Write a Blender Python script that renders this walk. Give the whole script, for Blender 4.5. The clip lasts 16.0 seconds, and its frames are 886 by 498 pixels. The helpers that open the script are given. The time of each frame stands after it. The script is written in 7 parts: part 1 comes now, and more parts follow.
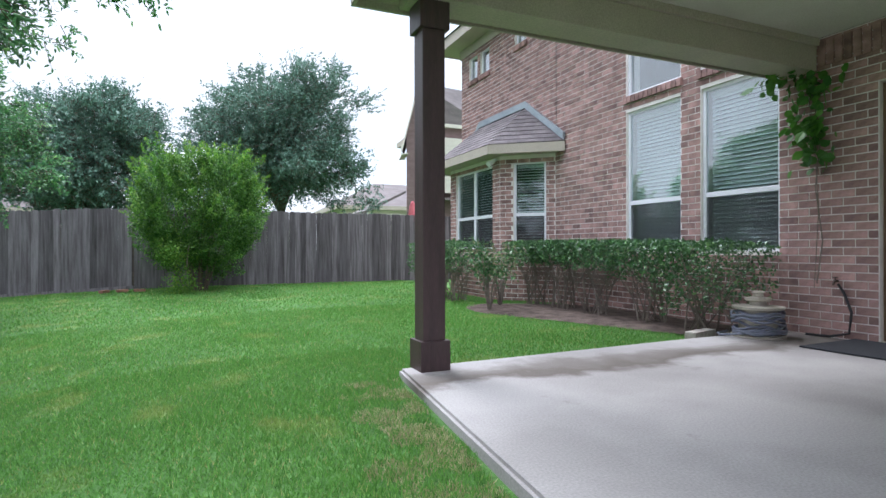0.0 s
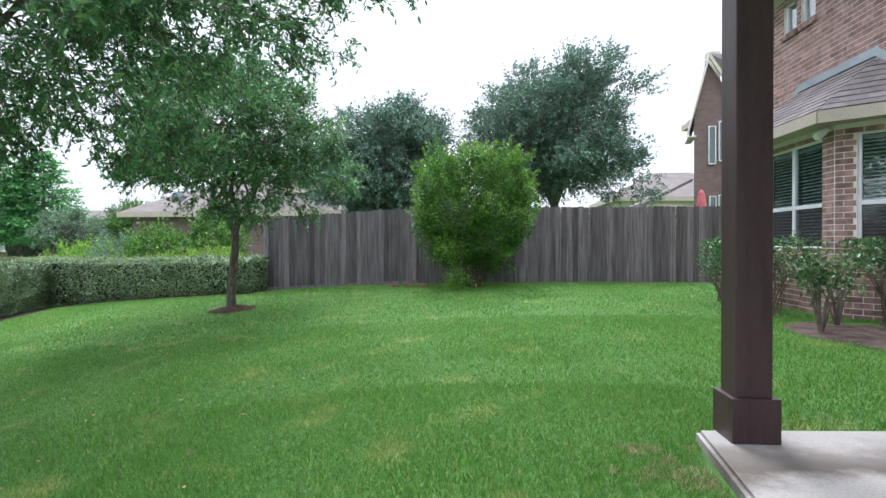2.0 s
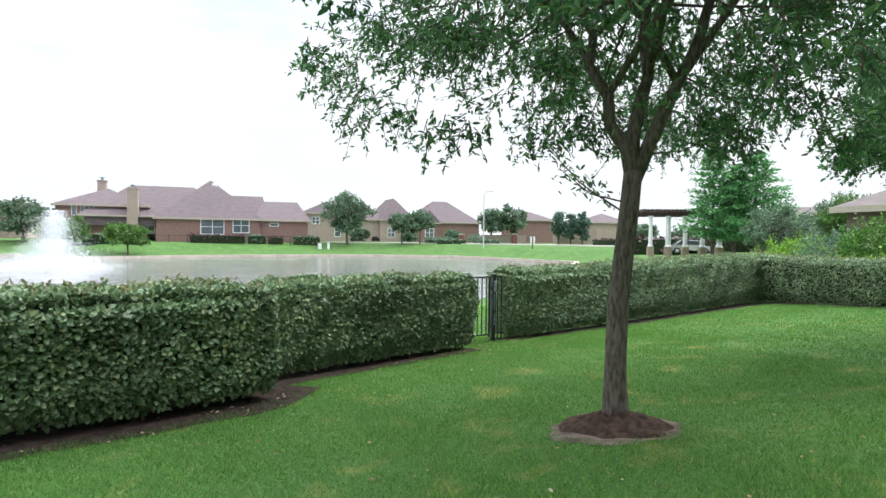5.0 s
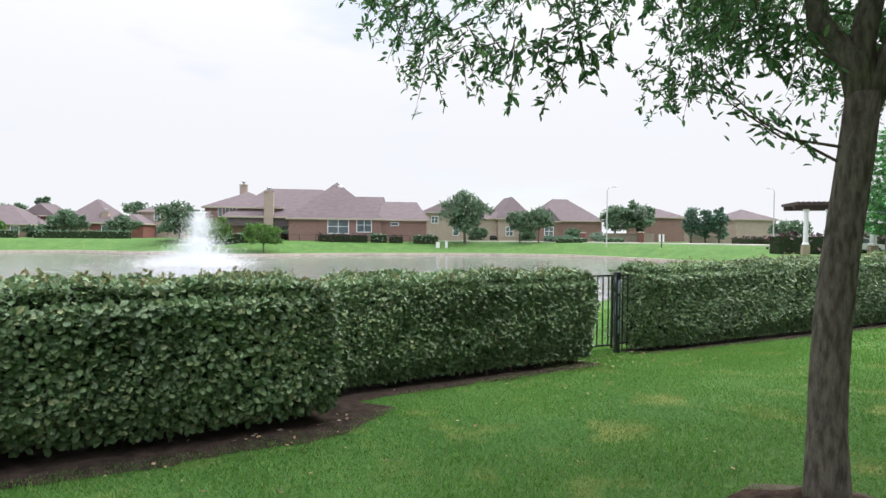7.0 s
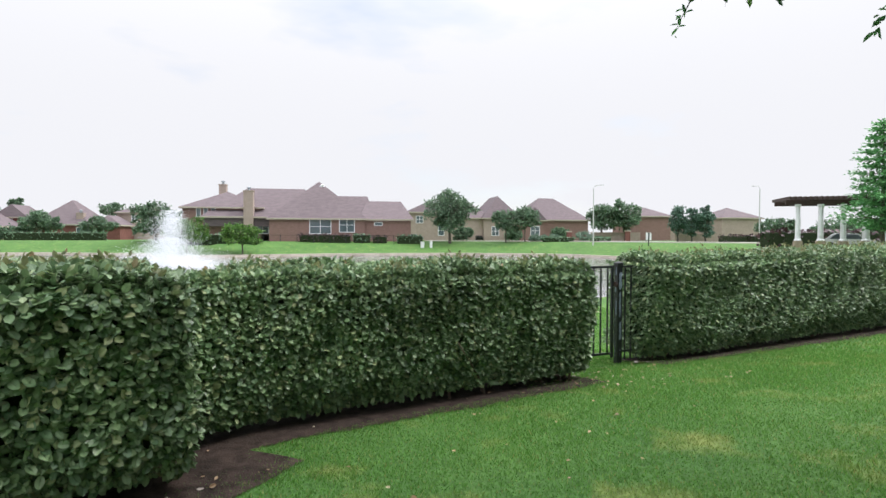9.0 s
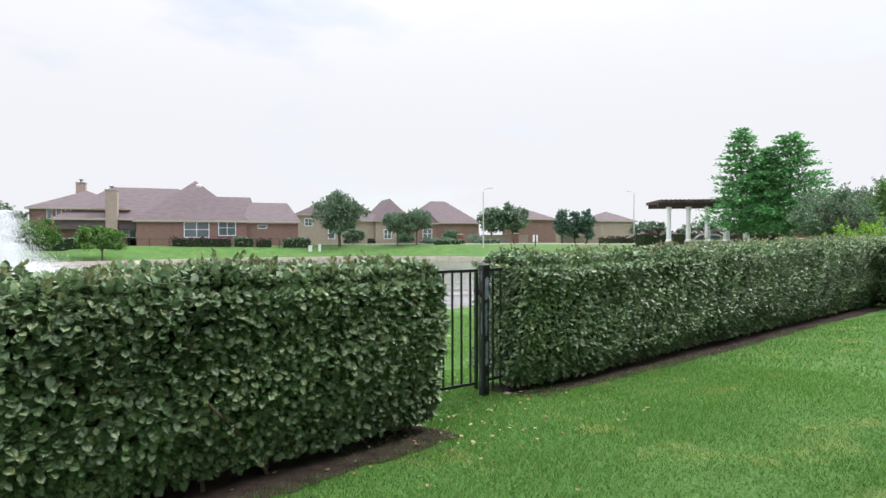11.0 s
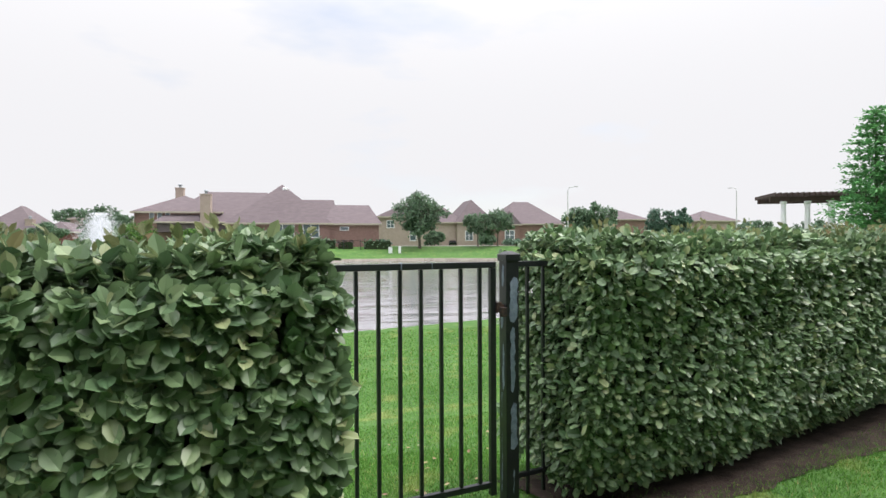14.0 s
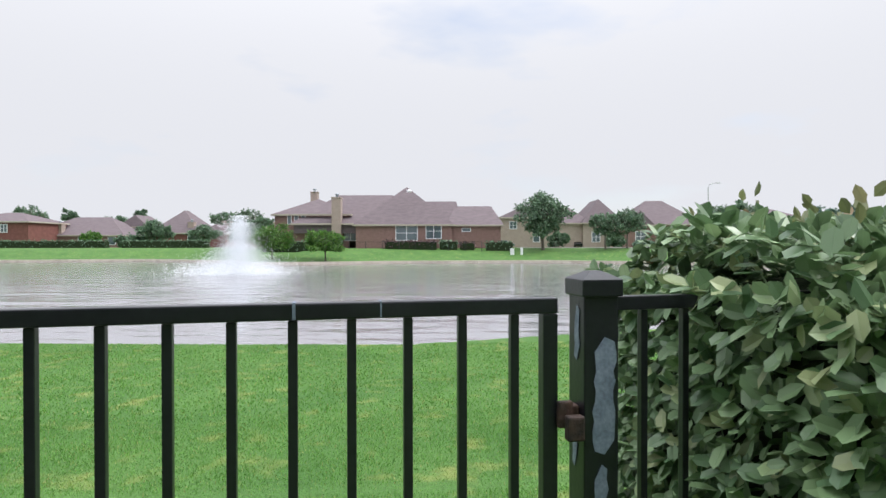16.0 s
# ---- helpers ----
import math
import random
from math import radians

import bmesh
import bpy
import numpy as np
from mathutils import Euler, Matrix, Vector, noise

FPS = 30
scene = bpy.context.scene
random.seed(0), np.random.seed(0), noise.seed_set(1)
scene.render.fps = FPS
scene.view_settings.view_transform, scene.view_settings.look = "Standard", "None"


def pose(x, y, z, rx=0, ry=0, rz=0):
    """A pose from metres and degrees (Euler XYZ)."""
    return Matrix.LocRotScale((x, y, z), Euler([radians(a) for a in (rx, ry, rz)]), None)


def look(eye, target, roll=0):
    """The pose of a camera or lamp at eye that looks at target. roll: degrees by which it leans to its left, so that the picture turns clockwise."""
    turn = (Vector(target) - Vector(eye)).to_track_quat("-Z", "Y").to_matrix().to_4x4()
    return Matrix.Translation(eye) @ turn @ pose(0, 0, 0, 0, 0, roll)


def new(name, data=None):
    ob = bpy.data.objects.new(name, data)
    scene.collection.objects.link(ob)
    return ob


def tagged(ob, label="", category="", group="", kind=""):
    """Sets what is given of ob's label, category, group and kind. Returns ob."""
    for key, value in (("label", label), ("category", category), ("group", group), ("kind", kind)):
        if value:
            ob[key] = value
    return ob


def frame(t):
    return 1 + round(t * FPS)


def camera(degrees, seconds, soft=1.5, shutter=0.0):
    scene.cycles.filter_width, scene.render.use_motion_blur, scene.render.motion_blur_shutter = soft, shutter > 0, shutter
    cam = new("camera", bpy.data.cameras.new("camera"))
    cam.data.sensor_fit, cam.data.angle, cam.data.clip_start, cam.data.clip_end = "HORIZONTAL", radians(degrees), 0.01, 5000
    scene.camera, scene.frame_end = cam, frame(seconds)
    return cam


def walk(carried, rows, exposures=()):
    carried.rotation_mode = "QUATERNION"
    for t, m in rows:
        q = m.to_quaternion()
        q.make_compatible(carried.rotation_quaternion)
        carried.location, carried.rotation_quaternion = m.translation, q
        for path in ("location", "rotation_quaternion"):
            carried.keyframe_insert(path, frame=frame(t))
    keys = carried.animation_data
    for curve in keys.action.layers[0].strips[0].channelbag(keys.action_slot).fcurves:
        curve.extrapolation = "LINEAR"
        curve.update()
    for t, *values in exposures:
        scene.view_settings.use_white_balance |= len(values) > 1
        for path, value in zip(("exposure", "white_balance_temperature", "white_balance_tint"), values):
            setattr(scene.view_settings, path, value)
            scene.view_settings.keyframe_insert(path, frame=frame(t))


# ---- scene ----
cam = camera(76.8, 16.0)
METRES, EYE, TILT, LEAN, TURN = 12.2, 0.83, 0.0, 0.0, -23.5
ROWS = [
    (0.0, 0.0, 0.0, 0.0, 0.0, 0.01, 0.12),
    (0.5, 0.0031, 0.0112, 0.0017, 9.52, -0.05, 0.08),
    (1.0, -0.0028, 0.0315, 0.0025, 13.41, -0.33, 0.04),
    (1.5, -0.0067, 0.0524, 0.0029, 16.39, -0.46, 0.06),
    (2.0, -0.0108, 0.0732, 0.0071, 27.72, -0.59, 0.16),
    (2.5, -0.0217, 0.0893, 0.0072, 37.66, -0.87, 0.05),
    (3.0, -0.0336, 0.0983, 0.0098, 50.66, -0.97, 0.03),
    (3.5, -0.0403, 0.1092, 0.0121, 68.99, -1.11, -0.22),
    (4.0, -0.045, 0.1113, 0.0122, 79.62, -1.11, -0.23),
    (4.5, -0.0511, 0.1083, 0.0117, 87.23, -1.14, -0.41),
    (5.0, -0.0743, 0.1013, 0.0086, 92.35, -1.19, -0.64),
    (7.5, -0.2399, 0.1073, -0.0092, 106.04, -1.37, -0.36),
    (8.0, -0.2801, 0.1036, -0.016, 106.75, -1.37, -0.33),
    (8.5, -0.3207, 0.1035, -0.0194, 104.23, -1.31, -0.26),
    (9.0, -0.3602, 0.0998, -0.0235, 103.17, -1.25, -0.14),
    (9.5, -0.3968, 0.1016, -0.0277, 98.62, -1.19, -0.09),
    (10.0, -0.441, 0.1118, -0.0289, 96.31, -1.12, -0.04),
    (12.5, -0.6421, 0.1479, -0.0394, 88.58, -0.7, 0.37),
    (13.0, -0.6801, 0.1494, -0.0437, 89.61, -0.7, 0.35),
    (13.5, -0.7186, 0.1612, -0.044, 94.71, -0.66, 0.32),
    (14.0, -0.7555, 0.1665, -0.0464, 101.12, -0.61, 0.26),
    (14.5, -0.7924, 0.1748, -0.0474, 103.36, -0.59, 0.34),
    (15.0, -0.8245, 0.1744, -0.0472, 110.77, -0.39, 0.22),
    (15.5, -0.8606, 0.1685, -0.0475, 112.06, -0.52, 0.03),
    (16.0, -0.9006, 0.163, -0.0455, 113.84, -0.44, 0.06),
]
walk(cam, [(t, pose(0, 0, EYE, TILT, LEAN, TURN) @ pose(METRES * x, METRES * y, METRES * z, 90 + pitch, roll, yaw)) for t, x, y, z, yaw, pitch, roll in ROWS],
     exposures=[(0.0, 0.68, 5850, 12), (1.5, 0.62, 6000, 12), (3.0, 0.60, 6200, 9), (5.0, 0.5, 6350, 9), (7.5, 0.32, 6550, 12), (10.0, 0.30, 6550, 12), (12.5, 0.29, 6600, 12), (14.5, 0.27, 6700, 12), (16.0, 0.14, 6450, 12)])

# ---- world, sun, exposure ----
world = bpy.data.worlds.new("sky")
scene.world = world
world.use_nodes = True
wn, wl = world.node_tree.nodes, world.node_tree.links
wn.clear()
w_out = wn.new("ShaderNodeOutputWorld")
w_bg = wn.new("ShaderNodeBackground")
w_bg.inputs[1].default_value = 0.1
w_sky = wn.new("ShaderNodeTexSky")
w_sky.sky_type = "NISHITA"
w_sky.sun_disc = False
SUN_EL, SUN_AZ = radians(52), radians(352)
HORIZON_GAIN, ZENITH_GAIN = 0.81, 3.5
w_sky.sun_elevation, w_sky.sun_rotation = SUN_EL, SUN_AZ
w_co = wn.new("ShaderNodeTexCoord")
w_map = wn.new("ShaderNodeMapping")
w_map.inputs["Scale"].default_value = (1.0, 1.0, 3.2)
w_map.inputs["Location"].default_value = (0.35, 0.1, 0.4)
w_noise = wn.new("ShaderNodeTexNoise")
w_noise.inputs["Scale"].default_value = 1.7
w_noise.inputs["Detail"].default_value = 5
w_noise.inputs["Roughness"].default_value = 0.55
w_ramp = wn.new("ShaderNodeValToRGB")
w_ramp.color_ramp.elements[0].position = 0.30
w_ramp.color_ramp.elements[0].color = (0.60, 0.60, 0.60, 1)
w_ramp.color_ramp.elements[1].position = 0.46
w_ramp.color_ramp.elements[1].color = (1, 1, 1, 1)
w_mix = wn.new("ShaderNodeMixRGB")
w_mix.inputs[2].default_value = (8.85, 9.08, 9.50, 1)
wl.new(w_co.outputs["Generated"], w_map.inputs[0])
wl.new(w_map.outputs[0], w_noise.inputs[0])
wl.new(w_noise.outputs[0], w_ramp.inputs[0])
wl.new(w_ramp.outputs[0], w_mix.inputs[0])
w_lift = wn.new("ShaderNodeVectorMath")
w_lift.operation = "SCALE"
w_lift.inputs["Scale"].default_value = 2.0
wl.new(w_sky.outputs[0], w_lift.inputs[0])
wl.new(w_lift.outputs[0], w_mix.inputs[1])
# thin overcast: brightest overhead, round the hidden sun
w_sep = wn.new("ShaderNodeSeparateXYZ")
w_max = wn.new("ShaderNodeMath")
w_max.operation = "MAXIMUM"
w_max.inputs[1].default_value = 0.0
w_gain = wn.new("ShaderNodeMath")
w_gain.operation = "MULTIPLY_ADD"
w_gain.inputs[1].default_value, w_gain.inputs[2].default_value = ZENITH_GAIN, HORIZON_GAIN
w_scale = wn.new("ShaderNodeVectorMath")
w_scale.operation = "SCALE"
wl.new(w_co.outputs["Generated"], w_sep.inputs[0])
wl.new(w_sep.outputs[2], w_max.inputs[0])
w_pow = wn.new("ShaderNodeMath")
w_pow.operation = "POWER"
w_pow.inputs[1].default_value = 3.6
wl.new(w_max.outputs[0], w_pow.inputs[0])
wl.new(w_pow.outputs[0], w_gain.inputs[0])
wl.new(w_mix.outputs[0], w_scale.inputs[0])
wl.new(w_gain.outputs[0], w_scale.inputs["Scale"])
wl.new(w_scale.outputs[0], w_bg.inputs[0])
wl.new(w_bg.outputs[0], w_out.inputs[0])

sun = new("sun", bpy.data.lights.new("sun", "SUN"))
sun.data.energy, sun.data.angle, sun.data.color = 2.2, radians(20), (1.0, 0.975, 0.95)
sun_dir = Vector((math.sin(SUN_AZ) * math.cos(SUN_EL), math.cos(SUN_AZ) * math.cos(SUN_EL), math.sin(SUN_EL)))
sun.matrix_world = look((0, 0, 30), Vector((0, 0, 30)) - sun_dir)

# ---- mesh helpers ----
RNG = np.random.default_rng(7)


def empty(name, m=None, label="", category="", group="", kind=""):
    ob = new(name)
    if m is not None:
        ob.matrix_world = m
    return tagged(ob, label, category, group, kind)


def link_mesh(name, me, mat, parent=None, label="", smooth=False):
    ob = new(name, me)
    if mat is not None and not me.materials:
        me.materials.append(mat)
    if parent is not None:
        ob.parent = parent
    if label:
        ob["label"] = label
    me.polygons.foreach_set("use_smooth", np.full(len(me.polygons), smooth, dtype=bool))
    return ob


def part(name, bm, mat, parent=None, label="", smooth=False):
    """One mesh object from a bmesh, under a thing or a part."""
    me = bpy.data.meshes.new(name)
    bm.to_mesh(me)
    bm.free()
    return link_mesh(name, me, mat, parent, label, smooth)


def array_mesh(name, verts, faces, mat, parent=None, label="", smooth=False):
    """One mesh from arrays: verts (n, 3), faces (m, k) with the same k for all."""
    verts, faces = np.asarray(verts, np.float32), np.asarray(faces, np.int32)
    me = bpy.data.meshes.new(name)
    me.vertices.add(len(verts))
    me.vertices.foreach_set("co", verts.ravel())
    k = faces.shape[1]
    me.loops.add(faces.size)
    me.loops.foreach_set("vertex_index", faces.ravel())
    me.polygons.add(len(faces))
    me.polygons.foreach_set("loop_start", np.arange(len(faces), dtype=np.int32) * k)
    me.update(calc_edges=True)
    me.validate()
    return link_mesh(name, me, mat, parent, label, smooth)


def box(bm, x0, y0, z0, x1, y1, z1, bevel=0.0):
    made = bmesh.ops.create_cube(bm, size=1, matrix=Matrix.Translation(((x0 + x1) / 2, (y0 + y1) / 2, (z0 + z1) / 2)) @ Matrix.Diagonal((x1 - x0, y1 - y0, z1 - z0, 1)))
    if bevel:
        edges = list({e for v in made["verts"] for e in v.link_edges})
        bmesh.ops.bevel(bm, geom=edges, offset=bevel, segments=2, affect="EDGES", profile=0.6)
    return bm


def boxes(*some, bevel=0.0):
    bm = bmesh.new()
    for b in some:
        box(bm, *b, bevel=bevel)
    return bm


def tube(bm, points, radii, sides=8, cap=True):
    """A tapered tube along points."""
    rings = []
    pts = [Vector(p) for p in points]
    for n, p in enumerate(pts):
        ahead = (pts[min(n + 1, len(pts) - 1)] - pts[max(n - 1, 0)]).normalized()
        side = ahead.cross(Vector((0, 0, 1)) if abs(ahead.z) < 0.9 else Vector((1, 0, 0))).normalized()
        up = side.cross(ahead)
        r = float(radii[n] if hasattr(radii, "__len__") else radii)
        rings.append([bm.verts.new(p + r * (math.cos(a) * side + math.sin(a) * up)) for a in (2 * math.pi * k / sides for k in range(sides))])
    for a, b in zip(rings, rings[1:]):
        for k in range(sides):
            bm.faces.new((a[k], a[(k + 1) % sides], b[(k + 1) % sides], b[k]))
    if cap:
        bm.faces.new(rings[-1])
        bm.faces.new(list(reversed(rings[0])))
    return bm


def lathe(bm, profile, sides=24, at=(0, 0, 0)):
    """A turned shape: profile of (radius, z)."""
    rings = [[bm.verts.new((at[0] + r * math.cos(2 * math.pi * k / sides), at[1] + r * math.sin(2 * math.pi * k / sides), at[2] + z)) for k in range(sides)] for r, z in profile]
    for a, b in zip(rings, rings[1:]):
        for k in range(sides):
            bm.faces.new((a[k], a[(k + 1) % sides], b[(k + 1) % sides], b[k]))
    bm.faces.new(rings[-1])
    bm.faces.new(list(reversed(rings[0])))
    return bm


def prism(bm, outline, z0, z1):
    """An upright prism over an outline of (x, y)."""
    low = [bm.verts.new((x, y, z0)) for x, y in outline]
    top = [bm.verts.new((x, y, z1)) for x, y in outline]
    n = len(outline)
    for k in range(n):
        bm.faces.new((low[k], low[(k + 1) % n], top[(k + 1) % n], top[k]))
    bm.faces.new(top)
    bm.faces.new(list(reversed(low)))
    bmesh.ops.recalc_face_normals(bm, faces=bm.faces)
    return bm


def unit(v):
    return v / np.maximum(np.linalg.norm(v, axis=-1, keepdims=True), 1e-9)


LEAF_V = np.array([(0, 0, 0), (0.27, 0.32, 0.05), (0.22, 0.72, 0.04), (0, 1, -0.06), (-0.22, 0.72, 0.04), (-0.27, 0.32, 0.05)], float)
LEAF_F = np.array([(0, 1, 2, 3), (0, 3, 4, 5)])
ROUND_V = np.array([(0, 0, 0), (0.28, 0.34, 0.05), (0.25, 0.80, 0.03), (0, 1, -0.05), (-0.25, 0.80, 0.03), (-0.28, 0.34, 0.05)], float)
OVAL_V = np.array([(0, 0, 0), (0.20, 0.16, 0.03), (0.30, 0.45, 0.05), (0.24, 0.76, 0.02), (0, 1, -0.06), (-0.24, 0.76, 0.02), (-0.30, 0.45, 0.05), (-0.20, 0.16, 0.03)], float)
OVAL_F = np.array([(0, 1, 2, 3), (0, 3, 4, 5), (0, 5, 6, 7)])
CHIP_V = np.array([(0, 0, 0), (0.3, 0.5, 0.04), (0, 1, 0), (-0.3, 0.5, 0.04)], float)
CHIP_F = np.array([(0, 1, 2, 3)])


def leaves(name, at, way, face, size, mat, parent=None, label="", width=1.0, chip=False, blunt=False, oval=False):
    """One mesh of many leaves: each starts at a point, runs along way, and turns its face."""
    tv, tf = (CHIP_V, CHIP_F) if chip else (ROUND_V if blunt else LEAF_V, LEAF_F)
    if oval:
        tv, tf = OVAL_V, OVAL_F
    way = unit(way)
    side = unit(np.cross(way, face))
    up = np.cross(side, way)
    size = np.broadcast_to(np.asarray(size, float), (len(at),))
    local = tv * np.array([width, 1, 1])
    v = at[:, None] + size[:, None, None] * (local[None, :, :1] * side[:, None] + local[None, :, 1:2] * way[:, None] + local[None, :, 2:] * up[:, None])
    f = tf[None] + (np.arange(len(at)) * len(tv))[:, None, None]
    return array_mesh(name, v.reshape(-1, 3), f.reshape(-1, 4), mat, parent, label)


def rough(points, scale, seed=0.0):
    """Smooth noise from -1 to 1 at many points, as a sum of sines."""
    p = np.asarray(points, float) * scale
    x, y, z = p[..., 0], p[..., 1], p[..., 2] if p.shape[-1] > 2 else 0.0
    return (np.sin(x * 1.7 + y * 0.6 + seed) + np.sin(y * 1.9 - z * 1.1 + 1.3 * seed + 2) + np.sin(z * 2.1 + x * 0.9 + 0.7 * seed + 4) + 0.6 * np.sin(3.1 * x - 2.7 * y + 2.3 * z + seed)) / 3.6


# ---- materials ----
def material(name):
    mat = bpy.data.materials.new(name)
    mat.use_nodes = True
    n, l = mat.node_tree.nodes, mat.node_tree.links
    return mat, n, l, n["Principled BSDF"]


def surface(name, colour, other=None, scale=4.0, roughness=0.7, bump=0.2, fine=60.0, metallic=0.0, spread=0.0, island=False, spec=0.5, stretch=(1, 1, 1), contrast=(0.35, 0.65), bump_scale=None, sheen=0.0, world_space=False, through_light=0.0):
    """A material with variation at two scales, a bump of grain, and a spread of brightness from piece to piece."""
    mat, n, l, bsdf = material(name)
    other = other or tuple(0.75 * c for c in colour)
    co = n.new("ShaderNodeTexCoord")
    mp = n.new("ShaderNodeMapping")
    mp.inputs["Scale"].default_value = stretch
    if world_space:
        geo = n.new("ShaderNodeNewGeometry")
        l.new(geo.outputs["Position"], mp.inputs[0])
    else:
        l.new(co.outputs["Object"], mp.inputs[0])
    big = n.new("ShaderNodeTexNoise")
    big.inputs["Scale"].default_value, big.inputs["Detail"].default_value = scale, 4
    small = n.new("ShaderNodeTexNoise")
    small.inputs["Scale"].default_value, small.inputs["Detail"].default_value = fine, 3
    l.new(mp.outputs[0], big.inputs[0])
    l.new(mp.outputs[0], small.inputs[0])
    ramp = n.new("ShaderNodeValToRGB")
    ramp.color_ramp.elements[0].position, ramp.color_ramp.elements[1].position = contrast
    ramp.color_ramp.elements[0].color, ramp.color_ramp.elements[1].color = (*other, 1), (*colour, 1)
    l.new(big.outputs[0], ramp.inputs[0])
    grain = n.new("ShaderNodeMixRGB")
    grain.blend_type = "OVERLAY"
    grain.inputs[0].default_value = 0.35
    l.new(ramp.outputs[0], grain.inputs[1])
    l.new(small.outputs[0], grain.inputs[2])
    last = grain.outputs[0]
    if spread:
        hsv = n.new("ShaderNodeHueSaturation")
        mr = n.new("ShaderNodeMapRange")
        mr.inputs["To Min"].default_value, mr.inputs["To Max"].default_value = 1 - spread, 1 + spread
        if island:
            src = n.new("ShaderNodeNewGeometry").outputs["Random Per Island"]
        else:
            src = n.new("ShaderNodeObjectInfo").outputs["Random"]
        l.new(src, mr.inputs[0])
        l.new(mr.outputs[0], hsv.inputs["Value"])
        l.new(last, hsv.inputs["Color"])
        last = hsv.outputs[0]
    l.new(last, bsdf.inputs["Base Color"])
    bsdf.inputs["Roughness"].default_value = roughness
    bsdf.inputs["Metallic"].default_value = metallic
    bsdf.inputs["Specular IOR Level"].default_value = spec
    if bump:
        bp = n.new("ShaderNodeBump")
        bp.inputs["Strength"].default_value = bump
        bp.inputs["Distance"].default_value = 0.01
        l.new(small.outputs[0], bp.inputs["Height"])
        l.new(bp.outputs[0], bsdf.inputs["Normal"])
    if through_light:
        tr = n.new("ShaderNodeBsdfTranslucent")
        l.new(last, tr.inputs[0])
        mix = n.new("ShaderNodeMixShader")
        mix.inputs[0].default_value = through_light
        l.new(bsdf.outputs[0], mix.inputs[1])
        l.new(tr.outputs[0], mix.inputs[2])
        l.new(mix.outputs[0], n["Material Output"].inputs[0])
    return mat


def leaf_material(name, dark, light, tip=None, roughness=0.45, spec=0.5, through_light=0.3):
    """Leaves that differ one by one."""
    mat, n, l, bsdf = material(name)
    rnd = n.new("ShaderNodeNewGeometry")
    ramp = n.new("ShaderNodeValToRGB")
    e = ramp.color_ramp.elements
    e[0].position, e[0].color = 0.0, (*dark, 1)
    e[1].position, e[1].color = 0.86, (*light, 1)
    if tip:
        extra = e.new(0.97)
        extra.color = (*tip, 1)
    l.new(rnd.outputs["Random Per Island"], ramp.inputs[0])
    co = n.new("ShaderNodeTexCoord")
    big = n.new("ShaderNodeTexNoise")
    big.inputs["Scale"].default_value, big.inputs["Detail"].default_value = 1.1, 3
    l.new(co.outputs["Object"], big.inputs[0])
    mr = n.new("ShaderNodeMapRange")
    mr.inputs["From Min"].default_value, mr.inputs["From Max"].default_value = 0.3, 0.7
    mr.inputs["To Min"].default_value, mr.inputs["To Max"].default_value = 0.75, 1.25
    l.new(big.outputs[0], mr.inputs[0])
    hsv = n.new("ShaderNodeHueSaturation")
    l.new(mr.outputs[0], hsv.inputs["Value"])
    l.new(ramp.outputs[0], hsv.inputs["Color"])
    l.new(hsv.outputs[0], bsdf.inputs["Base Color"])
    bsdf.inputs["Roughness"].default_value = roughness
    bsdf.inputs["Specular IOR Level"].default_value = spec
    tr = n.new("ShaderNodeBsdfTranslucent")
    l.new(hsv.outputs[0], tr.inputs[0])
    mix = n.new("ShaderNodeMixShader")
    mix.inputs[0].default_value = through_light
    l.new(bsdf.outputs[0], mix.inputs[1])
    l.new(tr.outputs[0], mix.inputs[2])
    l.new(mix.outputs[0], n["Material Output"].inputs[0])
    return mat


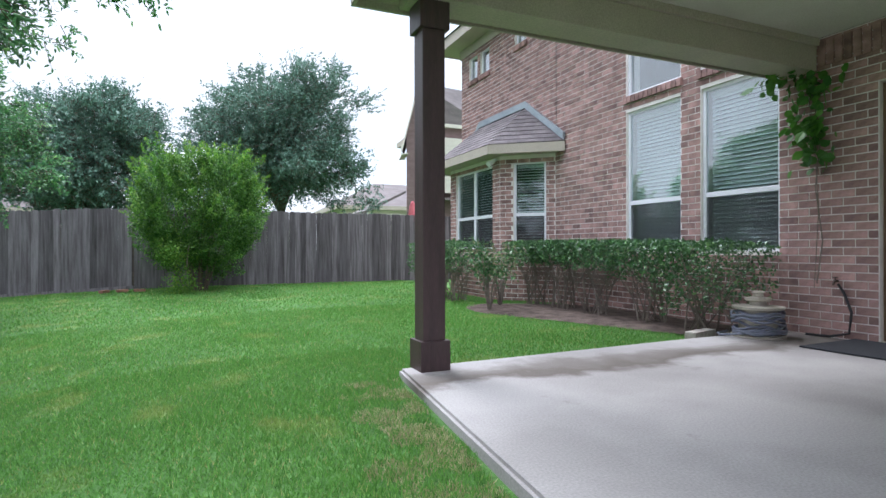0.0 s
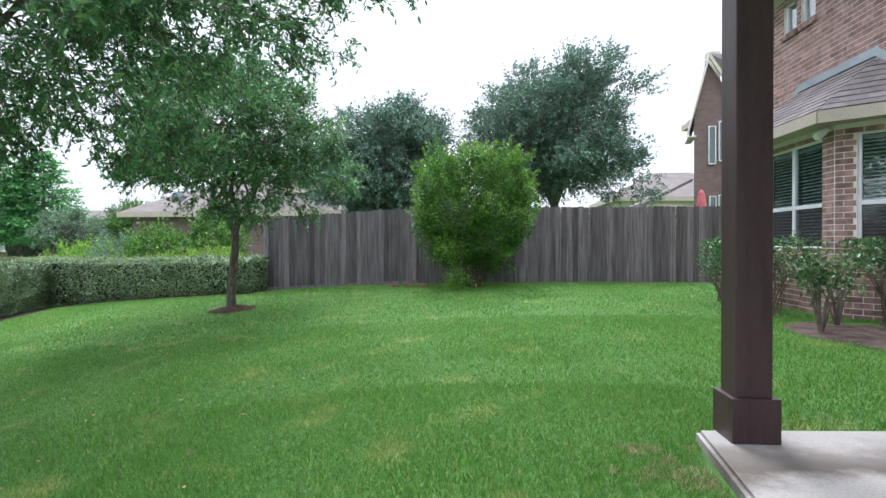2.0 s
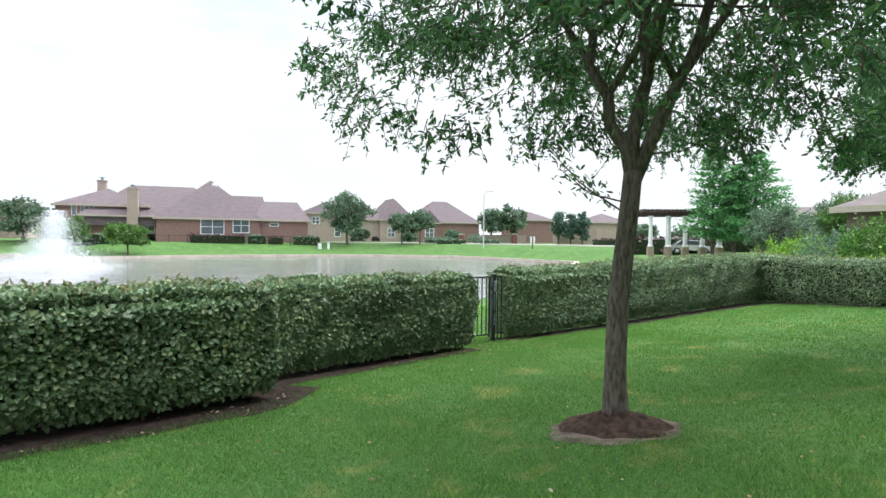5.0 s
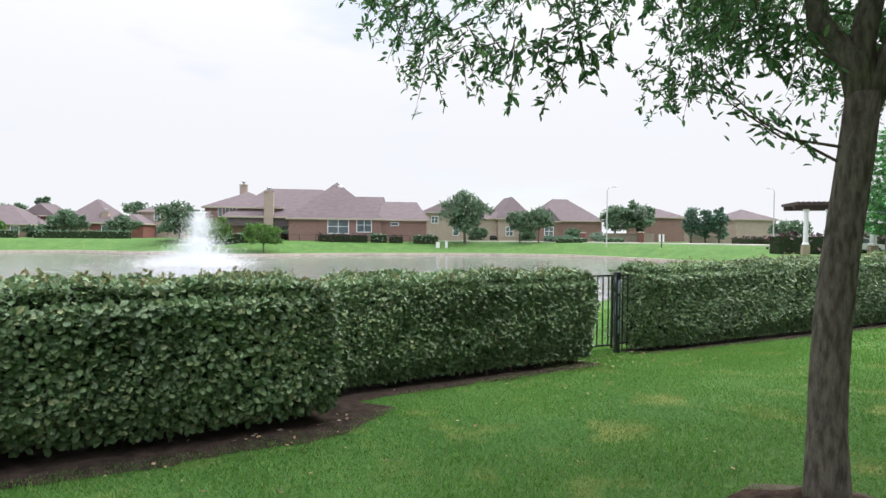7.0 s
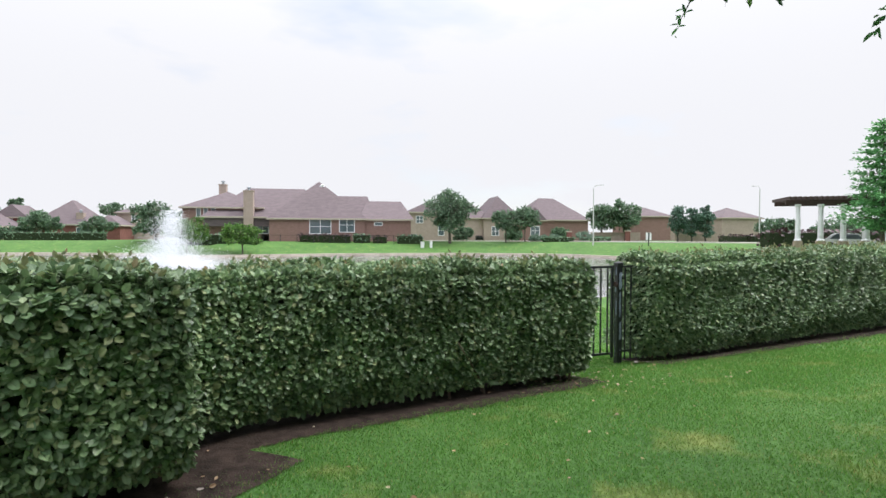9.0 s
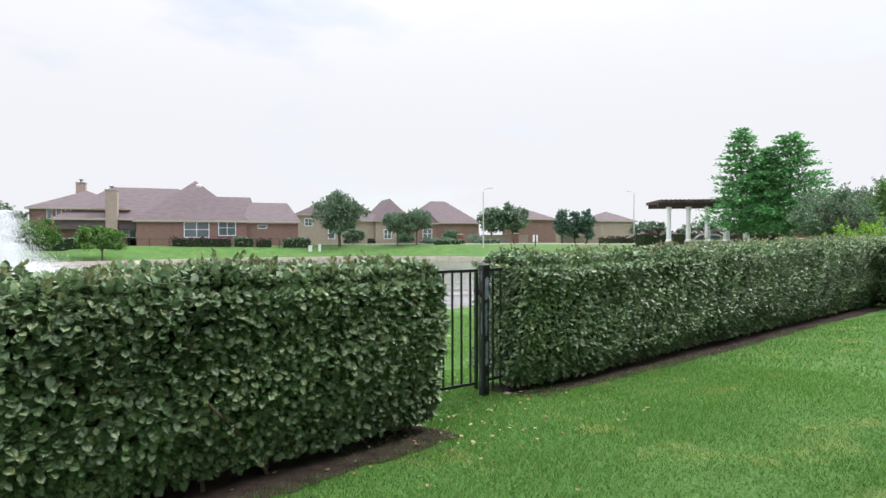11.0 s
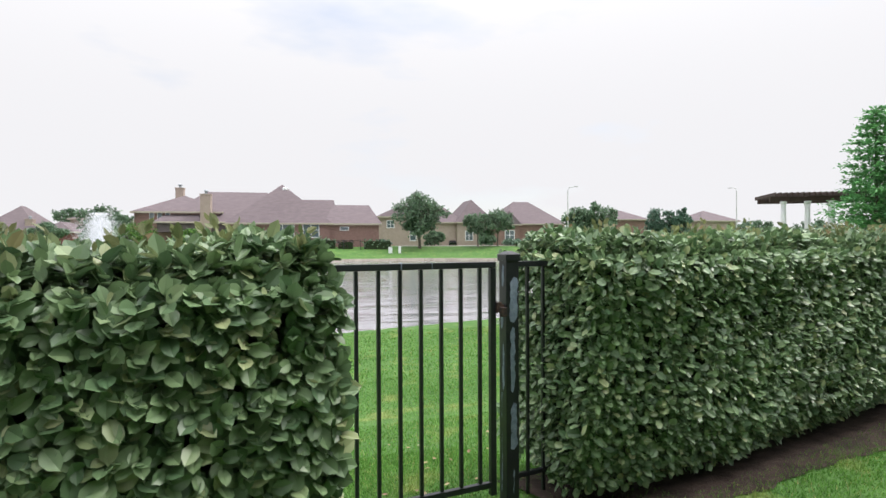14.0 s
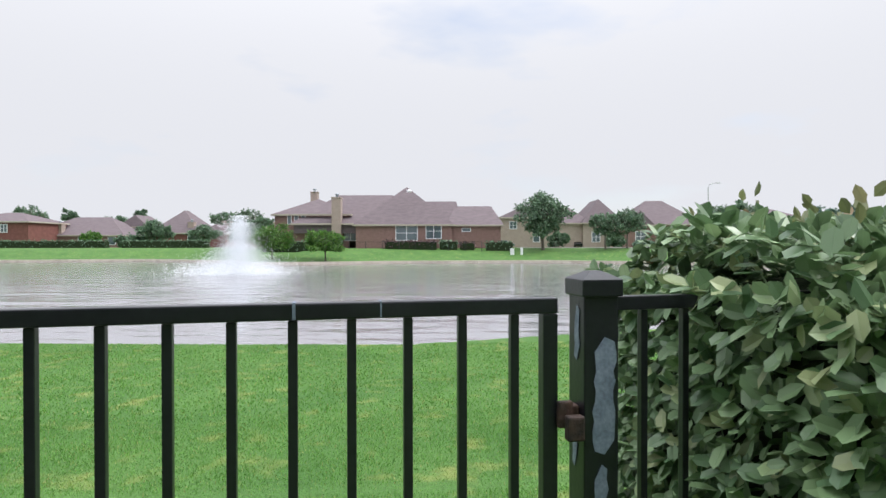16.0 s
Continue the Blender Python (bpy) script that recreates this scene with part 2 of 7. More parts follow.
def lawn_material():
    mat, n, l, bsdf = material("lawn_turf")
    geo = n.new("ShaderNodeNewGeometry")

    def noise_at(scale, detail=4, stretch=None):
        t = n.new("ShaderNodeTexNoise")
        t.inputs["Scale"].default_value, t.inputs["Detail"].default_value = scale, detail
        if stretch:
            m = n.new("ShaderNodeMapping")
            m.inputs["Scale"].default_value = stretch
            l.new(geo.outputs["Position"], m.inputs[0])
            l.new(m.outputs[0], t.inputs[0])
        else:
            l.new(geo.outputs["Position"], t.inputs[0])
        return t

    ramp = n.new("ShaderNodeValToRGB")
    e = ramp.color_ramp.elements
    e[0].position, e[0].color = 0.30, (0.050, 0.125, 0.028, 1)
    e[1].position, e[1].color = 0.70, (0.080, 0.170, 0.040, 1)
    l.new(noise_at(0.55).outputs[0], ramp.inputs[0])
    dry = n.new("ShaderNodeValToRGB")
    d = dry.color_ramp.elements
    d[0].position, d[0].color = 0.57, (0, 0, 0, 1)
    d[1].position, d[1].color = 0.74, (0.6, 0.6, 0.6, 1)
    l.new(noise_at(1.9, 5).outputs[0], dry.inputs[0])
    mix = n.new("ShaderNodeMixRGB")
    mix.inputs[2].default_value = (0.25, 0.27, 0.085, 1)
    l.new(dry.outputs[0], mix.inputs[0])
    l.new(ramp.outputs[0], mix.inputs[1])
    fine = noise_at(38, 5)
    over = n.new("ShaderNodeMixRGB")
    over.blend_type = "OVERLAY"
    over.inputs[0].default_value = 0.75
    l.new(mix.outputs[0], over.inputs[1])
    l.new(fine.outputs[0], over.inputs[2])
    l.new(over.outputs[0], bsdf.inputs["Base Color"])
    bsdf.inputs["Roughness"].default_value = 0.85
    bsdf.inputs["Specular IOR Level"].default_value = 0.2
    bp = n.new("ShaderNodeBump")
    bp.inputs["Strength"].default_value, bp.inputs["Distance"].default_value = 0.7, 0.03
    l.new(fine.outputs[0], bp.inputs["Height"])
    l.new(bp.outputs[0], bsdf.inputs["Normal"])
    return mat


def blade_material():
    mat, n, l, bsdf = material("grass_blades")
    geo = n.new("ShaderNodeNewGeometry")
    ramp = n.new("ShaderNodeValToRGB")
    e = ramp.color_ramp.elements
    e[0].position, e[0].color = 0.0, (0.062, 0.175, 0.030, 1)
    e[1].position, e[1].color = 0.9, (0.165, 0.360, 0.070, 1)
    extra = e.new(0.985)
    extra.color = (0.4, 0.38, 0.16, 1)
    l.new(geo.outputs["Random Per Island"], ramp.inputs[0])
    big = n.new("ShaderNodeTexNoise")
    big.inputs["Scale"].default_value, big.inputs["Detail"].default_value = 1.9, 5
    l.new(geo.outputs["Position"], big.inputs[0])
    dry = n.new("ShaderNodeValToRGB")
    d = dry.color_ramp.elements
    d[0].position, d[0].color = 0.57, (0, 0, 0, 1)
    d[1].position, d[1].color = 0.74, (0.7, 0.7, 0.7, 1)
    l.new(big.outputs[0], dry.inputs[0])
    mix = n.new("ShaderNodeMixRGB")
    mix.inputs[2].default_value = (0.3, 0.32, 0.1, 1)
    l.new(dry.outputs[0], mix.inputs[0])
    l.new(ramp.outputs[0], mix.inputs[1])
    l.new(mix.outputs[0], bsdf.inputs["Base Color"])
    bsdf.inputs["Roughness"].default_value = 0.6
    bsdf.inputs["Specular IOR Level"].default_value = 0.25
    tr = n.new("ShaderNodeBsdfTranslucent")
    l.new(mix.outputs[0], tr.inputs[0])
    ms = n.new("ShaderNodeMixShader")
    ms.inputs[0].default_value = 0.35
    l.new(bsdf.outputs[0], ms.inputs[1])
    l.new(tr.outputs[0], ms.inputs[2])
    l.new(ms.outputs[0], n["Material Output"].inputs[0])
    return mat


def water_material():
    mat, n, l, bsdf = material("pond_water")
    geo = n.new("ShaderNodeNewGeometry")
    mp = n.new("ShaderNodeMapping")
    mp.inputs["Scale"].default_value = (0.60, 0.17, 1)
    l.new(geo.outputs["Position"], mp.inputs[0])
    waves = n.new("ShaderNodeTexNoise")
    waves.inputs["Scale"].default_value, waves.inputs["Detail"].default_value = 1.0, 4
    l.new(mp.outputs[0], waves.inputs[0])
    bp = n.new("ShaderNodeBump")
    bp.inputs["Strength"].default_value, bp.inputs["Distance"].default_value = 0.8, 0.16
    l.new(waves.outputs[0], bp.inputs["Height"])
    l.new(bp.outputs[0], bsdf.inputs["Normal"])
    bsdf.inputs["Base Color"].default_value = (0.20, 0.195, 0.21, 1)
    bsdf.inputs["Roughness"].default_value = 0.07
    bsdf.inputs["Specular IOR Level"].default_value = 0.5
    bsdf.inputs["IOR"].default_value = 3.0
    return mat


def glass_material(name="window_glass"):
    mat, n, l, bsdf = material(name)
    n.remove(bsdf)
    gl = n.new("ShaderNodeBsdfGlossy")
    gl.inputs["Roughness"].default_value = 0.02
    tr = n.new("ShaderNodeBsdfTransparent")
    tr.inputs[0].default_value = (0.86, 0.93, 0.93, 1)
    fr = n.new("ShaderNodeLayerWeight")
    fr.inputs["Blend"].default_value = 0.5
    rise = n.new("ShaderNodeMath")
    rise.operation = "POWER"
    rise.inputs[1].default_value = 2.6
    l.new(fr.outputs["Facing"], rise.inputs[0])
    mul = n.new("ShaderNodeMath")
    mul.operation = "MULTIPLY_ADD"
    mul.inputs[1].default_value, mul.inputs[2].default_value = 0.80, 0.20
    mul.use_clamp = True
    l.new(rise.outputs[0], mul.inputs[0])
    mix = n.new("ShaderNodeMixShader")
    l.new(mul.outputs[0], mix.inputs[0])
    l.new(tr.outputs[0], mix.inputs[1])
    l.new(gl.outputs[0], mix.inputs[2])
    l.new(mix.outputs[0], n["Material Output"].inputs[0])
    return mat


LAWN = lawn_material()
BLADES = blade_material()
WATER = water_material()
GLASS = glass_material()
FAR_GLASS = surface("far_window_glass", (0.12, 0.16, 0.18), scale=0.5, roughness=0.08, bump=0, spec=0.9)
CONCRETE = surface("patio_concrete", (0.375, 0.355, 0.345), (0.275, 0.258, 0.250), scale=0.85, fine=90, roughness=0.75, bump=0.12, contrast=(0.36, 0.58), spec=0.35)


def slab_stain(mat):
    """A brown band of washed-in dirt that runs along the outer edge of the slab, and small grey blotches."""
    n, l = mat.node_tree.nodes, mat.node_tree.links
    bsdf = n["Principled BSDF"]
    clean = bsdf.inputs["Base Color"].links[0].from_socket
    geo = n.new("ShaderNodeNewGeometry")
    sep = n.new("ShaderNodeSeparateXYZ")
    l.new(geo.outputs["Position"], sep.inputs[0])
    noise = n.new("ShaderNodeTexNoise")
    noise.inputs["Scale"].default_value, noise.inputs["Detail"].default_value = 1.8, 7
    noise.inputs["Roughness"].default_value = 0.62
    l.new(geo.outputs["Position"], noise.inputs[0])
    shift = n.new("ShaderNodeMath")
    shift.operation = "MULTIPLY_ADD"
    shift.inputs[1].default_value = 0.9
    l.new(noise.outputs[0], shift.inputs[0])
    l.new(sep.outputs[1], shift.inputs[2])
    band = n.new("ShaderNodeValToRGB")
    mr = n.new("ShaderNodeMapRange")
    mr.inputs["From Min"].default_value, mr.inputs["From Max"].default_value = 3.3, 4.3
    l.new(shift.outputs[0], mr.inputs[0])
    l.new(mr.outputs[0], band.inputs[0])
    e = band.color_ramp.elements
    e[0].position, e[0].color = 0.18, (0, 0, 0, 1)
    e[1].position, e[1].color = 0.34, (0.95, 0.95, 0.95, 1)
    for at, k in ((0.55, 0.7), (0.74, 0.08)):
        e.new(at).color = (k, k, k, 1)
    blot = n.new("ShaderNodeValToRGB")
    b = blot.color_ramp.elements
    b[0].position, b[0].color = 0.64, (0, 0, 0, 1)
    b[1].position, b[1].color = 0.74, (0.5, 0.5, 0.5, 1)
    l.new(noise.outputs[0], blot.inputs[0])
    most = n.new("ShaderNodeMath")
    most.operation = "MAXIMUM"
    l.new(band.outputs[0], most.inputs[0])
    l.new(blot.outputs[0], most.inputs[1])
    mix = n.new("ShaderNodeMixRGB")
    mix.inputs[2].default_value = (0.105, 0.086, 0.072, 1)
    l.new(most.outputs[0], mix.inputs[0])
    l.new(clean, mix.inputs[1])
    l.new(mix.outputs[0], bsdf.inputs["Base Color"])


slab_stain(CONCRETE)
STRAW = surface("dry_straw", (0.52, 0.45, 0.29), (0.36, 0.30, 0.18), scale=9, fine=60, roughness=0.9, bump=0, spread=0.3, island=True, spec=0.2, through_light=0.2)
KERB = surface("shore_concrete", (0.55, 0.50, 0.42), (0.40, 0.35, 0.29), scale=1.5, fine=30, roughness=0.85)
BRICK = surface("house_brick", (0.400, 0.246, 0.222), (0.210, 0.127, 0.118), scale=9, fine=140, roughness=0.9, bump=0.4, spread=0.32, island=True, spec=0.25)
BRICK_PIECE = surface("house_brick_piece", (0.400, 0.246, 0.222), (0.210, 0.127, 0.118), scale=9, fine=140, roughness=0.9, bump=0.4, spread=0.32, spec=0.25)
MORTAR = surface("mortar", (0.80, 0.75, 0.71), (0.68, 0.63, 0.60), scale=5, fine=120, roughness=0.95, bump=0.3)
POST_PAINT = surface("brown_paint", (0.070, 0.040, 0.042), (0.050, 0.029, 0.031), scale=5, fine=40, roughness=0.45, bump=0.1, stretch=(4, 4, 0.5))
TRIM = surface("tan_trim_paint", (0.45, 0.395, 0.325), (0.40, 0.35, 0.29), scale=2, fine=80, roughness=0.6, bump=0.05)
CEILING = surface("patio_ceiling_paint", (0.64, 0.62, 0.55), (0.55, 0.53, 0.47), scale=1.4, fine=90, roughness=0.8, bump=0.1)
WHITE = surface("white_frame", (0.82, 0.82, 0.86), (0.76, 0.76, 0.80), scale=3, fine=50, roughness=0.4, bump=0.02)
BLIND = surface("white_blind", (0.82, 0.83, 0.85), (0.78, 0.79, 0.81), scale=3, fine=50, roughness=0.6, bump=0.0)
# near-black colour stands for unlit rooms; also fills a wall joint
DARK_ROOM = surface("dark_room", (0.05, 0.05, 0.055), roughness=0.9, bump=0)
SHINGLE = surface("roof_shingle", (0.170, 0.147, 0.150), (0.12, 0.104, 0.108), scale=7, fine=120, roughness=0.95, bump=0.5, spread=0.22)
FLASHING = surface("grey_flashing", (0.34, 0.38, 0.41), (0.26, 0.30, 0.33), scale=4, fine=40, roughness=0.45, metallic=0.4, bump=0.05)
FAR_ROOF = surface("far_roof", (0.150, 0.120, 0.128), (0.120, 0.096, 0.104), scale=0.9, fine=9, roughness=0.95, bump=0.1, stretch=(1, 1, 4))
FAR_BRICK = surface("far_brick", (0.28, 0.170, 0.150), (0.23, 0.140, 0.122), scale=1.6, fine=14, roughness=0.9, bump=0.1, stretch=(1, 1, 3))
FAR_RED = surface("far_red_brick", (0.215, 0.085, 0.072), (0.165, 0.066, 0.056), scale=1.6, fine=14, roughness=0.9, bump=0.1)
FAR_TAN = surface("far_tan_siding", (0.40, 0.32, 0.275), (0.35, 0.28, 0.24), scale=1.2, fine=12, roughness=0.85, bump=0.05)
FENCE_WOOD = surface("weathered_cedar", (0.178, 0.160, 0.175), (0.085, 0.072, 0.078), scale=3.2, fine=26, roughness=0.9, bump=0.6, spread=0.42, stretch=(7, 7, 0.4), spec=0.2, world_space=True, contrast=(0.3, 0.68))
FENCE_RAIL = surface("fence_rail_wood", (0.16, 0.12, 0.10), (0.10, 0.08, 0.07), scale=4, fine=40, roughness=0.9, bump=0.4)
BARK = surface("oak_bark", (0.185, 0.165, 0.138), (0.075, 0.064, 0.055), scale=14, fine=60, roughness=0.95, bump=0.9, stretch=(2.6, 2.6, 0.7), spec=0.2)
TWIG = surface("twig_bark", (0.13, 0.10, 0.075), roughness=0.9, bump=0.2)
DRY_TWIG = surface("bare_stems", (0.20, 0.165, 0.135), (0.12, 0.095, 0.08), scale=12, roughness=0.9, bump=0.2)
SOIL = surface("bare_soil", (0.115, 0.088, 0.074), (0.050, 0.037, 0.032), scale=7, fine=55, roughness=0.98, bump=0.9, spec=0.1)
PALE_SOIL = surface("pale_dry_soil", (0.20, 0.160, 0.135), (0.085, 0.066, 0.055), scale=7, fine=55, roughness=0.98, bump=0.8, spec=0.1)
# bare soil with the shade under the hedges put into its colour
HEDGE_SOIL = surface("shaded_hedge_soil", (0.055, 0.040, 0.033), (0.024, 0.018, 0.015), scale=9, fine=60, roughness=0.98, bump=1.0, spec=0.1)
MULCH = surface("mulch", (0.085, 0.056, 0.043), (0.034, 0.023, 0.019), scale=16, fine=70, roughness=0.98, bump=1.0, spec=0.1)
BLACK_METAL = surface("black_fence_paint", (0.010, 0.011, 0.015), (0.016, 0.017, 0.022), scale=9, fine=90, roughness=0.32, bump=0.05, spec=0.55)
CHIPPED = surface("chipped_primer", (0.23, 0.28, 0.36), (0.15, 0.19, 0.25), scale=30, fine=120, roughness=0.6, bump=0.1)
OAK_LEAF = leaf_material("oak_leaves", (0.042, 0.128, 0.056), (0.135, 0.305, 0.118), (0.22, 0.40, 0.13), roughness=0.42, through_light=0.34)
OAK_FAR = leaf_material("far_oak_leaves", (0.056, 0.122, 0.090), (0.145, 0.255, 0.185), roughness=0.55, through_light=0.25)
MYRTLE_TIP = leaf_material("myrtle_tips", (0.085, 0.22, 0.028), (0.185, 0.36, 0.05), (0.30, 0.40, 0.08), through_light=0.4)
MYRTLE_LEAF = leaf_material("myrtle_leaves", (0.030, 0.105, 0.018), (0.115, 0.265, 0.040), (0.20, 0.35, 0.06), through_light=0.35)
HEDGE_LEAF = leaf_material("hedge_leaves", (0.080, 0.150, 0.072), (0.230, 0.335, 0.168), (0.32, 0.37, 0.19), roughness=0.38, spec=0.5, through_light=0.2)
# near-black green: the shade deep in a hedge, held in the colour
HEDGE_CORE = surface("hedge_shade_core", (0.040, 0.058, 0.030), (0.022, 0.032, 0.017), scale=20, roughness=0.95, bump=0.5, spec=0.1)
HOLLY_LEAF = leaf_material("holly_leaves", (0.020, 0.070, 0.024), (0.085, 0.205, 0.062), (0.18, 0.32, 0.11), roughness=0.3, through_light=0.2)
LIME_LEAF = leaf_material("lime_shrub_leaves", (0.10, 0.24, 0.02), (0.24, 0.42, 0.05), through_light=0.35)
CYPRESS_LEAF = leaf_material("cypress_needles", (0.07, 0.22, 0.085), (0.17, 0.42, 0.15), roughness=0.6)
FAR_LEAF = leaf_material("far_leaves", (0.068, 0.132, 0.084), (0.17, 0.27, 0.160), roughness=0.6)
VINE_LEAF = leaf_material("vine_leaves", (0.035, 0.13, 0.02), (0.12, 0.30, 0.04), through_light=0.35)


def screen_material():
    mat, n, l, bsdf = material("insect_screen")
    bsdf.inputs["Base Color"].default_value = (0.03, 0.033, 0.036, 1)
    bsdf.inputs["Roughness"].default_value = 0.8
    tr = n.new("ShaderNodeBsdfTransparent")
    mix = n.new("ShaderNodeMixShader")
    mix.inputs[0].default_value = 0.68
    l.new(bsdf.outputs[0], mix.inputs[1])
    l.new(tr.outputs[0], mix.inputs[2])
    l.new(mix.outputs[0], n["Material Output"].inputs[0])
    return mat


SCREEN = screen_material()

# ---- ground, pond ----
WATER_Z = -2.55
SHORE = [(-66, 47), (-90, 38), (-97, 22), (-95, 0), (-90, -12), (-87, -20), (-90, -24), (-99, -27), (-106, -46), (-100, -75), (-70, -95), (-40, -75), (-28, -40), (-25.2, -16), (-24.8, 5), (-28, 14), (-38, 24), (-52, 36)]


def smooth_step(a, b, v):
    t = np.clip((v - a) / (b - a), 0, 1)
    return t * t * (3 - 2 * t)


def shore_distance(x, y):
    """Metres to the shoreline, negative over the pond."""
    x, y = np.asarray(x, float), np.asarray(y, float)
    best, inside = np.full(x.shape, 1e9), np.zeros(x.shape, bool)
    for (ax, ay), (bx, by) in zip(SHORE, SHORE[1:] + SHORE[:1]):
        dx, dy = bx - ax, by - ay
        t = np.clip(((x - ax) * dx + (y - ay) * dy) / (dx * dx + dy * dy), 0, 1)
        best = np.minimum(best, np.hypot(x - ax - t * dx, y - ay - t * dy))
        cross = (ay > y) != (by > y)
        inside ^= cross & (x < ax + (y - ay) * dx / (dy if dy else 1e-9))
    return np.where(inside, -best, best)


def lawn_height(x, y):
    x, y = np.clip(x, -14, 6), np.clip(y, -4, 18)
    z = -0.14401 + 0.06556 * x - 0.00149 * y - 0.00256 * x * y - 0.00462 * x * x + 0.00069 * y * y
    dip = -0.28 * np.exp(-0.5 * (((x + 5.2) / 2.0) ** 2 + ((y - 3.6) / 3.2) ** 2))
    rise = 0.08 * np.exp(-0.5 * ((x / 1.1) ** 2 + ((y - 4.0) / 2.2) ** 2))
    z, top = z + dip + rise, -0.05
    return 0.5 * (z + top - np.hypot(z - top, 0.035))


def ground_height(x, y):
    x, y = np.asarray(x, float), np.asarray(y, float)
    far = smooth_step(-30, -60, x) + smooth_step(30, 60, y) * (1 - smooth_step(-30, -60, x))
    base = lawn_height(x, y) * (1 - far) - 0.35 * far
    sd = shore_distance(x, y)
    z = WATER_Z + 0.06 + (base - WATER_Z - 0.06) * smooth_step(0, 13.5, sd)
    return np.where(sd < 0, WATER_Z + 0.06 + np.maximum(sd, -3) * 0.35, z)


def gz(x, y):
    return float(ground_height(x, y))


def steps(*runs):
    out = []
    for a, b, d in runs:
        out += list(np.arange(a, b, d))
    return np.array(out + [runs[-1][1]])


xs = steps((-2600, -600, 400), (-600, -140, 60), (-140, -30, 2.0), (-30, 8, 0.35), (8, 40, 4), (40, 600, 80), (600, 2600, 400))
ys = steps((-2600, -600, 400), (-600, -110, 60), (-110, -14, 3.0), (-14, 20, 0.35), (20, 80, 2.5), (80, 600, 60), (600, 2600, 400))
gx, gy = np.meshgrid(xs, ys)
gv = np.stack([gx, gy, ground_height(gx, gy)], -1).reshape(-1, 3)
nx, ny = len(xs), len(ys)
ii = (np.arange(ny - 1)[:, None] * nx + np.arange(nx - 1)[None]).ravel()
ground = array_mesh("ground", gv, np.stack([ii, ii + 1, ii + nx + 1, ii + nx], -1), LAWN, smooth=True)
tagged(ground, "mown green lawn sloping down to the pond bank", "lawn", kind="structure")

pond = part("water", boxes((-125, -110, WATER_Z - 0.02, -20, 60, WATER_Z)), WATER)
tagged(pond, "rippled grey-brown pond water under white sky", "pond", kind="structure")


def shore_kerb():
    bm = bmesh.new()
    loop = []
    n = len(SHORE)
    for k in range(n):
        a, b = Vector(SHORE[k]), Vector(SHORE[(k + 1) % n])
        for t in range(4):
            loop.append(a.lerp(b, t / 4))
    for a, b in zip(loop, loop[1:] + loop[:1]):
        if a.x > -58:
            continue
        d = (b - a).normalized()
        s = Vector((-d.y, d.x)) * 0.22
        g = d * 0.02
        prism(bm, [(a + s + g)[:], (a - s + g)[:], (b - s - g)[:], (b + s - g)[:]], WATER_Z - 0.3, WATER_Z + 0.38)
    ob = part("kerb", bm, KERB)
    tagged(ob, "low pale concrete edging along the pond shore", "edging", kind="structure")


shore_kerb()

# ---- patio: slab, post, roof ----
bm = prism(bmesh.new(), [(1.27, 3.69), (1.04, 1.6), (0.55, -2.6), (0.05, -6.5), (5.4, -6.5), (5.4, 3.86), (4.1, 3.84)], -0.32, 0.0)
top_edges = [e for e in bm.edges if all(v.co.z > -0.01 for v in e.verts)]
bmesh.ops.bevel(bm, geom=top_edges, offset=0.018, segments=2, affect="EDGES")
tagged(part("pavement", bm, CONCRETE, smooth=False), "pale stained concrete patio slab", "patio", kind="structure")

PX, PY = 1.465, 3.60
post = empty("patio_post", pose(PX, PY, 0), "dark brown painted square wooden patio post", "post")
part("shaft", boxes((-0.082, -0.082, 0.2, 0.082, 0.082, 2.4), bevel=0.006), POST_PAINT, post)
part("base_board", boxes((-0.108, -0.108, 0.0, 0.108, -0.083, 0.205), (-0.108, 0.083, 0.0, 0.108, 0.108, 0.205), (-0.108, -0.083, 0, -0.083, 0.083, 0.205), (0.083, -0.083, 0, 0.108, 0.083, 0.205), bevel=0.003), POST_PAINT, post)
part("capital", boxes((-0.108, -0.108, 2.33, 0.108, 0.108, 2.52), bevel=0.006), POST_PAINT, post)

WX = 5.4
roof = empty("patio_roof", pose(0, 0, 0), "tan painted patio roof with boarded beam and soffit", "roof", kind="structure")
part("beam", boxes((1.3, 3.46, 2.52, WX - 0.01, 3.74, 2.86), (1.3, -6.4, 2.52, 1.58, 3.455, 2.86), bevel=0.006), TRIM, roof)
part("fascia", boxes((0.98, 3.86, 2.55, WX - 0.01, 3.89, 2.78), (0.98, -6.4, 2.55, 1.01, 3.855, 2.78), bevel=0.004), TRIM, roof)
part("soffit", boxes((1.012, 3.742, 2.60, WX - 0.01, 3.858, 2.62), (1.012, -6.4, 2.60, 1.298, 3.74, 2.62)), TRIM, roof)
part("crown_strip", boxes((1.582, 3.43, 2.75, WX - 0.01, 3.458, 2.83), (1.3, 3.742, 2.53, WX - 0.01, 3.765, 2.595), bevel=0.006), TRIM, roof)
part("deck", boxes((0.9, -6.5, 2.86, WX - 0.01, 3.95, 2.95)), SHINGLE, roof)
ceil = part("ceiling", boxes((1.582, -6.4, 2.82, WX - 0.01, 3.455, 2.855)), CEILING)
tagged(ceil, "tan painted patio ceiling", "ceiling", kind="structure")

